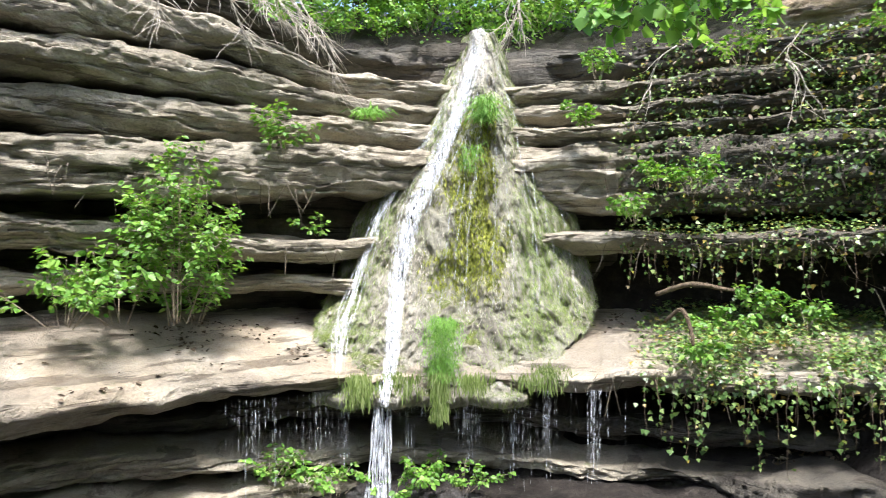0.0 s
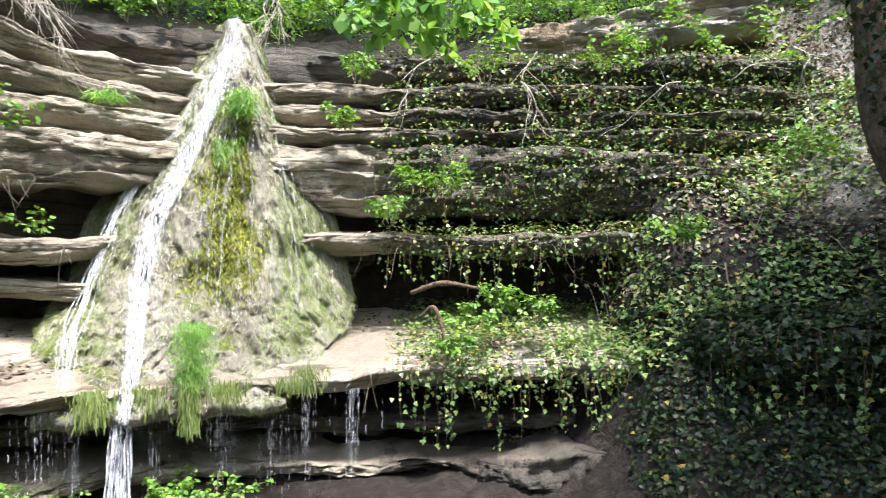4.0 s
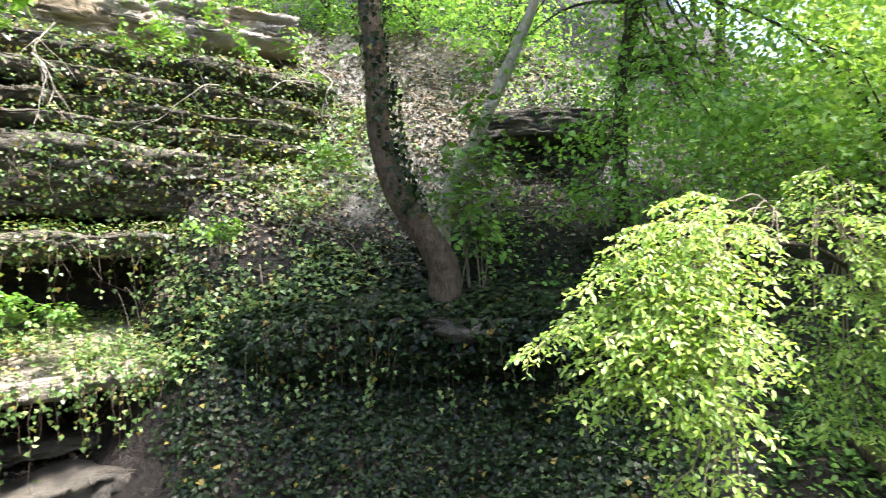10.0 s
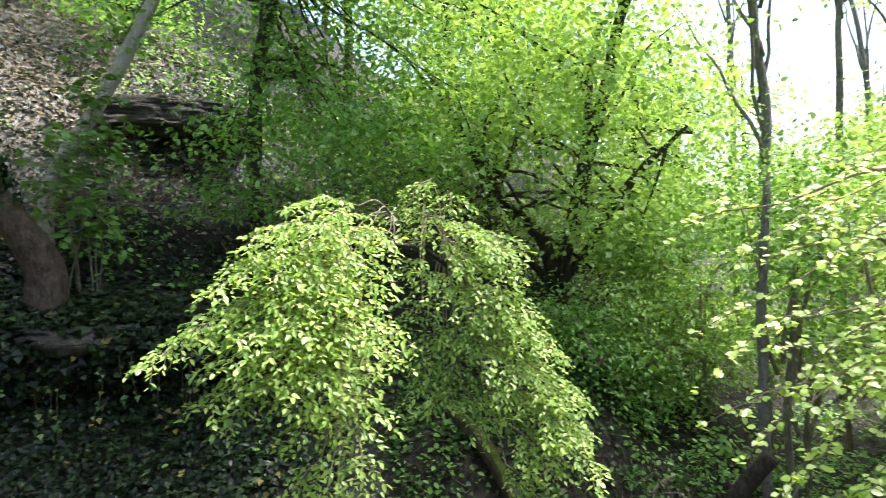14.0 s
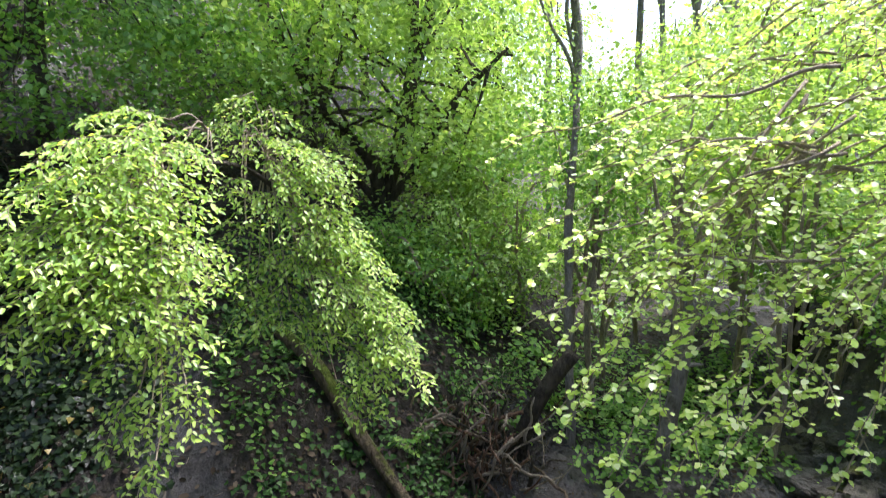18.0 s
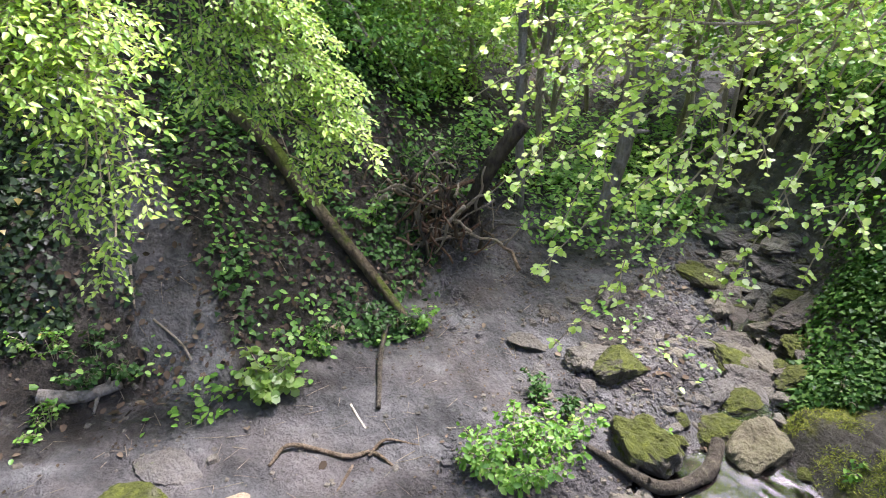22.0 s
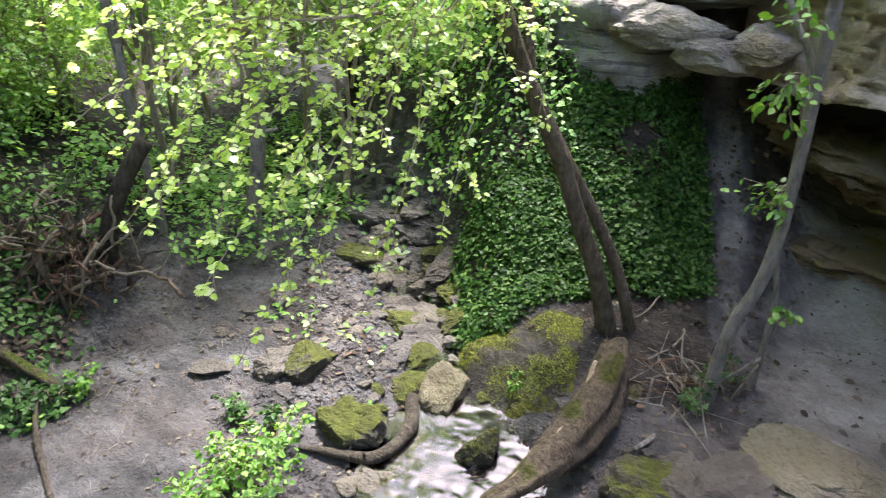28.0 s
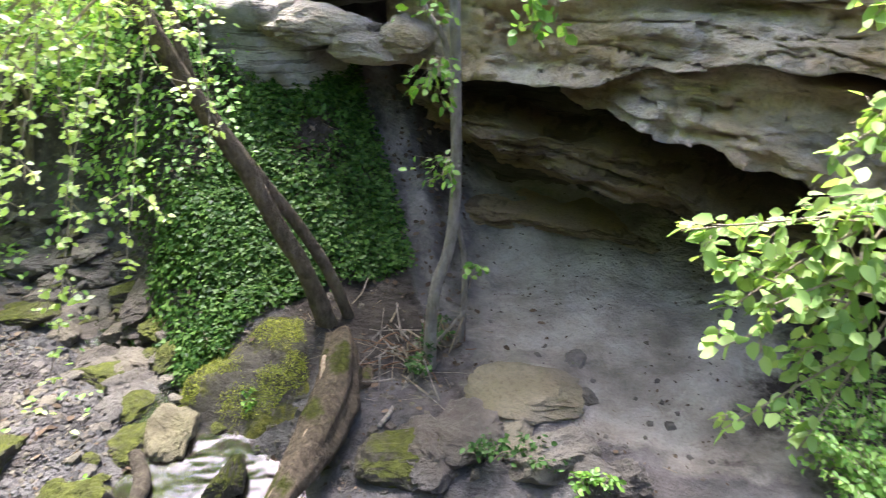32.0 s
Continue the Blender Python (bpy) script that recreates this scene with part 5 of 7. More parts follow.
def hang_plates(thing, origin, tips, g, lift, width, leaf_mat, spacing=0.024, leaf=0.052):
    """Sprays that leave an origin and bow over towards their tips."""
    for a, e, r in tips:
        end = spot(a, e, r)
        back = origin - end
        start = end + back * min(0.62, 0.8 / np.linalg.norm(back)) + g.normal(0, 0.05, 3)
        start[2] = end[2] + lift * g.uniform(0.7, 1.3)
        mid = start * 0.5 + end * 0.5 + UP(0.06)
        leafy = wander(smooth_path([start, mid, end], 18), 0.02, 1.5, g.integers(1000))
        path = np.vstack([smooth_path([origin, (origin + start) / 2 + UP(0.08), start], 10)[:-1], leafy])
        cut = 9
        wood, sets = plate(path[cut:], g, width, spacing, leaf)
        v, f = tube(path, np.interp(np.arange(len(path)), (0, cut, len(path) - 1), (0.008, 0.0055, 0.0018)), 6)
        limb = put_under(thing, "bough", v, fix_tris(f), TWIG)
        v, f = joined(wood)
        tagged(put_under(limb, "side_spray", v, fix_tris(f), TWIG), kind="stuff")
        p, n, t, z = (np.concatenate([q[i] for q in sets]) for i in range(4))
        v, f = leaf_arrays(p, n, t, z, "hornbeam")
        put_under(limb, "leaves", v, f, leaf_mat)


def build_hornbeam():
    g = np.random.default_rng(31)
    base, fork = drop_on(99.5, 7.6), spot(95.5, -3.0, 5.7)
    thing = base_at("hornbeam", *base, "young hornbeam with arching sprays of bright fresh leaves", "tree")
    v, f = tube(smooth_path([base - UP(0.2), spot(99, -7, 7.2), spot(97.5, -3.5, 6.4), fork], 24), np.linspace(0.06, 0.035, 24), 12, 0.1, 31)
    put_under(thing, "trunk", v, fix_tris(f), DARK_BARK)
    heart, crest, low = spot(84.0, 0.6, 4.7), spot(92.5, 1.8, 5.5), spot(84.0, -9.0, 4.35)
    for a, b2, bow in ((fork, heart, 0.2), (fork, crest, 0.12), (heart, low, 0.1)):
        v, f = tube(smooth_path([a, (a + b2) / 2 + UP(bow), b2], 16), np.linspace(0.026, 0.012, 16), 8, 0.1, 5)
        put_under(thing, "limb", v, fix_tris(f), DARK_BARK)
    hang_plates(thing, heart, ((75.6, 0.4, 4.1), (80.6, 1.4, 4.0), (84.6, 0.2, 4.1), (72.6, -3.6, 4.0), (77.2, -2.4, 3.85), (79.4, -0.6, 3.95), (83.4, -1.6, 3.95), (74.6, -1.4, 4.05), (75.0, -5.0, 3.9), (79.6, -4.4, 3.75), (84.2, -5.0, 3.8), (81.8, -3.0, 3.8), (86.4, -3.4, 3.95)), g, 0.22, 0.24, BRIGHT)
    hang_plates(thing, spot(88.0, 3.6, 4.9), ((78.8, 4.2, 4.45), (81.6, 3.0, 4.4), (77.4, 1.6, 4.25), (83.8, 1.6, 4.4), (86.4, 0.6, 4.45)), g, 0.06, 0.2, BRIGHT)
    hang_plates(thing, spot(91.0, 3.6, 5.6), ((87.6, 3.2, 5.3), (89.6, 1.2, 5.2), (95.4, 2.0, 5.1), (98.0, 0.4, 5.0), (88.6, -1.4, 5.15), (91.2, -2.6, 5.05), (89.8, -5.6, 5.05), (96.2, -1.6, 4.95)), g, 0.12, 0.22, BRIGHT)
    hang_plates(thing, heart, ((67.4, -8.8, 4.0), (70.6, -6.6, 3.95), (74.6, -7.2, 3.75), (79.2, -6.6, 3.65), (83.8, -7.2, 3.7), (88.4, -9.8, 3.95), (71.8, -12.6, 3.85), (76.6, -11.4, 3.65), (81.2, -11.0, 3.65), (77.0, -8.8, 3.65), (81.6, -8.8, 3.65), (86.0, -10.4, 3.8), (73.0, -9.6, 3.8), (79.0, -13.6, 3.7), (83.4, -13.4, 3.7), (85.4, -15.4, 3.8)), g, 0.24, 0.24, BRIGHT)
    hang_plates(thing, low, ((73.0, -14.6, 3.85), (78.6, -16.6, 3.8), (83.6, -18.0, 3.8), (85.4, -21.6, 3.85), (78.4, -21.6, 3.9), (80.4, -26.4, 3.9), (82.2, -23.4, 3.9)), g, 0.30, 0.15, BRIGHT)
    hang_plates(thing, crest, ((89.0, 4.0, 5.3), (93.4, 3.0, 5.2), (97.2, 0.4, 5.0), (99.6, -2.0, 4.95), (100.8, -5.6, 4.9), (103.2, -9.2, 4.85), (104.8, -13.0, 4.8), (106.3, -18.2, 4.8), (101.4, -21.0, 4.75), (103.2, -15.4, 4.7), (97.2, -6.2, 4.8), (96.6, -15.6, 4.8), (91.2, -13.0, 4.9), (99.4, -10.6, 4.7), (95.4, -0.8, 5.0), (98.0, -3.6, 4.85), (99.4, -7.6, 4.8), (101.6, -7.4, 4.85), (102.0, -11.6, 4.75), (104.2, -16.0, 4.75), (105.4, -15.4, 4.8), (93.6, -13.2, 4.85), (95.0, -8.6, 4.85), (96.0, -4.8, 4.85), (97.4, -8.8, 4.8), (99.6, -13.2, 4.7), (101.4, -17.8, 4.7), (93.4, -10.4, 4.9), (103.8, -12.6, 4.75), (98.2, -14.4, 4.75), (91.4, -9.6, 4.95), (98.8, -0.4, 4.95), (102.8, -18.6, 4.75), (91.0, 1.2, 5.2), (93.6, -3.6, 4.9)), g, 0.26, 0.23, BRIGHT)


build_hornbeam()

# the twin-stemmed tree leaning over the brook, with twigs that hang into view
ALDER_BARK = bark_material("dark mossy alder bark", [(0.04, 0.031, 0.02), (0.10, 0.08, 0.052), (0.19, 0.155, 0.105)], moss=0.6)
TWIN = drop_on(162.0, 5.35)
BRANCHES = ((123, -34, 3.3), (121, -29, 3.4), (127, -26, 3.4), (136.5, -32, 3.4), (133, -27, 3.5), (145, -27, 3.8), (141, -20, 3.8), (116, -20, 3.6), (114, -14, 3.7), (119, -22, 3.5), (125, -18, 3.5), (130, -20, 3.5), (137, -16, 3.6),
            (118, -8, 3.7), (123, -10, 3.6), (128, -8, 3.6), (134, -9, 3.7), (140, -8, 3.8), (146, -12, 4.0), (131, -2, 3.7), (138, 0, 3.8), (125, -2, 3.7), (144, -4, 4.0), (149, -8, 4.2), (152, -16, 4.4))
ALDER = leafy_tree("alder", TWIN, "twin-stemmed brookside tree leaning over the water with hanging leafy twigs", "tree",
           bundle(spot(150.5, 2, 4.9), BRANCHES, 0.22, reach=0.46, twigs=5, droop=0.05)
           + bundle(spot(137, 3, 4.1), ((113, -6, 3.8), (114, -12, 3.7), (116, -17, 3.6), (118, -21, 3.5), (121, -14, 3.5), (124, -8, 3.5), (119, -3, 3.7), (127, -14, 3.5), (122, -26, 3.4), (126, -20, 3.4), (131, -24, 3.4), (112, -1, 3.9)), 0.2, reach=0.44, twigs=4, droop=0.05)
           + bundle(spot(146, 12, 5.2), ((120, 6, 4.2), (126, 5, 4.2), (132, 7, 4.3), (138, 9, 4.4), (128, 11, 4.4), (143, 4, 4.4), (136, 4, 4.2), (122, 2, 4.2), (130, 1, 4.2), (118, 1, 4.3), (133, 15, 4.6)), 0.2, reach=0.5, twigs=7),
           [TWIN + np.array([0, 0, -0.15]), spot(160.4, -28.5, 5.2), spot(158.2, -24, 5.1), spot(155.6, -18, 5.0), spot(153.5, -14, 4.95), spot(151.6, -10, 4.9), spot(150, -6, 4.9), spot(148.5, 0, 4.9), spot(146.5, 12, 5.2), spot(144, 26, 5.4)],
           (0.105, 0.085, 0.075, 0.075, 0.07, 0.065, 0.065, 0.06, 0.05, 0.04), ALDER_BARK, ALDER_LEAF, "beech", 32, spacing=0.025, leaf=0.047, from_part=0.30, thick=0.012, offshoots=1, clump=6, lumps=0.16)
SECOND = smooth_path([drop_on(164.2, 5.45) - UP(0.1), spot(162.3, -28, 5.4), spot(159.9, -23.8, 5.3), spot(156.9, -19.2, 5.2), spot(154.8, -15.7, 5.15), spot(152.6, -11.5, 5.15), spot(151.8, -3, 5.3), spot(150, 10, 5.6)], 24)
leafy_tree("alder", TWIN + np.array([0.12, -0.1, 0]), "slim second stem of the brookside tree", "tree", [], SECOND, np.linspace(0.06, 0.04, 24), ALDER_BARK, HAZEL, "round", 33, thing=ALDER)

# the thin tree in front of the overhang, and its small shoot
THIN = drop_on(172.2, 4.65)
SAPLING = leafy_tree("sapling", THIN, "slender grey-barked sapling with few small leaves", "tree",
           [(spot(173.5, -10, 4.8), spot(172.2, -13, 4.6), 0.1, {}), (spot(173.6, -8, 4.8), spot(171.3, -4, 4.6), 0.1, {}), (spot(174, -5, 4.8), spot(172, 2, 4.6), 0.1, {}), (spot(174.5, -18, 4.8), spot(173.2, -20, 4.7), 0.05, {})],
           [THIN + np.array([0, 0, -0.1]), spot(172.7, -31, 4.7), spot(174.3, -26.5, 4.75), spot(174.9, -21.9, 4.8), spot(174.9, -14, 4.8), spot(174.7, -5.3, 4.8), spot(174.4, 6, 4.85), spot(174, 24, 5.0)],
           (0.065, 0.05, 0.047, 0.045, 0.042, 0.04, 0.035, 0.025), GREY_BARK, HERB, "oval", 34, twigs=6, reach=0.3, spacing=0.05, leaf=0.07, thick=0.006, from_part=0.1)
SHOOT = drop_on(175.6, 4.9)
leafy_tree("sapling", SHOOT, "thin grey stem beside the sapling", "tree", [(spot(175.6, -30, 4.9), spot(176.8, -28, 4.8), 0.05, {})], [SHOOT + np.array([0, 0, -0.1]), spot(175.9, -31, 4.9), spot(175.8, -27, 4.95), spot(174.6, -22, 4.95)], (0.03, 0.026, 0.024, 0.02), GREY_BARK, HERB, "oval", 35, twigs=4, reach=0.2, spacing=0.05, leaf=0.07, thick=0.004)
FORKED = smooth_path([spot(174.9, -15, 4.82), spot(174.0, -9, 4.85), spot(172.3, -6, 4.9), spot(170.8, -2, 5.0), spot(169, 10, 5.2)], 16)
leafy_tree("sapling", spot(174.9, -15, 4.82), "side stem forking from the slender sapling", "tree", [], FORKED, np.linspace(0.028, 0.016, 16), GREY_BARK, HERB, "oval", 36, thing=SAPLING)

NEAR_LEAF = leaf_material("pale hazel leaves", [(0.13, 0.24, 0.065), (0.19, 0.31, 0.09), (0.25, 0.37, 0.125), (0.32, 0.43, 0.175)], 0.42, 0.6, gloss=0.2)
# a near leafy branch at the edge of the overhang
NEAR = drop_on(232, 2.6)
leafy_tree("hazel", NEAR, "hazel with broad bright leaves close beside the viewpoint", "tree",
           bundle(spot(216, -20, 2.1), ((196.4, -24.2, 1.75), (198.2, -26.0, 1.75), (199.6, -20.4, 1.75), (201.6, -23.0, 1.75), (200.4, -33.4, 1.7), (201.4, -30.0, 1.7), (204.0, -36.8, 1.7), (206.4, -34.2, 1.7), (210.0, -36.8, 1.75), (205.4, -27.0, 1.7), (206.2, -30.6, 1.7), (207.2, -23.6, 1.75), (207.2, -17.0, 1.8), (210.4, -19.0, 1.8), (209.6, -27.4, 1.75)), 0.05, reach=0.15, twigs=4, droop=0.12)
           + bundle(spot(222, -2, 2.6), ((206, -6, 2.6), (209, -8, 2.5), (208, -3, 2.6), (208, -14, 2.2), (210.5, -11, 2.2), (207, -16.5, 2.1)), 0.1, reach=0.3, twigs=7),
           [NEAR + np.array([0, 0, -0.1]), spot(230, -35, 2.5), spot(226, -20, 2.4), spot(222, -2, 2.6), spot(220, 30, 2.7)], (0.05, 0.045, 0.04, 0.035, 0.02), GREY_BARK, NEAR_LEAF, "oval", 37, spacing=0.03, leaf=0.056, thick=0.004, from_part=0.5)
leafy_tree("maple", spot(180, 3, 4.0), "maple twig with broad dark leaves hanging from above", "tree", bundle(spot(180, 6, 4.0), ((180.2, -5.8, 3.8), (182.5, -7.3, 3.8), (184, -5.3, 3.8), (181.6, -8.6, 3.8)), 0.0, reach=0.2, twigs=3), None, None, GREY_BARK, WOOD_LEAF, "beech", 38, spacing=0.05, leaf=0.075, thick=0.005, from_part=0.5)
leafy_tree("maple", spot(16, 30, 6.0), "maple branch with broad light green leaves above the fall", "tree", bundle(spot(15, 27, 6.0), ((13.5, 19.5, 5.8), (16, 18.5, 5.8), (19, 18.3, 5.8), (22, 17.8, 5.8), (24.5, 19, 5.8), (27.5, 19, 5.9)), 0.1, reach=0.4, twigs=6), None, None, GREY_BARK, WOOD_LEAF, "maple", 39, spacing=0.07, leaf=0.12, thick=0.008, from_part=0.5)

# the old leaning trunk on the ivy bank, and the bleached one behind it
LEAN = drop_on(60.6, 8.55)
ASH_BARK = bark_material("ridged ash bark", [(0.03, 0.022, 0.014), (0.085, 0.062, 0.040), (0.18, 0.14, 0.10)], moss=0.6)
ASH = leafy_tree("ash", LEAN, "stout leaning trunk with a mossy elbow and clinging ivy", "tree", [],
           [LEAN + np.array([0, 0, -0.35]), spot(61.0, -2.4, 8.45), spot(60.2, 0.4, 8.35), spot(58.7, 2.6, 8.3), spot(57.1, 4.8, 8.3), spot(55.9, 7.6, 8.25), spot(55.0, 11, 8.2), spot(54.8, 15, 8.2), spot(54.4, 19, 8.2), spot(53.9, 23, 8.2), spot(54, 34, 8.3)],
           (0.25, 0.22, 0.20, 0.185, 0.175, 0.165, 0.155, 0.15, 0.145, 0.14, 0.12), ASH_BARK, WOOD_LEAF, "oval", 40, trunk_rough=0.14)
BACK = drop_on(60.8, 9.4)
leafy_tree("dead_tree", BACK, "bleached dead stem leaning behind the stout trunk", "tree", [],
           [BACK + np.array([0, 0, -0.2]), spot(60.9, 4.6, 9.2), spot(62.3, 8.3, 9.0), spot(64.5, 12.3, 8.9), spot(67.5, 18.7, 8.8), spot(70, 24, 8.8)], (0.10, 0.095, 0.09, 0.085, 0.08, 0.06), PALE_WOOD, WOOD_LEAF, "oval", 41)
leafy_tree("shrub", drop_on(63, 8.8), "leafy shrub beside the leaning trunk", "shrub",
           bundle(drop_on(63, 8.8), ((61.5, 6, 8.2), (63, 10, 8.2), (64.5, 14, 8.2), (62.5, 17, 8.2), (65.5, 19.5, 8.2), (60.5, 9.5, 8.1), (66, 11, 8.3)), 0.2, reach=0.6, twigs=9), None, None, BARK, HERB, "oval", 42, spacing=0.06, leaf=0.12, thick=0.012)


# ---- woodland ----
def crown_arrays(centre, half, sprays, per, size, g, kind="oval", flat=0.75):
    """Leaves in flat sprays through a rough ellipsoid, thin in places."""
    d = unit(g.normal(0, 1, (sprays, 3))) * (g.uniform(0.15, 1, sprays) ** 0.45)[:, None]
    c = np.asarray(centre) + d * np.asarray(half)
    c = c + fbm(c * 0.6, 2, 5)[:, None] * 0.5
    tilt = unit(np.stack([d[:, 0] * 0.4, d[:, 1] * 0.4, np.ones(sprays)], -1) + g.normal(0, 0.25, (sprays, 3)))
    off = g.normal(0, 1, (sprays, per, 3)) * np.array([0.42, 0.42, 0.10]) * (size / 0.1) * g.uniform(0.6, 1.3, (sprays, 1, 1))
    p = (c[:, None] + off).reshape(-1, 3)
    n = np.repeat(tilt, per, 0) * flat + g.normal(0, 0.4, p.shape)
    t = off.reshape(-1, 3) * 0.8 + g.normal(0, 0.3, p.shape) + np.array([0, 0, -0.25])
    return leaf_arrays(p, n, t, size * g.uniform(0.6, 1.25, len(p)), kind), c


def wood_tree(name, base, label, stems, crowns, bark, leaf_mat, seed, limbs=7, size=0.1, group="", thing=None):
    """A woodland tree: stems (points, radii), crowns (centre, half-axes, sprays, leaves in each), limbs from the stems into the crowns."""
    g = np.random.default_rng(seed)
    thing = thing or base_at(name, *base, label, "tree", group)
    paths = []
    for pts, radii in stems:
        path = wander(smooth_path(pts, 22), 0.10, 0.5, seed)
        path[0] = np.asarray(pts[0])
        paths.append(path)
        v, f = tube(path, np.interp(np.linspace(0, 1, 22), np.linspace(0, 1, len(radii)), radii), 9, 0.1, seed)
        put_under(thing, "trunk", v, fix_tris(f), bark)
    for centre, half, sprays, per in crowns:
        (v, f), c = crown_arrays(centre, half, sprays, per, size, g)
        put_under(thing, "crown", v, f, leaf_mat)
        for k in range(limbs):
            path = paths[k % len(paths)]
            i = int(g.uniform(0.45, 0.95) * 21)
            tip = c[g.integers(len(c))]
            w = wander(smooth_path([path[i], (path[i] * 0.5 + tip * 0.5) + np.array([0, 0, 0.25]), tip], 12), 0.12, 0.8, seed + k)
            v, f = tube(w, np.linspace(0.035, 0.006, 12) * (size / 0.1) ** 0.5, 6)
            put_under(thing, "limb", v, fix_tris(f), bark)
    return thing


def standing(a, r, height, lean, radius):
    """A stem from the ground: points and radii."""
    b2 = drop_on(a, r)
    top = b2 + np.array([lean[0], lean[1], height])
    return [b2 + np.array([0, 0, -0.2]), b2 * 0.62 + top * 0.38 + np.array([lean[0] * -0.15, lean[1] * -0.15, 0]), b2 * 0.3 + top * 0.7, top], (radius, radius * 0.85, radius * 0.65, radius * 0.35)


def build_woods():
    # unseen crowns added high on the leaning trees, set to shade the gorge
    shade = np.array([8.0, 1.2, 9.7])
    wood_tree("added_ash_crown", spot(54, 34, 8.3), "", [([spot(54, 34, 8.3), np.array([7.0, 4.2, 9.4]), np.array([7.6, 2.8, 9.6]), shade], (0.11, 0.09, 0.07, 0.03))], [(shade, (2.3, 2.7, 0.8), 900, 18)], BARK, WOOD_LEAF, 60, 9, 0.14, thing=ASH)
    # unseen alder crown, added to shade the stump and ivy bank
    high = np.array([1.7, -8.9, 9.8])
    wood_tree("alder", high, "", [([spot(144, 26, 5.4), np.array([3.0, -6.6, 8.2]), high], (0.045, 0.04, 0.02))], [(high, (2.2, 1.5, 0.8), 330, 18)], ALDER_BARK, WOOD_LEAF, 61, 7, 0.12, thing=ALDER)
    # trees that stand on the slope behind the bank
    b2 = drop_on(76.4, 10.0)
    wood_tree("maple_tree", b2, "slim dark tree on the slope with tiered green sprays", [([b2, spot(76.4, 10, 9.9), spot(76.9, 16, 9.9), spot(77.6, 24, 9.9), spot(78, 36, 10)], (0.12, 0.11, 0.10, 0.09, 0.06))],
              [(spot(79, 9, 9.0), (1.5, 1.7, 1.2), 150, 24), (spot(84, 16, 9.2), (1.9, 1.9, 1.5), 190, 24), (spot(73, 22, 9.4), (2.0, 2.0, 1.3), 110, 22), (spot(90, 9, 9.0), (1.4, 1.4, 1.0), 100, 24)], DARK_BARK, WOOD_LEAF, 63, 8, 0.085)
    b2 = drop_on(102.5, 10.5)
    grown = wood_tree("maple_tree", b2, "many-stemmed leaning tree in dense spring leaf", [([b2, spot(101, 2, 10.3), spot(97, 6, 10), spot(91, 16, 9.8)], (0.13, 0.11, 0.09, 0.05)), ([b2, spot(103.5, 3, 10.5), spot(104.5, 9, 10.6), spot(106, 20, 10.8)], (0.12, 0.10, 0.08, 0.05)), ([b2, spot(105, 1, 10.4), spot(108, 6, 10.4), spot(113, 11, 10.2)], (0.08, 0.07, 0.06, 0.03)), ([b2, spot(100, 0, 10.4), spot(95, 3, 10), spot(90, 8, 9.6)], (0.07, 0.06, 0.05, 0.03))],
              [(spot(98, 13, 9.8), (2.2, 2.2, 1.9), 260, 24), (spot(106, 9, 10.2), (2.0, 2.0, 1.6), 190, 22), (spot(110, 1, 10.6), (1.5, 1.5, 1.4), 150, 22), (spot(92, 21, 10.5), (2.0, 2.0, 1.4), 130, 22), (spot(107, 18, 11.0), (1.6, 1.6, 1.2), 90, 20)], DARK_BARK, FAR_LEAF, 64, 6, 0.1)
    # unseen maple crown on an added stem, set to shade the path bank
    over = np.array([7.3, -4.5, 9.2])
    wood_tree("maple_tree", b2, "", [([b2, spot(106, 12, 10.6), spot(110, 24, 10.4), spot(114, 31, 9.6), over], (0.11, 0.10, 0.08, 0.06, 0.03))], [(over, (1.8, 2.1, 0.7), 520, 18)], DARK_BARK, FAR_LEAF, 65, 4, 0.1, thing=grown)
    for k, (a, r, h, lean, rad) in enumerate(((119.0, 11.0, 9.0, (0.2, 0.1), 0.10), (124.3, 15.0, 11.0, (-0.4, 0.3), 0.09), (128.7, 14.0, 10.0, (0.3, 0.0), 0.11), (132.6, 14.5, 10.0, (0.5, 0.5), 0.13), (126.5, 20.0, 12.0, (0.8, 0.2), 0.10), (117.0, 22.0, 13.0, (0.3, 0.3), 0.11))):
        pts, radii = standing(a, r, h, lean, rad)
        top = pts[-1]
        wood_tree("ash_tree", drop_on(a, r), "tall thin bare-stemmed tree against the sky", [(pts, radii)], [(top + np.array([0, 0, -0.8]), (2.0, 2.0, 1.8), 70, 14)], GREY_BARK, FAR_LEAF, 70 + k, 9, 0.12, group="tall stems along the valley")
    # repeats: three grown trees, set out over the slopes and the valley
    kinds = []
    for k, (h, w, lean) in enumerate(((7.0, 2.3, 0.5), (9.0, 2.8, -0.4), (5.0, 2.0, 0.3))):
        base = np.zeros(3)
        stem = ([base + np.array([0, 0, -0.3]), np.array([lean * 0.3, 0.1, h * 0.35]), np.array([lean * 0.8, 0, h * 0.7]), np.array([lean, 0.2, h])], (0.13, 0.11, 0.08, 0.04))
        kinds.append(wood_tree("woodland_tree", base, "light green woodland tree in young leaf", [stem], [(np.array([lean, 0, h * 0.74]), (w, w, h * 0.3), 200, 20), (np.array([lean * 0.5 + 0.6, 0.3, h * 0.42]), (w * 0.75, w * 0.75, h * 0.16), 90, 20)], DARK_BARK, FAR_LEAF, 80 + k, 7, 0.13, group="woodland trees on the slopes"))
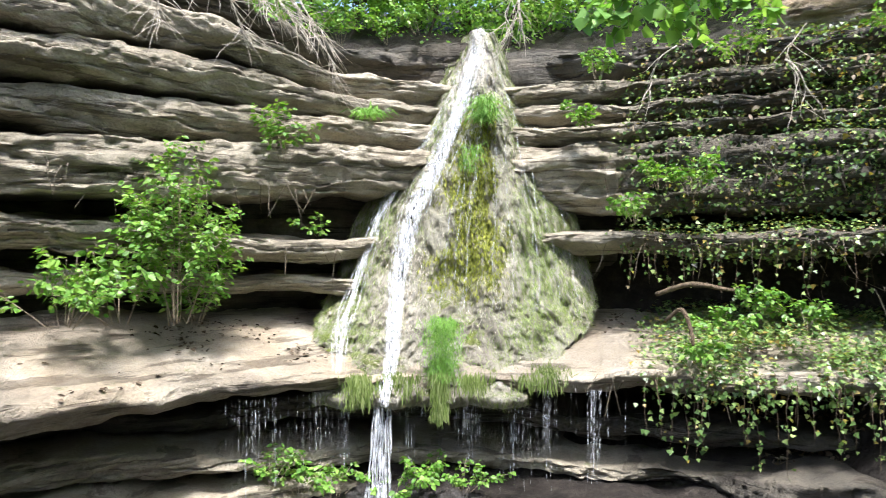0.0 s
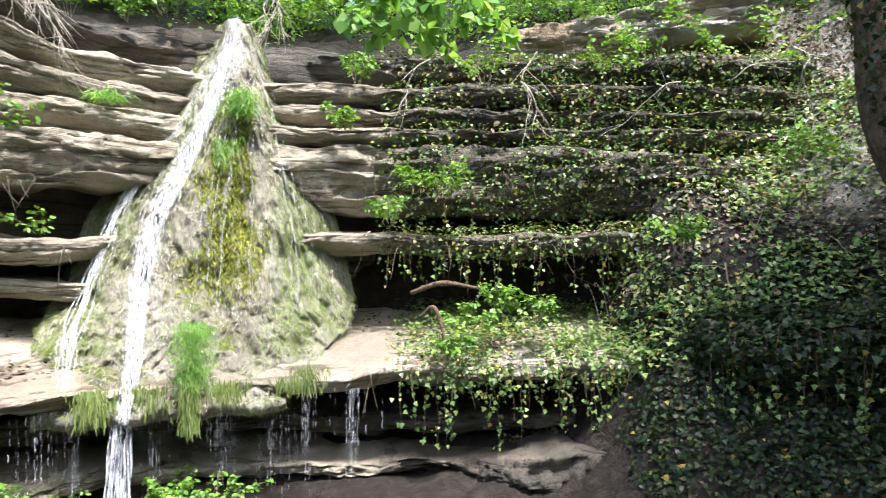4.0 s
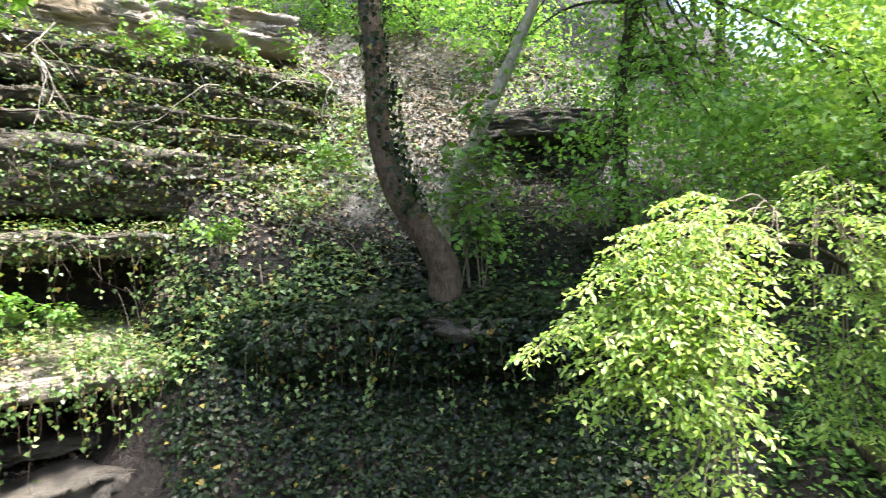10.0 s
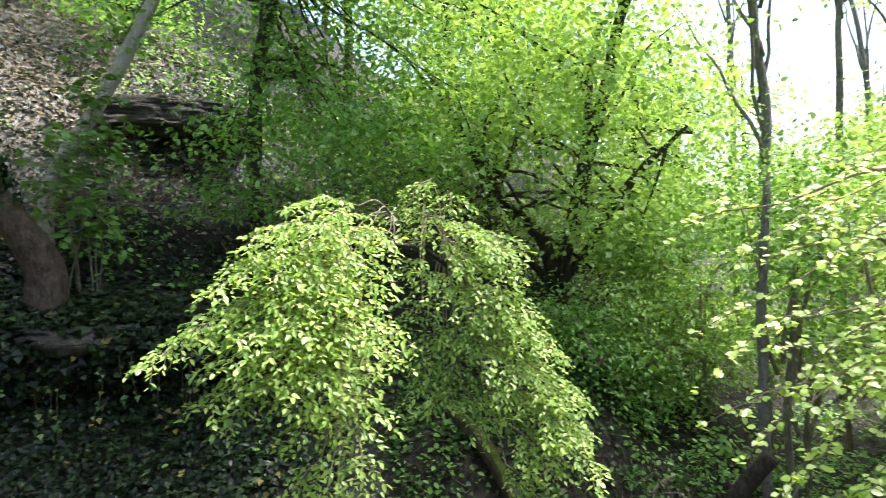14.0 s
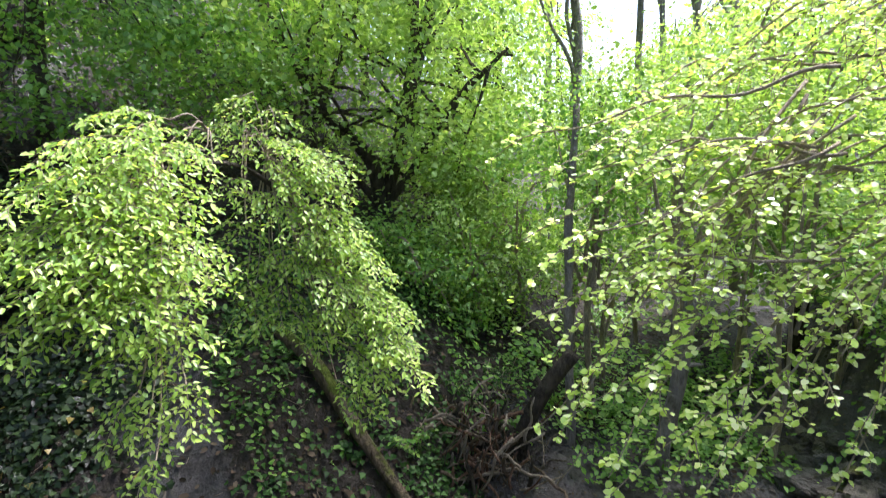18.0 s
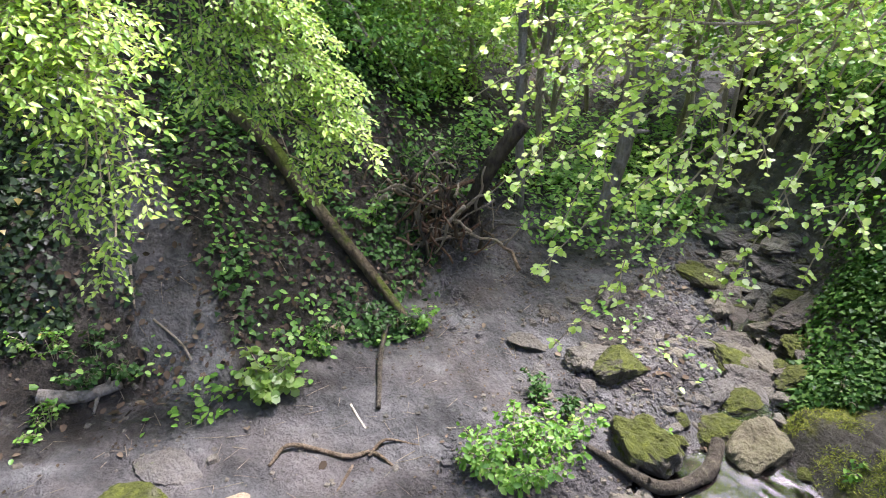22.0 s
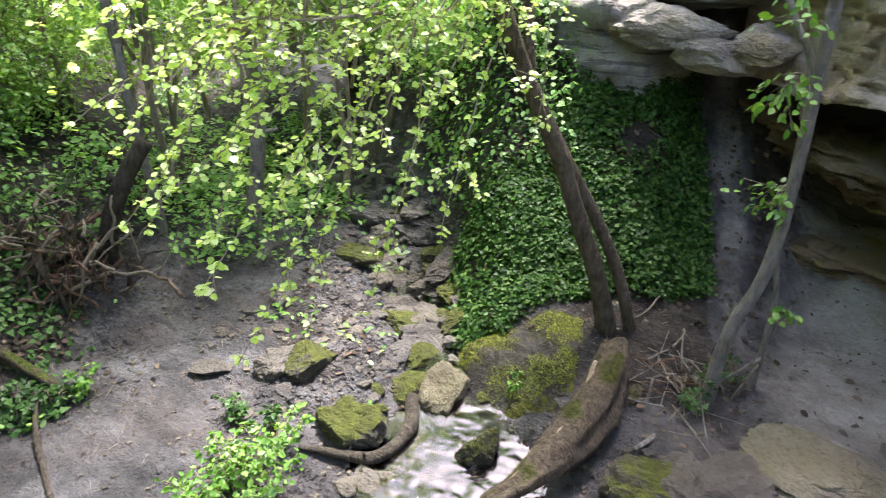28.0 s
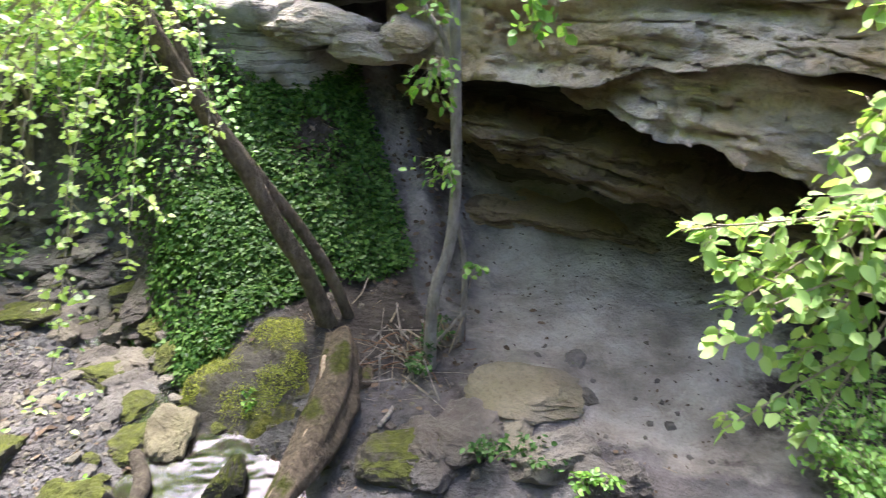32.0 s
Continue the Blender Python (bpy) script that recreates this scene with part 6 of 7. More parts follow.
    spots = ((0, 68, 15, 20), (1, 84, 17, 70), (0, 93, 16, 130), (2, 97, 13.5, 200), (1, 101, 20, 250), (2, 109, 14, 310), (0, 113, 19, 15), (1, 107, 27, 75), (1, 95, 27, 160), (0, 82, 25, 220), (2, 121, 19, 290), (1, 134, 22, 340), (2, 138, 13.5, 35), (2, 137, 12.2, 140), (1, 118, 34, 230), (0, 124, 38, 300), (2, 129, 27, 20), (1, 61, 19, 80), (0, 45, 19, 140), (1, 30, 17.5, 200), (0, 12, 17, 260), (1, -6, 17.5, 320), (0, -24, 16.5, 40), (1, -40, 17, 100), (0, 76, 20, 160), (2, 56, 15.5, 210), (2, 2, 15, 120), (1, 172, 15, 120), (0, 190, 14, 180), (1, 210, 14, 240), (1, 110, 45, 0), (0, 104, 38, 60), (1, 98, 44, 120), (1, 127, 50, 180), (0, 131, 40, 220), (2, -12, 14.6, 10), (2, 8, 14.8, 70), (2, 20, 14.5, 130), (2, -26, 13.8, 190), (2, 36, 15.0, 250), (2, -2, 16.5, 310))
    used = set()
    for k, a, r, turn in spots:
        m = Matrix.Translation(Vector(drop_on(a, r))) @ Matrix.Rotation(radians(turn), 4, "Z")
        if k not in used:
            used.add(k)
            kinds[k].matrix_basis = m
        else:
            copy_thing(kinds[k], m)
    # bushes behind the hanging twigs
    for k, (a, r, rise, half) in enumerate(((121, 8.6, 1.0, (1.0, 1.0, 1.1)), (128, 8.2, 3.0, (1.4, 1.2, 1.2)), (136, 8.8, 4.0, (1.6, 1.3, 1.5)), (115, 10.0, -3, (1.1, 1.1, 1.0)), (133, 10.5, 10, (1.8, 1.6, 1.3)), (150, 8.6, -4, (0.9, 0.9, 0.8)), (146, 9.5, -9, (0.8, 0.8, 0.7)), (101, 9.0, -7, (0.9, 0.9, 0.6)), (106, 9.0, -9, (0.9, 0.9, 0.7)), (111, 9.6, -6, (1.1, 1.1, 0.9)), (122, 9.6, -8, (1.2, 1.2, 0.9)), (104, 12, -1, (1.5, 1.5, 1.2)), (125, 12, 0, (1.6, 1.6, 1.4)), (140, 10.2, -6, (1.0, 1.0, 0.8)))):
        b3 = drop_on(a, r)
        c = spot(a, rise, r)
        wood_tree("bush", b3, "dense valley bush with small shiny leaves", [([b3 - np.array([0, 0, 0.15]), b3 * 0.5 + c * 0.5 + np.array([0.1, 0, 0]), c], (0.04, 0.03, 0.02)), ([b3 - np.array([0, 0, 0.15]), b3 * 0.5 + c * 0.5 + np.array([-0.3, 0.2, 0]), c + np.array([-0.5, 0.3, 0.2])], (0.03, 0.025, 0.012))],
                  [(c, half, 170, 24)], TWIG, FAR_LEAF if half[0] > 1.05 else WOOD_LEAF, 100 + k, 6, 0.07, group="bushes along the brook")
    for k, (a, r, h) in enumerate(((-30, 12.6, 1.6), (-21, 12.4, 1.7), (-12, 13.0, 1.9), (-5, 13.6, 1.6), (9, 13.8, 1.8), (16, 13.4, 1.9), (24, 13.4, 1.8), (33, 13.8, 1.8), (42, 14.2, 1.8), (50, 14.4, 1.8), (58, 13.8, 1.6), (3, 15.0, 2.4), (-17, 14.6, 2.6), (29, 15.2, 2.6), (38, 16, 2.8), (66, 13.2, 1.8), (-8, 12.9, 1.5), (-1.5, 13.2, 1.7), (5.5, 13.2, 1.6), (1, 14.2, 2.4), (-6, 15, 2.6))):
        b3 = drop_on(a, r)
        c = b3 + np.array([0.1, 0.1, h * 0.62])
        wood_tree("bush", b3, "leafy bush on the edge of the cliff", [([b3 - np.array([0, 0, 0.15]), (b3 + c) / 2 + np.array([0.15, 0, 0]), c], (0.035, 0.025, 0.012))], [(c, (h * 0.75, h * 0.75, h * 0.55), 130, 20)], DARK_BARK, WOOD_LEAF, 140 + k, 4, 0.09, group="bushes on the cliff edge")
    # a trunk fallen across the valley
    path = wander(smooth_path([spot(84, 11.6, 13), spot(98, 10.6, 13.2), spot(114, 10.2, 13)], 24), 0.1, 0.5, 4)
    v, f = tube(path, np.linspace(0.10, 0.05, 24), 8, 0.1)
    tagged(put("fallen_tree", v, fix_tris(f), DARK_BARK), "dark dead trunk caught across the valley trees", "tree trunk")


build_woods()


# ---- stones ----
def stone_mesh(name, seed, material, facets=11, n=14, rough=0.11, low=0.34):
    """An angular stone about one metre across: a ball cut by planes."""
    g = np.random.default_rng(seed)
    lin = np.linspace(-1, 1, n)
    u, w = np.meshgrid(lin, lin, indexing="ij")
    vs, fs = [], []
    for axis in range(3):
        for sgn in (1, -1):
            q = np.zeros((n, n, 3))
            q[..., axis], q[..., (axis + 1) % 3], q[..., (axis + 2) % 3] = sgn, u * sgn, w
            f = sheet_faces(n, n)
            fs.append(f + len(vs) * n * n)
            vs.append(q.reshape(-1, 3))
    d, weld = np.unique(np.round(unit(np.vstack(vs)), 5), axis=0, return_inverse=True)
    weld = weld.ravel()
    planes = unit(g.normal(0, 1, (facets, 3)) * np.array([1, 1, 1.4]))
    h = g.uniform(low, 0.5, facets)
    dots = d @ planes.T
    r = np.min(np.where(dots > 0.05, h / np.maximum(dots, 0.05), 9), 1)
    r = np.minimum(r, 0.62)
    r = r * (1 + rough * fbm(d * 3.5, 4, seed) + rough * 0.35 * fbm(d * 11, 2, seed + 3))
    return mesh_of(name, d * r[:, None], weld[np.vstack(fs)], material, False)


BED_STONE = rock_material("dark brook slab stone", [(0.036, 0.034, 0.031), (0.074, 0.070, 0.064), (0.13, 0.122, 0.112)], (0.085, 0.07, 0.05), 1.2, moss=0.04, rough=0.5)
TAN_BOULDER = rock_material("smooth tan boulder stone", [(0.084, 0.07, 0.049), (0.154, 0.133, 0.091), (0.203, 0.178, 0.133)], (0.13, 0.12, 0.06), 1.0, moss=0.1)
STONES = {m.name: [stone_mesh("stone", 200 + k, m) for k in range(7)] + [stone_mesh("stone", 230 + k, m, 16, 13, 0.10, 0.45) for k in range(3)] for m in (BOULDER, MOSSY_BOULDER, GREY_STONE, CAVE_STONE, TAN_BOULDER, BED_STONE)}


def lay_stone(name, at, size, material, seed, label, group="", turn=None, tilt=8, sink=0.3):
    g = np.random.default_rng(seed)
    ob = new(name, STONES[material.name][7 + seed % 3 if sink > 0.4 else seed % 7])
    ob.matrix_basis = Matrix.Translation(Vector(at) + Vector((0, 0, size[2] * (0.5 - sink)))) @ Euler((radians(g.uniform(-tilt, tilt)), radians(g.uniform(-tilt, tilt)), radians(g.uniform(0, 360) if turn is None else turn))).to_matrix().to_4x4() @ Matrix.Diagonal((size[0] * 1.15, size[1] * 1.15, size[2] * 1.25, 1))
    return tagged(ob, label, "stone", group)


def on_land(a, rise):
    """Where a line of sight at this bearing and rise meets the ground."""
    k = math.tan(radians(-rise))
    r = np.linspace(2.5, 16, 1400)
    p = polar(np.full_like(r, a), r, 0.0)
    gap = (EYE.z - r * k) - land(p[:, 0], p[:, 1])
    i = int(np.argmax(gap < 0)) if (gap < 0).any() else len(r) - 1
    return np.array([p[i, 0], p[i, 1], float(land(p[i, 0], p[i, 1]))])


def build_stones():
    named = ((145.0, -39.6, (0.46, 0.32, 0.34), TAN_BOULDER, "smooth tan boulder at the pool's edge"), (134.4, -42.0, (0.42, 0.36, 0.34), MOSSY_BOULDER, "moss-covered boulder by the pool"), (149.3, -44.6, (0.30, 0.26, 0.34), MOSSY_BOULDER, "pointed mossy stone standing in the pool"),
             (131.0, -35.8, (0.42, 0.30, 0.24), MOSSY_BOULDER, "mossy broken rock beside the path"), (127.6, -35.6, (0.34, 0.26, 0.20), BOULDER, "brown stone beside the path"), (128.6, -30.0, (0.34, 0.22, 0.20), BOULDER, "grey stone on the bank"), (120.8, -34.6, (0.30, 0.20, 0.12), BOULDER, "flat stone at the path's edge"),
             (137.8, -23.8, (0.70, 0.45, 0.34), BED_STONE, "large flat-topped rock in the brook"), (134.6, -21.0, (0.42, 0.32, 0.26), BOULDER, "dark rock above the brook"), (145.6, -28.2, (0.56, 0.40, 0.22), BED_STONE, "flat grey slab beside the ivy"), (141.6, -26.6, (0.52, 0.28, 0.14), BED_STONE, "flat grey slab in the brook"),
             (139.8, -24.8, (0.44, 0.26, 0.16), BOULDER, "dark slab in the brook"), (143.2, -30.4, (0.34, 0.24, 0.22), BOULDER, "dark stone in the brook"), (144.9, -35.2, (0.26, 0.2, 0.2), BOULDER, "small dark stone in the shallow water"), (136.2, -27.2, (0.5, 0.3, 0.2), MOSSY_BOULDER, "moss-edged rock by the brook"), (141.5, -39.0, (0.30, 0.26, 0.22), MOSSY_BOULDER, "mossy stone at the pool"),
             (142.5, -33.4, (0.34, 0.26, 0.16), BED_STONE, "grey stone in the brook bed"), (140.2, -31.8, (0.36, 0.28, 0.2), BED_STONE, "grey stone in the brook bed"), (138.6, -29.3, (0.32, 0.24, 0.2), BOULDER, "stone in the brook bed"),
             (100.9, -33.4, (0.15, 0.11, 0.10), GREY_STONE, "small pale stone on the clay bank"), (82.0, -41.2, (0.42, 0.26, 0.08), BED_STONE, "flat stone slab beside the path"), (78.0, -43.0, (0.4, 0.26, 0.10), MOSSY_BOULDER, "flat mossy slab beside the path"), (87.5, -46.0, (0.2, 0.14, 0.06), GREY_STONE, "flat stone set in the path"))
    for k, (a, e, size, mat, label) in enumerate(named):
        lay_stone("boulder" if size[0] > 0.3 else "stone", on_land(a, e), size, mat, 10 + k, label)
    slabs = ((183.4, -38.6, (0.8, 0.55, 0.14), TAN_BOULDER, "pale flat slab of bare bedrock"), (177.0, -42.6, (0.6, 0.45, 0.28), BED_STONE, "moss-edged grey boulder near the stump"), (172.0, -44.4, (0.5, 0.4, 0.3), BED_STONE, "moss-edged grey boulder near the stump"),
             (180.5, -41.2, (0.8, 0.4, 0.14), TAN_BOULDER, "low bare grey slab beside boulders"), (186.5, -44.0, (0.5, 0.35, 0.3), BOULDER, "tilted bare grey slab by the path"), (191.0, -45.0, (0.34, 0.28, 0.24), BOULDER, "grey block by the path"), (195.0, -44.6, (0.3, 0.24, 0.22), BOULDER, "grey block by the path"), (169.0, -45.0, (0.5, 0.4, 0.3), MOSSY_BOULDER, "mossy boulder below the fallen stump"), (187.8, -35.5, (0.2, 0.16, 0.1), BOULDER, "small loose stone below the overhang"), (189.5, -38.5, (0.18, 0.12, 0.08), BOULDER, "small loose stone below the overhang"))
    for k, (a, e, size, mat, label) in enumerate(slabs):
        lay_stone("boulder", on_land(a, e), size, mat, 60 + k, label, sink=0.45)
    # blocks lodged on the rock above the ivy bank
    for k, (a, e, r, size) in enumerate(((163.5, -6.4, 7.6, (0.95, 0.6, 0.34)), (167.4, -8.2, 7.35, (0.62, 0.45, 0.30)), (160.5, -5.5, 7.8, (0.5, 0.4, 0.3)), (170.5, -7.2, 7.3, (0.5, 0.5, 0.26)))):
        lay_stone("boulder", spot(a, e, r) - np.array([0, 0, 0.12]), size, CAVE_STONE, 90 + k, "weathered tan block lodged on the rock shelf", "lodged blocks", turn=-a, sink=0.5)
    # the rubble of the brook bed
    g = np.random.default_rng(24)
    for k in range(235):
        e = g.uniform(-36.5, -19.5)
        mid, half = np.interp(e, (-36.5, -33, -29, -25, -20), (142.5, 143.2, 142.6, 141.6, 138.5)), np.interp(e, (-36.5, -33, -25, -20), (4.0, 4.2, 3.8, 2.2))
        a = mid + g.normal(0, 0.55) * half
        if a > 147.0 + (-31 - e) * 0.35 or a < 128:
            continue
        s = g.uniform(0.09, 0.20) * (1.6 if g.random() < 0.22 else 1.0)
        mat = (BOULDER, BED_STONE, BED_STONE, BED_STONE, MOSSY_BOULDER, BOULDER)[g.integers(6)]
        lay_stone("stone", on_land(a, e), (s * 1.35, s * 0.95, s * 0.6), mat, 300 + k, "damp angular brook stone" if mat is not MOSSY_BOULDER else "damp mossy brook stone", "stones of the brook bed", sink=0.22)
    for k in range(44):
        a, e = g.uniform(122, 142), g.uniform(-42, -29)
        if a > 139 and e < -38:
            continue
        s = g.uniform(0.04, 0.12)
        lay_stone("stone", on_land(a, e), (s * 1.4, s, s * 0.5), (BOULDER, BED_STONE)[k % 2], 700 + k, "flat stone in trodden rubble beside the brook", "stones beside the brook", sink=0.4)
    for k in range(26):
        a = g.uniform(133, 154)
        e = -39.3 + g.normal(0, 0.5) if k % 2 else -46.6 + g.normal(0, 0.5)
        s = g.uniform(0.08, 0.2)
        lay_stone("stone", on_land(a, e), (s * 1.3, s, s * 0.7), (BOULDER, MOSSY_BOULDER)[k % 2], 800 + k, "wet dark stone on the pool's rim", "stones of the pool", sink=0.35)


build_stones()


def build_bedrock():
    """The low mossy rock shelf between the pool and the ivy bank."""
    a, r = np.linspace(145.5, 167, 120), np.linspace(3.45, 5.75, 90)
    aa, rr = np.meshgrid(a, r, indexing="ij")
    p = polar(aa, rr, 0.0)
    q = p.reshape(-1, 3) * np.array([1, 1, 0])
    front = np.interp(aa, (145, 149, 153, 158, 163, 167), (4.8, 4.5, 4.2, 4.1, 4.3, 4.6)) + (fbm(q * 1.7, 3, 31) * 0.10).reshape(aa.shape)
    back = np.interp(aa, (145, 150, 156, 161, 167), (5.0, 5.25, 5.5, 5.5, 5.3))
    rise = np.clip((rr - front) / 0.38, 0, 1) * np.clip((back - rr) / 0.3 + 0.35, 0, 1) * np.clip((aa - 146) / 1.2, 0, 1) * np.clip((160.5 - aa) / 1.5, 0, 1)
    steps = fbm(q * np.array([1.3, 1.3, 1]), 4, 33)
    top = 0.05 + 0.05 * np.round(steps * 3).reshape(aa.shape) / 1.5 + (fbm(q * 4, 5, 35) * 0.045 + fbm(q * 14, 3, 37) * 0.018).reshape(aa.shape)
    low = land(p[..., 0], p[..., 1])
    p[..., 2] = (low - 0.06) * (1 - rise) + np.maximum(top, low + 0.03) * rise
    ob = put("bedrock_shelf", p.reshape(-1, 3), sheet_faces(120, 90), SHELF_ROCK)
    SURFACES["shelf"] = [(p.reshape(-1, 3), sheet_faces(120, 90))]
    tagged(ob, "low brown rock shelf with yellow-green moss beside the pool", "rock", kind="structure")


SHELF_ROCK = rock_material("mossy bedrock shelf", [(0.02, 0.0175, 0.014), (0.058, 0.052, 0.044), (0.12, 0.11, 0.098)], (0.05, 0.045, 0.03), 1.2, moss=0.40, moss_tone=(0.10, 0.105, 0.008), bump=1.0)
build_bedrock()


def build_shelf_moss():
    """Short moss in cushions on the rock shelf by the pool."""
    g = np.random.default_rng(34)
    p, n = scatter_on("shelf", 60000, lambda a, r, q: (q[:, 2] > land(q[:, 0], q[:, 1]) + 0.02) * patchy(q, 2.0, 0.0, 0.3, 36), g)
    q, m, t = spread_leaves(p, n, g, 0.3, 0.9, -0.6, 0.012)
    leaf_cloud("moss", q, m, t, g.uniform(0.018, 0.04, len(p)), "needle", CUSHION_MOSS, label="yellow-green moss cushions on the low rock shelf", category="moss", curl=0.05)


build_shelf_moss()


def build_gravel():
    g = np.random.default_rng(25)
    near = lambda a, r, q: np.clip(1.6 - off_line(q[:, 0], q[:, 1], CHANNEL) / 1.0, 0.0, 1) * 0.9 + 0.10 * (q[:, 2] < 0.25)
    rubble = lambda a, r, q: np.maximum(near(a, r, q), 0.5 * ((a > 120) & (a < 145) & (r < 6.4))) * np.where(a > 176, 0.6, 1.0)
    p, n = scatter_land(26000, rubble, 70, 205, 3.2, 12, g)
    s = g.uniform(0.008, 0.036, len(p)) * np.where(g.random(len(p)) < 0.1, 1.8, 1.0)
    cube = np.array([(-1, -1, -0.6), (1, -0.8, -0.6), (0.9, 1, -0.6), (-1, 0.8, -0.6), (-0.6, -0.5, 0.5), (0.5, -0.6, 0.6), (0.6, 0.5, 0.5), (-0.5, 0.6, 0.6)])
    a = g.uniform(0, 6.28, len(p))
    rot = np.stack([np.stack([np.cos(a), -np.sin(a), 0 * a], -1), np.stack([np.sin(a), np.cos(a), 0 * a], -1), np.stack([0 * a, 0 * a, 1 + 0 * a], -1)], 1)
    v = p[:, None] + np.einsum("nij,nkj->nki", rot, cube[None] * (s[:, None, None] * g.uniform(0.6, 1.2, (len(p), 8, 3))))
    f = np.array([(0, 3, 2, 1), (4, 5, 6, 7), (0, 1, 5, 4), (1, 2, 6, 5), (2, 3, 7, 6), (3, 0, 4, 7)])
    faces = (np.arange(len(p)) * 8)[:, None, None] + f[None]
    ob = put("gravel", v.reshape(-1, 3), faces.reshape(-1, 4), BOULDER, smooth=False)
    tagged(ob, "loose grey gravel and chips on clay and brook bed", "gravel", kind="stuff")
    clods = lambda a, r, q: patchy(q, 1.4, -0.5, 0.3, 41) * np.where(off_line(q[:, 0], q[:, 1], TRAIL) < 0.7, 0.12, 1.0) * np.where(off_line(q[:, 0], q[:, 1], CHANNEL) < 0.35, 0.1, 1.0)
    p, n = scatter_land(20000, clods, 112, 150, 3.3, 8.2, g)
    s = g.uniform(0.008, 0.03, len(p)) * np.where(g.random(len(p)) < 0.12, 2.0, 1.0)
    v = p[:, None] + cube[None] * (s[:, None, None] * g.uniform(0.5, 1.4, (len(p), 8, 3)))
    faces = (np.arange(len(p)) * 8)[:, None, None] + f[None]
    ob = put("clods", v.reshape(-1, 3), faces.reshape(-1, 4), GROUND, smooth=False)
    ob.data.attributes.new("mud", "FLOAT", "POINT").data.foreach_set("value", np.full(len(p) * 8, 0.8, np.float32))
    tagged(ob, "crumbled brown soil and clods beside the brook", "soil", kind="stuff")


build_gravel()


def build_litter():
    g = np.random.default_rng(26)
    off_trail = lambda a, r, q: np.where(off_line(q[:, 0], q[:, 1], TRAIL) < 0.95, 0.03, 1.0) * np.where(r < 4.6, 0.12, 1.0) * np.where(off_line(q[:, 0], q[:, 1], CHANNEL) < 0.7, 0.1, 1.0) * patchy(q, 0.8, -0.7, 0.4, 15)
    p, n = scatter_land(34000, lambda a, r, q: off_trail(a, r, q) * np.where((a > 176) & (r > 4.0), 0.02, 1.0), 40, 200, 3.4, 14, g)
    q, m, t = spread_leaves(p, n, g, 0.3, 0.5, 0.3, 0.03)
    leaf_cloud("leaf_litter", q, m, t, g.uniform(0.04, 0.095, len(p)), "oval", LITTER, label="brown dead leaves strewn over soil and path edges", category="leaf litter")
    p, n = scatter_land(15000, lambda a, r, q: patchy(q, 1.3, -0.5, 0.5, 20) * np.where(a > 168, 0.25, 0.8), 66, 205, 2.7, 8.5, g)
    q, m, t = spread_leaves(p, n, g, 0.8, 0.5, 0.1, 0.012)
    leaf_cloud("leaf_litter", q, m, t, g.uniform(0.012, 0.045, len(p)), "oval", LITTER, label="crumbled dead leaves trodden into the path", category="leaf litter")
    p, n = scatter_land(1500, lambda a, r, q: np.where(a > 168, 0.35, 0.8), 66, 200, 2.8, 8.0, g)
    bits = []
    for k, o in enumerate(p):
        way = unit(np.append(g.normal(0, 1, 2), 0.0))
        way = unit(way - n[k] * (way * n[k]).sum())
        length = g.uniform(0.04, 0.22)
        bits.append(tube(wander(smooth_path([o + UP(0.006), o + way * length + UP(0.008)], 5), 0.008, 5, k), np.linspace(1, 0.5, 5) * g.uniform(0.0015, 0.0045), 4))
    v, f = joined(bits)
    tagged(put("dry_twigs", v, fix_tris(f), ROOTS), "small dry twigs scattered over path and banks", "twigs", kind="stuff")
    p, n = scatter_on("ledge", 9000, lambda a, r, q: (q[:, 2] > 2.1) * patchy(q, 1.2, -0.1, 0.6, 16) * np.where((a > -10) & (a < 14), 0.1, 1), g)
    q, m, t = spread_leaves(p, n, g, 0.3, 0.5, 0.3, 0.03)
    leaf_cloud("leaf_litter", q, m, t, g.uniform(0.04, 0.09, len(p)), "oval", LITTER, label="brown dead leaves on the rock ledge", category="leaf litter")
    p, n = scatter_land(9000, lambda a, r, q: patchy(q, 1.1, 0.0, 0.6, 17) * np.where(off_line(q[:, 0], q[:, 1], TRAIL) < 0.6, 0.0, 1.0), 68, 140, 4.3, 9, g)
    q, m, t = spread_leaves(p, n, g, 0.6, 0.5, 0.2, 0.12)
    leaf_cloud("herbs", q, m, t, g.uniform(0.04, 0.09, len(p)), "oval", HERB, label="low spring herbs on the path banks", category="herbs")
    p, n = scatter_land(8000, lambda a, r, q: patchy(q, 0.8, -0.1, 0.5, 18), -45, 48, 11.8, 16, g)
    q, m, t = spread_leaves(p, n, g, 0.5, 0.6, 0.3, 0.5)
    leaf_cloud("undergrowth", q, m, t, g.uniform(0.06, 0.13, len(p)), "oval", WOOD_LEAF, label="green undergrowth along the cliff top", category="undergrowth")
    p, n = scatter_land(16000, lambda a, r, q: patchy(q, 0.8, -0.2, 0.5, 19), 48, 112, 8.5, 16, g)
    q, m, t = spread_leaves(p, n, g, 0.5, 0.6, 0.3, 0.4)
    leaf_cloud("undergrowth", q, m, t, g.uniform(0.05, 0.12, len(p)), "oval", WOOD_LEAF, label="green undergrowth on the wooded slope", category="undergrowth")


build_litter()


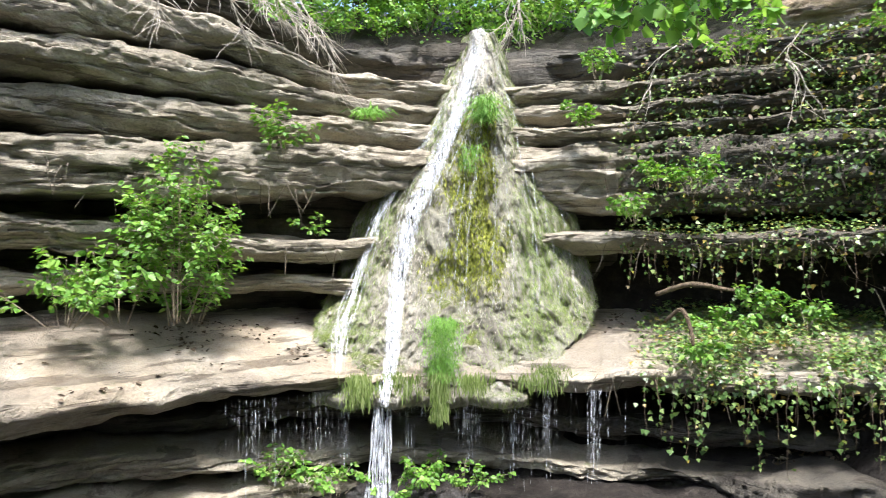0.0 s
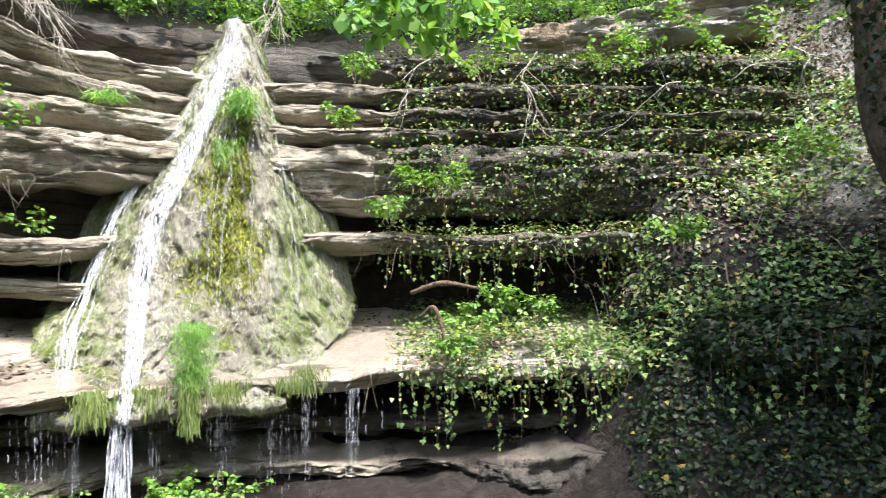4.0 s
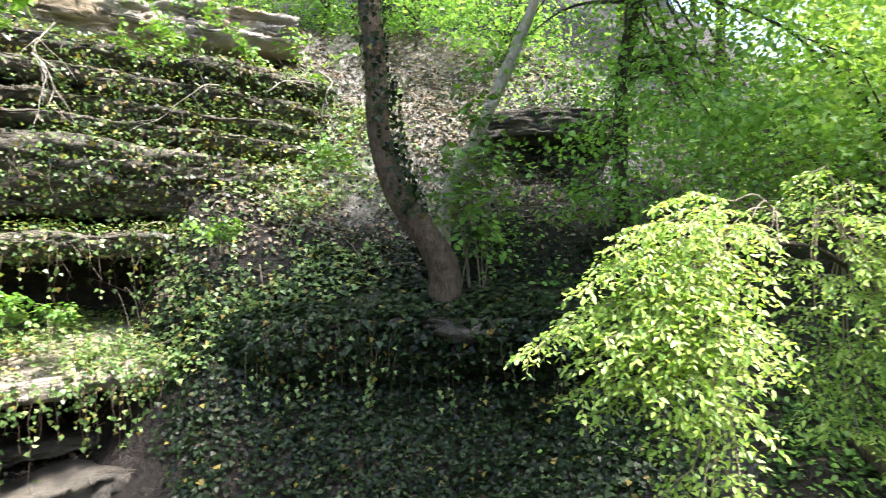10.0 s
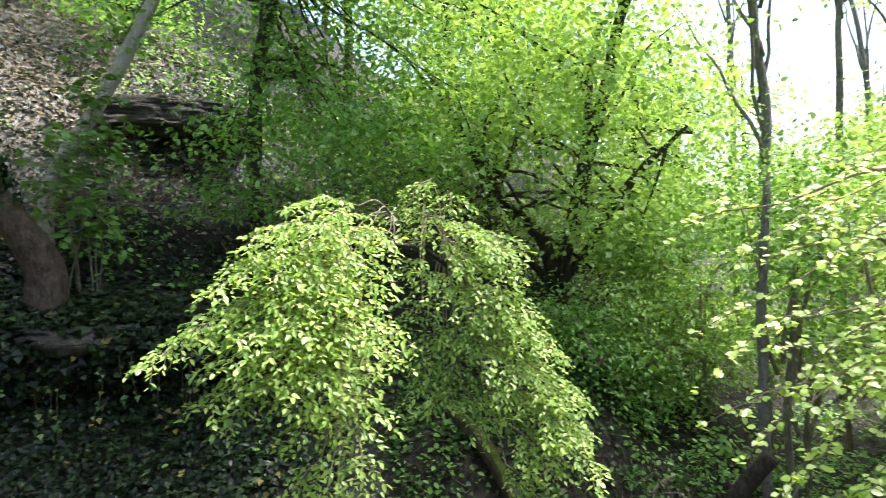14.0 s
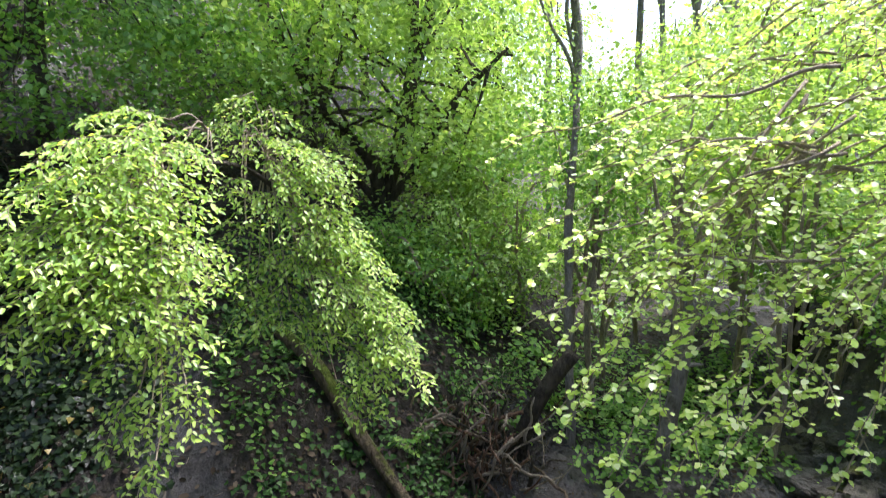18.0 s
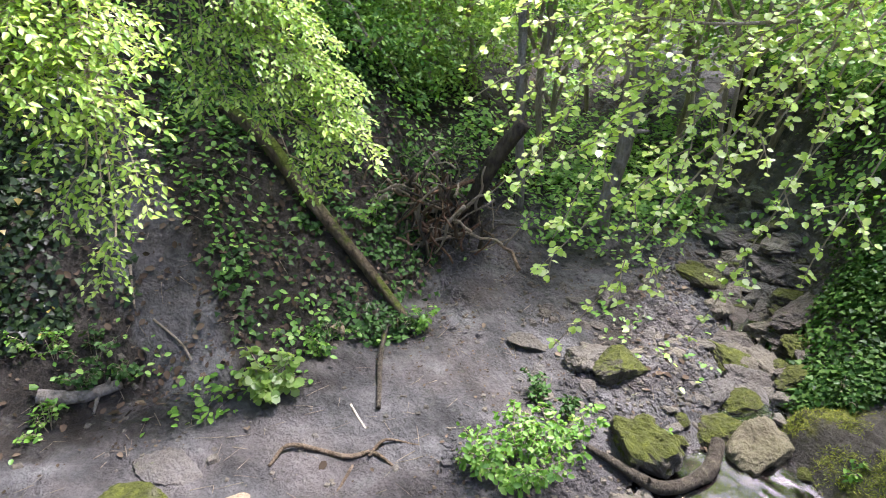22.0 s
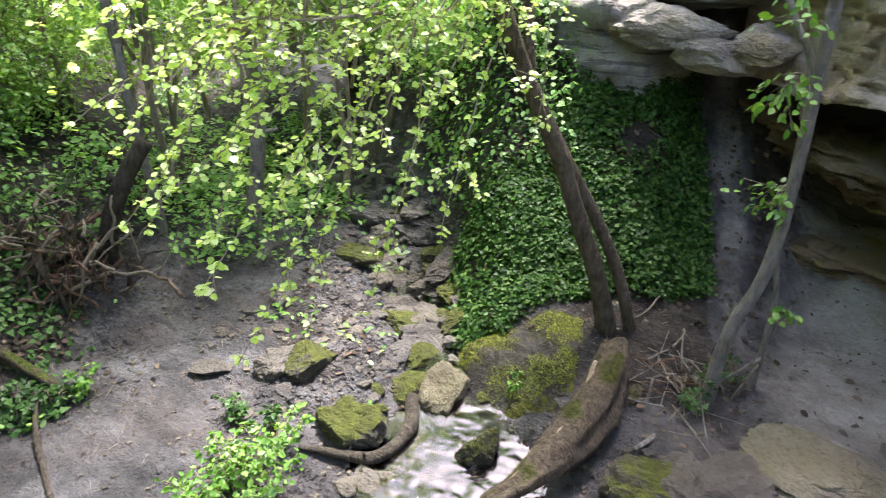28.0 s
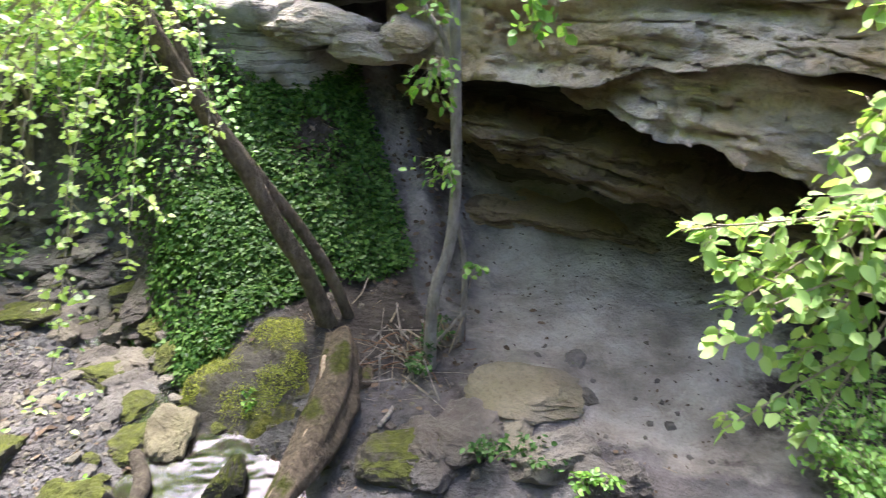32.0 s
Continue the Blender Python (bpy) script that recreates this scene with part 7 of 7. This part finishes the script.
def build_dry_slope():
    """Dry stems, roots and pale litter on the sunny slope above the ivy."""
    g = np.random.default_rng(33)
    p, n = scatter_land(26000, lambda a, r, q: patchy(q, 0.7, -0.5, 0.4, 31), 26, 74, 9.3, 14.5, g)
    q, m, t = spread_leaves(p, n, g, 0.3, 0.6, 0.3, 0.05)
    leaf_cloud("leaf_litter", q, m, t, g.uniform(0.04, 0.10, len(p)), "oval", PALE_LITTER, label="pale dry leaves on the steep slope", category="leaf litter")
    p, n = scatter_on("strata", 60000, lambda a, r, q: np.clip((a - 14) / 8, 0, 1) * patchy(q, 0.8, -0.2, 0.4, 32), g)
    q, m, t = spread_leaves(p, n, g, 0.3, 0.6, 0.5, 0.05)
    leaf_cloud("leaf_litter", q, m, t, g.uniform(0.04, 0.09, len(p)), "oval", PALE_LITTER, label="pale dry leaves caught on rock beds", category="leaf litter")
    p, n = scatter_land(900, lambda a, r, q: np.full(len(a), 0.5), 30, 76, 9.2, 13.5, g)
    stems = []
    for k, o in enumerate(p):
        way = unit(n[k] * g.uniform(-0.1, 0.5) + g.normal(0, 0.6, 3) + UP(g.uniform(-0.6, 0.5)))
        stems.append(tube(wander(smooth_path([o, o + way * g.uniform(0.2, 0.8), o + way * g.uniform(0.5, 1.2) - UP(0.15)], 8), 0.06, 2.5, k), np.linspace(g.uniform(0.004, 0.012), 0.002, 8), 4))
    v, f = joined(stems)
    tagged(put("dry_stems", v, fix_tris(f), ROOTS), "tangle of dry brown stems and roots on the slope", "dry stems", kind="stuff")


PALE_LITTER = leaf_material("pale dry leaves", [(0.09, 0.068, 0.045), (0.16, 0.125, 0.085), (0.24, 0.195, 0.14), (0.34, 0.285, 0.22)], 0.05, 0.8, gloss=0.1)
build_dry_slope()


# ---- logs, sticks and roots ----
def gnarled_log(name, pts, radii, material, label, category="log", seed=1, rough=0.25):
    v, f = gnarled(pts, radii, seed, rough=rough)
    thing = base_at(name, *pts[0], label, category)
    put_under(thing, "wood", v, f, material)
    return thing


def log(name, pts, radii, material, label, category="log", seed=1, sides=12, rough=0.15, bend=0.03):
    path = wander(smooth_path(pts, 24), bend, 1.1, seed)
    v, f = tube(path, np.interp(np.linspace(0, 1, 24), np.linspace(0, 1, len(radii)), radii), sides, rough, seed)
    base = path[np.argmin(path[:, 2])]
    thing = base_at(name, *base, label, category)
    put_under(thing, "wood", v, fix_tris(f), material)
    g = np.random.default_rng(seed + 500)
    for k in range(3 if max(radii) > 0.035 else 1):
        i, r = g.integers(5, 20), float(np.mean(radii))
        way = unit(g.normal(0, 1, 3) + np.array([0, 0, 0.8]))
        stub = smooth_path([path[i], path[i] + way * r * g.uniform(1.8, 4.0)], 6)
        v, f = tube(stub, np.linspace(r * 0.42, r * 0.16, 6), 7, 0.15, seed)
        put_under(thing, "branch_stub", v, fix_tris(f), material)
    return thing, path


LOG_BARK = bark_material("brown mossy log bark", [(0.03, 0.024, 0.015), (0.075, 0.058, 0.036), (0.14, 0.11, 0.07)], moss=0.66)
TORN_WOOD = bark_material("torn sapwood", [(0.12, 0.085, 0.05), (0.25, 0.19, 0.12), (0.40, 0.33, 0.24)])
STUMP_BARK = bark_material("damp mossy stump bark", [(0.03, 0.024, 0.016), (0.075, 0.059, 0.038), (0.145, 0.118, 0.08)], moss=0.55, moss_tone=(0.055, 0.062, 0.009))
gnarled_log("fallen_log", [on_land(108.2, -33.0) + UP(0.03), on_land(105.6, -30.2) + UP(0.08), on_land(103.0, -27.2) + UP(0.12), on_land(99.0, -22.0) + UP(0.15), on_land(95.9, -17.2) + UP(0.15), on_land(92.4, -12.6) - UP(0.05)], (0.04, 0.05, 0.056, 0.065, 0.08, 0.09), LOG_BARK, "mossy brown fallen log lying down the clay bank", seed=3)
log("fallen_branch", [on_land(104.6, -40.5) + UP(0.03), on_land(105.2, -36.5) + UP(0.05), on_land(106.2, -33.2) + UP(0.04)], (0.02, 0.024, 0.02), DARK_BARK, "short mossy branch on the path edge", "branch", 4, 8)
log("fallen_log", [on_land(73.5, -33.2) + UP(0.05), on_land(76.5, -34.3) + UP(0.07), on_land(80.2, -34.2) + UP(0.05)], (0.06, 0.06, 0.045), GREY_BARK, "grey weathered log at the foot of the bank", seed=5)
stump_path = [spot(150.0, -48.0, 3.0), spot(154.6, -45.6, 3.28), spot(158.6, -42.4, 3.65), spot(161.2, -39.0, 4.05), spot(162.6, -36.0, 4.4), spot(162.9, -33.6, 4.7)]
stump = gnarled_log("tree_stump", stump_path, (0.06, 0.09, 0.135, 0.16, 0.15, 0.12), STUMP_BARK, "thick leaning mossy stump with a pale torn side", "stump", 6, 0.5)
for k, (a, r) in enumerate(((165.2, 4.5), (163.8, 4.2), (166.2, 4.9))):
    v, f = gnarled([spot(162.6, -36.0, 4.45), spot(163.8 + k * 0.4, -38 - (k < 2), 4.4), drop_on(a, r) - UP(0.08)], (0.12, 0.09, 0.05), 60 + k, 18, 30)
    put_under(stump, "root", v, f, STUMP_BARK)
stump_path = smooth_path(stump_path, 24)
torn = stump_path[5:22] + unit(np.array([-stump_path[14][0], -stump_path[14][1], 0.4]))[None] * np.interp(np.arange(17), (0, 8, 16), (0.12, 0.2, 0.14))[:, None] + np.array([0.10, 0.04, 0.03])
v, f = gnarled(wander(torn, 0.03, 3, 2), (0.01, 0.035, 0.055, 0.06, 0.02), 9, 14, 40, 0.6)
put_under(stump, "torn_wood", v, f, TORN_WOOD, "pale torn sapwood")
log("leaning_stump", [drop_on(114.6, 7.0) - UP(0.1), spot(115.4, -22, 6.9), spot(117.2, -18.6, 6.8), spot(119.5, -15.5, 6.8)], (0.11, 0.10, 0.09, 0.08), DARK_BARK, "dark leaning stump by the brushwood", "stump", 7)
log("dead_tree", [drop_on(127.2, 7.6) - UP(0.1), spot(127.4, -21, 7.5), spot(128.4, -17, 7.5), spot(129, -10, 7.5)], (0.10, 0.09, 0.085, 0.07), GREY_BARK, "grey dead stem standing by the brook", "tree trunk", 8)
log("dead_tree", [drop_on(119.2, 7.6) - UP(0.1), spot(119.0, -16, 7.6), spot(118.8, -6, 7.6), spot(119, 6, 7.8)], (0.06, 0.055, 0.05, 0.04), GREY_BARK, "thin grey stem behind the brushwood", "tree trunk", 9)
log("fallen_branch", [on_land(141.2, -40.2) + UP(0.10), on_land(141.0, -43.0) + UP(0.12), on_land(137.0, -44.8) + UP(0.10), on_land(131.8, -43.6) + UP(0.06), on_land(128.5, -42.5) + UP(0.03)], (0.055, 0.06, 0.05, 0.035, 0.02), DARK_BARK, "crooked wet branch lying across the pool", "branch", 10, 9)
log("fallen_branch", [on_land(141.8, -38.8) + UP(0.06), on_land(144.0, -40.5) + UP(0.12)], (0.05, 0.04), DARK_BARK, "short wet branch wedged at the boulder", "branch", 11, 8)
log("root", [on_land(92.2, -43.6) + UP(0.0), on_land(95.0, -42.6) + UP(0.03), on_land(101.0, -44.3) + UP(0.035), on_land(104.0, -44.2) + UP(0.03), on_land(107.5, -45.6) + UP(-0.01)], (0.012, 0.018, 0.02, 0.016, 0.009), BARK, "bare tree root crossing the trodden path", "root", 12, 8)
log("root", [on_land(103.0, -44.3) + UP(0.02), on_land(105.0, -43.2) + UP(0.025), on_land(109.0, -43.5) + UP(0.0)], (0.014, 0.012, 0.006), BARK, "bare root fork on the path", "root", 13, 7)
log("root", [on_land(101.5, -44.4) + UP(0.02), on_land(99.8, -46.0) + UP(0.02), on_land(98.5, -46.8) + UP(0.0)], (0.012, 0.010, 0.006), BARK, "bare root fork on the path", "root", 14, 7)
log("stick", [on_land(102.0, -39.8) + UP(0.012), on_land(103.6, -41.9) + UP(0.012)], (0.010, 0.007), PALE_WOOD, "pale dry stick on the path", "stick", 15, 6)
log("stick", [on_land(166.2, -42.2) + UP(0.06), spot(170.5, -37.0, 4.6), spot(175.8, -31.8, 4.75)], (0.022, 0.018, 0.012), GREY_BARK, "long dry stick leaning on the thin stems", "stick", 16, 7)
log("stick", [on_land(84.0, -30.0) + UP(0.012), on_land(86.0, -32.5) + UP(0.012), on_land(86.8, -34.0) + UP(0.012)], (0.012, 0.010, 0.008), ROOTS, "thin brown stick on the clay slope", "stick", 17, 6)
log("stick", [on_land(83.2, -25.0) + UP(0.03), on_land(82.6, -28.6) + UP(0.03)], (0.014, 0.010), ROOTS, "thin brown stick on the clay slope", "stick", 18, 6)
log("fallen_branch", [spot(18.3, -2.9, 9.6) + UP(-0.05), spot(21, -2.4, 9.4), spot(24.2, -2.8, 9.3) + UP(-0.02)], (0.035, 0.04, 0.025), BARK, "weathered branch lying in the rock hollow", "branch", 19, 8)
log("root", [spot(19.0, -5.6, 8.9), spot(20.2, -5.0, 8.75) + UP(0.05), spot(21.0, -6.6, 8.6), spot(21.2, -7.6, 8.55)], (0.02, 0.03, 0.025, 0.018), BARK, "bent root arching out of the ledge soil", "root", 20, 8)


def build_brushwood():
    g = np.random.default_rng(27)
    base = on_land(110.6, -27.0)
    pile = base_at("brushwood_pile", *base, "heap of broken brown branches below the bank", "brushwood")
    back = unit(np.array([base[0], base[1], 0]))
    side = np.array([back[1], -back[0], 0])
    for k in range(300):
        c = base + side * g.normal(0, 0.36) + back * g.uniform(-0.1, 0.9) + UP(0.03 + abs(g.normal(0, 0.36)))
        way = unit(side * g.normal(0, 0.6) + back * g.normal(0, 0.5) + UP(g.normal(0.5, 0.7)))
        length = g.uniform(0.14, 0.62) * (1.5 if g.random() < 0.12 else 1.0)
        path = wander(smooth_path([c - way * length / 2, c + UP(0.03), c + way * length / 2], 9), 0.07, 3.4, k)
        v, f = tube(path, np.linspace(1, 0.45, 9) * g.uniform(0.007, 0.026), 6, 0.2)
        put_under(pile, "stick", v, fix_tris(f), (ROOTS, BARK, REDWOOD, REDWOOD, ROOTS, DARK_BARK)[g.integers(6)])
    heap = base_at("twig_heap", *on_land(168.6, -36.0), "small heap of red-brown twigs by the stump", "brushwood")
    o = on_land(168.6, -36.0)
    for k in range(70):
        c = o + np.append(g.normal(0, 0.28, 2), abs(g.normal(0.04, 0.06)))
        way = unit(np.append(g.normal(0, 1, 2), g.normal(0, 0.35)))
        path = wander(smooth_path([c - way * 0.2, c, c + way * g.uniform(0.1, 0.3)], 7), 0.03, 3, k)
        v, f = tube(path, np.linspace(1, 0.5, 7) * g.uniform(0.003, 0.012), 5)
        put_under(heap, "stick", v, fix_tris(f), (ROOTS, REDWOOD, GREY_BARK)[g.integers(3)])


REDWOOD = bark_material("broken red-brown wood", [(0.05, 0.03, 0.018), (0.12, 0.07, 0.042), (0.22, 0.145, 0.09)])
build_brushwood()


def build_dead_twigs():
    """Bare bleached twigs that hang over the top of the cliff."""
    g = np.random.default_rng(28)
    for k, (a, e, r, da, de) in enumerate(((-22, 22.5, 7.5, 4.5, -4.5), (-25, 23, 7.4, 1.5, -5.5), (-17, 22.5, 8.2, 4, -5), (-14, 21.5, 8.6, 4.5, -3.5), (-19.5, 22.5, 8.0, 6, -2.5), (-12, 21, 9, 3, -5.5), (6.3, 23, 9.3, -0.6, -5), (7.2, 23, 9.2, 0.6, -4.2), (6.8, 22, 9.2, -2.2, -5), (19.5, 17, 9.6, -3.4, -6.5), (29, 17, 9.6, -1.0, -6), (28.5, 15, 9.5, 1.0, -5), (49.2, 15.5, 9.6, 2.6, -6), (46, 13.5, 10.2, 4.2, 1.6), (52.5, 9.7, 9.2, 1.4, 1.2), (41, 14.5, 10.4, -4, -3))):
        start, end = spot(a, e, r), spot(a + da, e + de, r - 0.2)
        path = wander(smooth_path([start, (start + end) / 2 + UP(0.12), end], 16), 0.16, 2.2, k)
        thing = base_at("dead_branch", *start, "bare bleached branch hanging over the rock", "branch", "dead branches on the cliff")
        v, f = tube(path, np.linspace(0.014, 0.004, 16) * (1.0 if k < 9 else 0.9), 6)
        put_under(thing, "stem", v, fix_tris(f), PALE_WOOD)
        for _ in range(26 if k < 6 else 12 if k < 9 else 7):
            i = g.integers(4, 15)
            way = unit(unit(path[-1] - path[0]) + g.normal(0, 0.6, 3))
            tw = wander(smooth_path([path[i], path[i] + way * g.uniform(0.15, 0.6) + UP(-0.08)], 8), 0.04, 3, k)
            v, f = tube(tw, np.linspace(0.006, 0.002, 8), 4)
            put_under(thing, "twig", v, fix_tris(f), PALE_WOOD)


build_dead_twigs()


# ---- shrubs and herbs ----
def herb(name, at, stems, height, spread, leaf, kind, material, label, category, seed, spacing=0.05, thick=0.006, twigs=4, group=""):
    g = np.random.default_rng(seed)
    at = np.asarray(at, float)
    boughs = []
    for _ in range(stems):
        d = g.normal(0, 1, 2) * spread * 0.5
        boughs.append((at + np.append(d * 0.2, -0.02), at + np.append(d, height * g.uniform(0.5, 1.1)), 0.05, {}))
    return leafy_tree(name, at, label, category, boughs, None, None, BARK, material, kind, seed, group, twigs=twigs, reach=height * 0.45, spacing=spacing, leaf=leaf, thick=thick, from_part=0.25, droop=0.2, lumps=0.03)


herb("shrub", spot(-22.4, -5.6, 8.5), 9, 2.1, 0.8, 0.08, "oval", HERB, "bushy green shrub rooted on the rock ledge", "shrub", 120, 0.034, 0.010, 11)
herb("shrub", spot(-26.5, -5.4, 8.4), 7, 0.9, 0.9, 0.10, "oval", HERB, "low leafy shrub on the rock ledge", "shrub", 121, 0.05, 0.006, 6)
herb("shrub", spot(-30.5, -5.4, 8.2), 8, 0.7, 1.0, 0.09, "oval", HERB, "low leafy shrub on the rock ledge", "shrub", 122, 0.05, 0.006, 6)
herb("shrub", spot(-21.0, -5.6, 8.7), 6, 0.55, 0.7, 0.09, "oval", HERB, "low leafy shrub on the rock ledge", "shrub", 123, 0.05, 0.005, 5)
herb("shrub", spot(-13.6, 8.0, 9.1), 6, 0.75, 0.5, 0.09, "oval", HERB, "small green shrub rooted between rock beds", "shrub", 124, 0.05, 0.005, 5)
herb("shrub", spot(-10.5, 1.6, 9.5), 3, 0.3, 0.3, 0.08, "oval", HERB, "seedling on a rock shelf", "plant", 125, 0.05, 0.003, 3)
for k, (a, e, r, h) in enumerate(((12.5, 11.4, 9.9, 0.35), (18.5, 6.2, 9.6, 0.4), (21, 5.6, 9.6, 0.5), (16.5, 3.4, 9.4, 0.4), (26, -4.6, 9.0, 0.45), (23.5, -6.2, 8.8, 0.4), (29.5, -5.0, 8.9, 0.4), (41.5, 1.0, 9.3, 0.6), (22.0, -8.5, 8.5, 0.35), (39.5, 16.5, 10.8, 1.2), (47, 15.5, 11.0, 0.9), (51.5, 7.5, 9.6, 0.6), (36, 14.5, 10.7, 0.8), (25, 15.5, 10.3, 0.6), (13.5, 15.5, 10.4, 0.5), (-5, 18.6, 11.5, 0.6), (-2, 19.4, 11.8, 0.7), (-9, 18.5, 11.0, 0.7), (-14, 19.0, 9.6, 0.7), (9, 20.2, 11.8, 0.7), (15, 20.0, 11.3, 0.7), (33, 19.3, 11.6, 0.8))):
    herb("shrub", spot(a, e, r) - UP(0.1), 6, h, h * 0.9, 0.085, "oval", HERB, "small green shrub growing on the bedded rock", "shrub", 130 + k, 0.055, 0.004, 5, "shrubs on the rock beds")
for k, (a, e, h, leaf) in enumerate(((-12.5, -20.5, 0.4, 0.08), (-9.5, -20.8, 0.35, 0.07), (-1.2, -20.2, 0.35, 0.08), (1.8, -20.6, 0.3, 0.07), (-15, -19.5, 0.35, 0.07), (-4.5, -21.2, 0.35, 0.08))):
    herb("herb", spot(a, e, 8.1) + UP(0.1), 7, h, 0.5, leaf, "oval", HERB, "yellow-green herb below the waterfall", "plant", 160 + k, 0.05, 0.003, 4, "herbs below the fall")
herb("herb", on_land(93.6, -37.8), 9, 0.28, 0.20, 0.085, "round", HAZEL, "broad-leaved green plant on the clay bank", "plant", 170, 0.06, 0.006, 4)
herb("herb", on_land(121.4, -45.2), 16, 0.32, 0.5, 0.052, "oval", HERB, "bushy green herb at the path's edge", "plant", 171, 0.035, 0.004, 5)
herb("herb", on_land(124.5, -42.8), 9, 0.26, 0.4, 0.06, "oval", HERB, "low green herb at the path's edge", "plant", 172, 0.035, 0.004, 4)
herb("herb", on_land(118.5, -45.5), 9, 0.30, 0.4, 0.06, "oval", HERB, "low green herb at the path's edge", "plant", 173, 0.035, 0.004, 4)
for k, (a, e, h) in enumerate(((75.5, -30.5, 0.3), (78.5, -31.5, 0.28), (77, -33.5, 0.25), (73.5, -35.5, 0.25), (81, -33.8, 0.2), (107.5, -34.2, 0.22), (110, -33.8, 0.2), (104.8, -34.4, 0.25), (100.2, -34.4, 0.22), (98.6, -35.2, 0.2), (111, -20, 0.55), (113.0, -18.8, 0.5), (105.5, -24, 0.4), (126, -40.5, 0.2), (122.8, -38.6, 0.18), (134.8, -40.8, 0.16), (185.2, -45.2, 0.3), (178.6, -44.6, 0.28), (191.3, -46.3, 0.24), (171.5, -37.8, 0.3), (173.2, -34.6, 0.3), (153.0, -38.2, 0.16), (144.6, -31.2, 0.2), (150.4, -33.5, 0.2))):
    herb("herb", on_land(a, e), 5, h * 0.8, h * 0.8, 0.05, "oval", HERB if k % 3 == 0 else PATCH_IVY, "small green herb sprouting from the soil", "plant", 180 + k, 0.045, 0.003, 4, "herbs on the gorge floor")
for k, (a, r) in enumerate(((215, 4.4), (218, 4.1), (213.5, 4.8), (221, 4.3))):
    herb("herb", drop_on(a, r), 16, 0.55, 0.6, 0.05, "oval", WOOD_LEAF, "dense small-leaved bush at the foot of the overhang", "shrub", 220 + k, 0.03, 0.004, 6, "bushes by the overhang")


def ivy_on_trunk():
    g = np.random.default_rng(29)
    path = smooth_path([spot(59.6, 1.5, 8.3), spot(57.8, 4.8, 8.25), spot(56.5, 8, 8.25), spot(55.6, 12.5, 8.15), spot(54.8, 17.5, 8.15), spot(54.0, 22, 8.15)], 60)
    k = g.uniform(8, 59, 700)
    c = np.stack([np.interp(k, np.arange(60), path[:, q]) for q in range(3)], -1)
    a = g.uniform(0, 6.28, 700)
    out = np.stack([np.cos(a), np.sin(a), 0 * a], -1)
    leaf_cloud("ivy", c + out * g.uniform(0.16, 0.24, (700, 1)), out + g.normal(0, 0.3, out.shape), np.array([0, 0, -1.0]) + g.normal(0, 0.4, out.shape), g.uniform(0.05, 0.10, 700), "ivy", IVY_SHADED, label="ivy climbing the stout leaning trunk", category="ivy")


ivy_on_trunk()
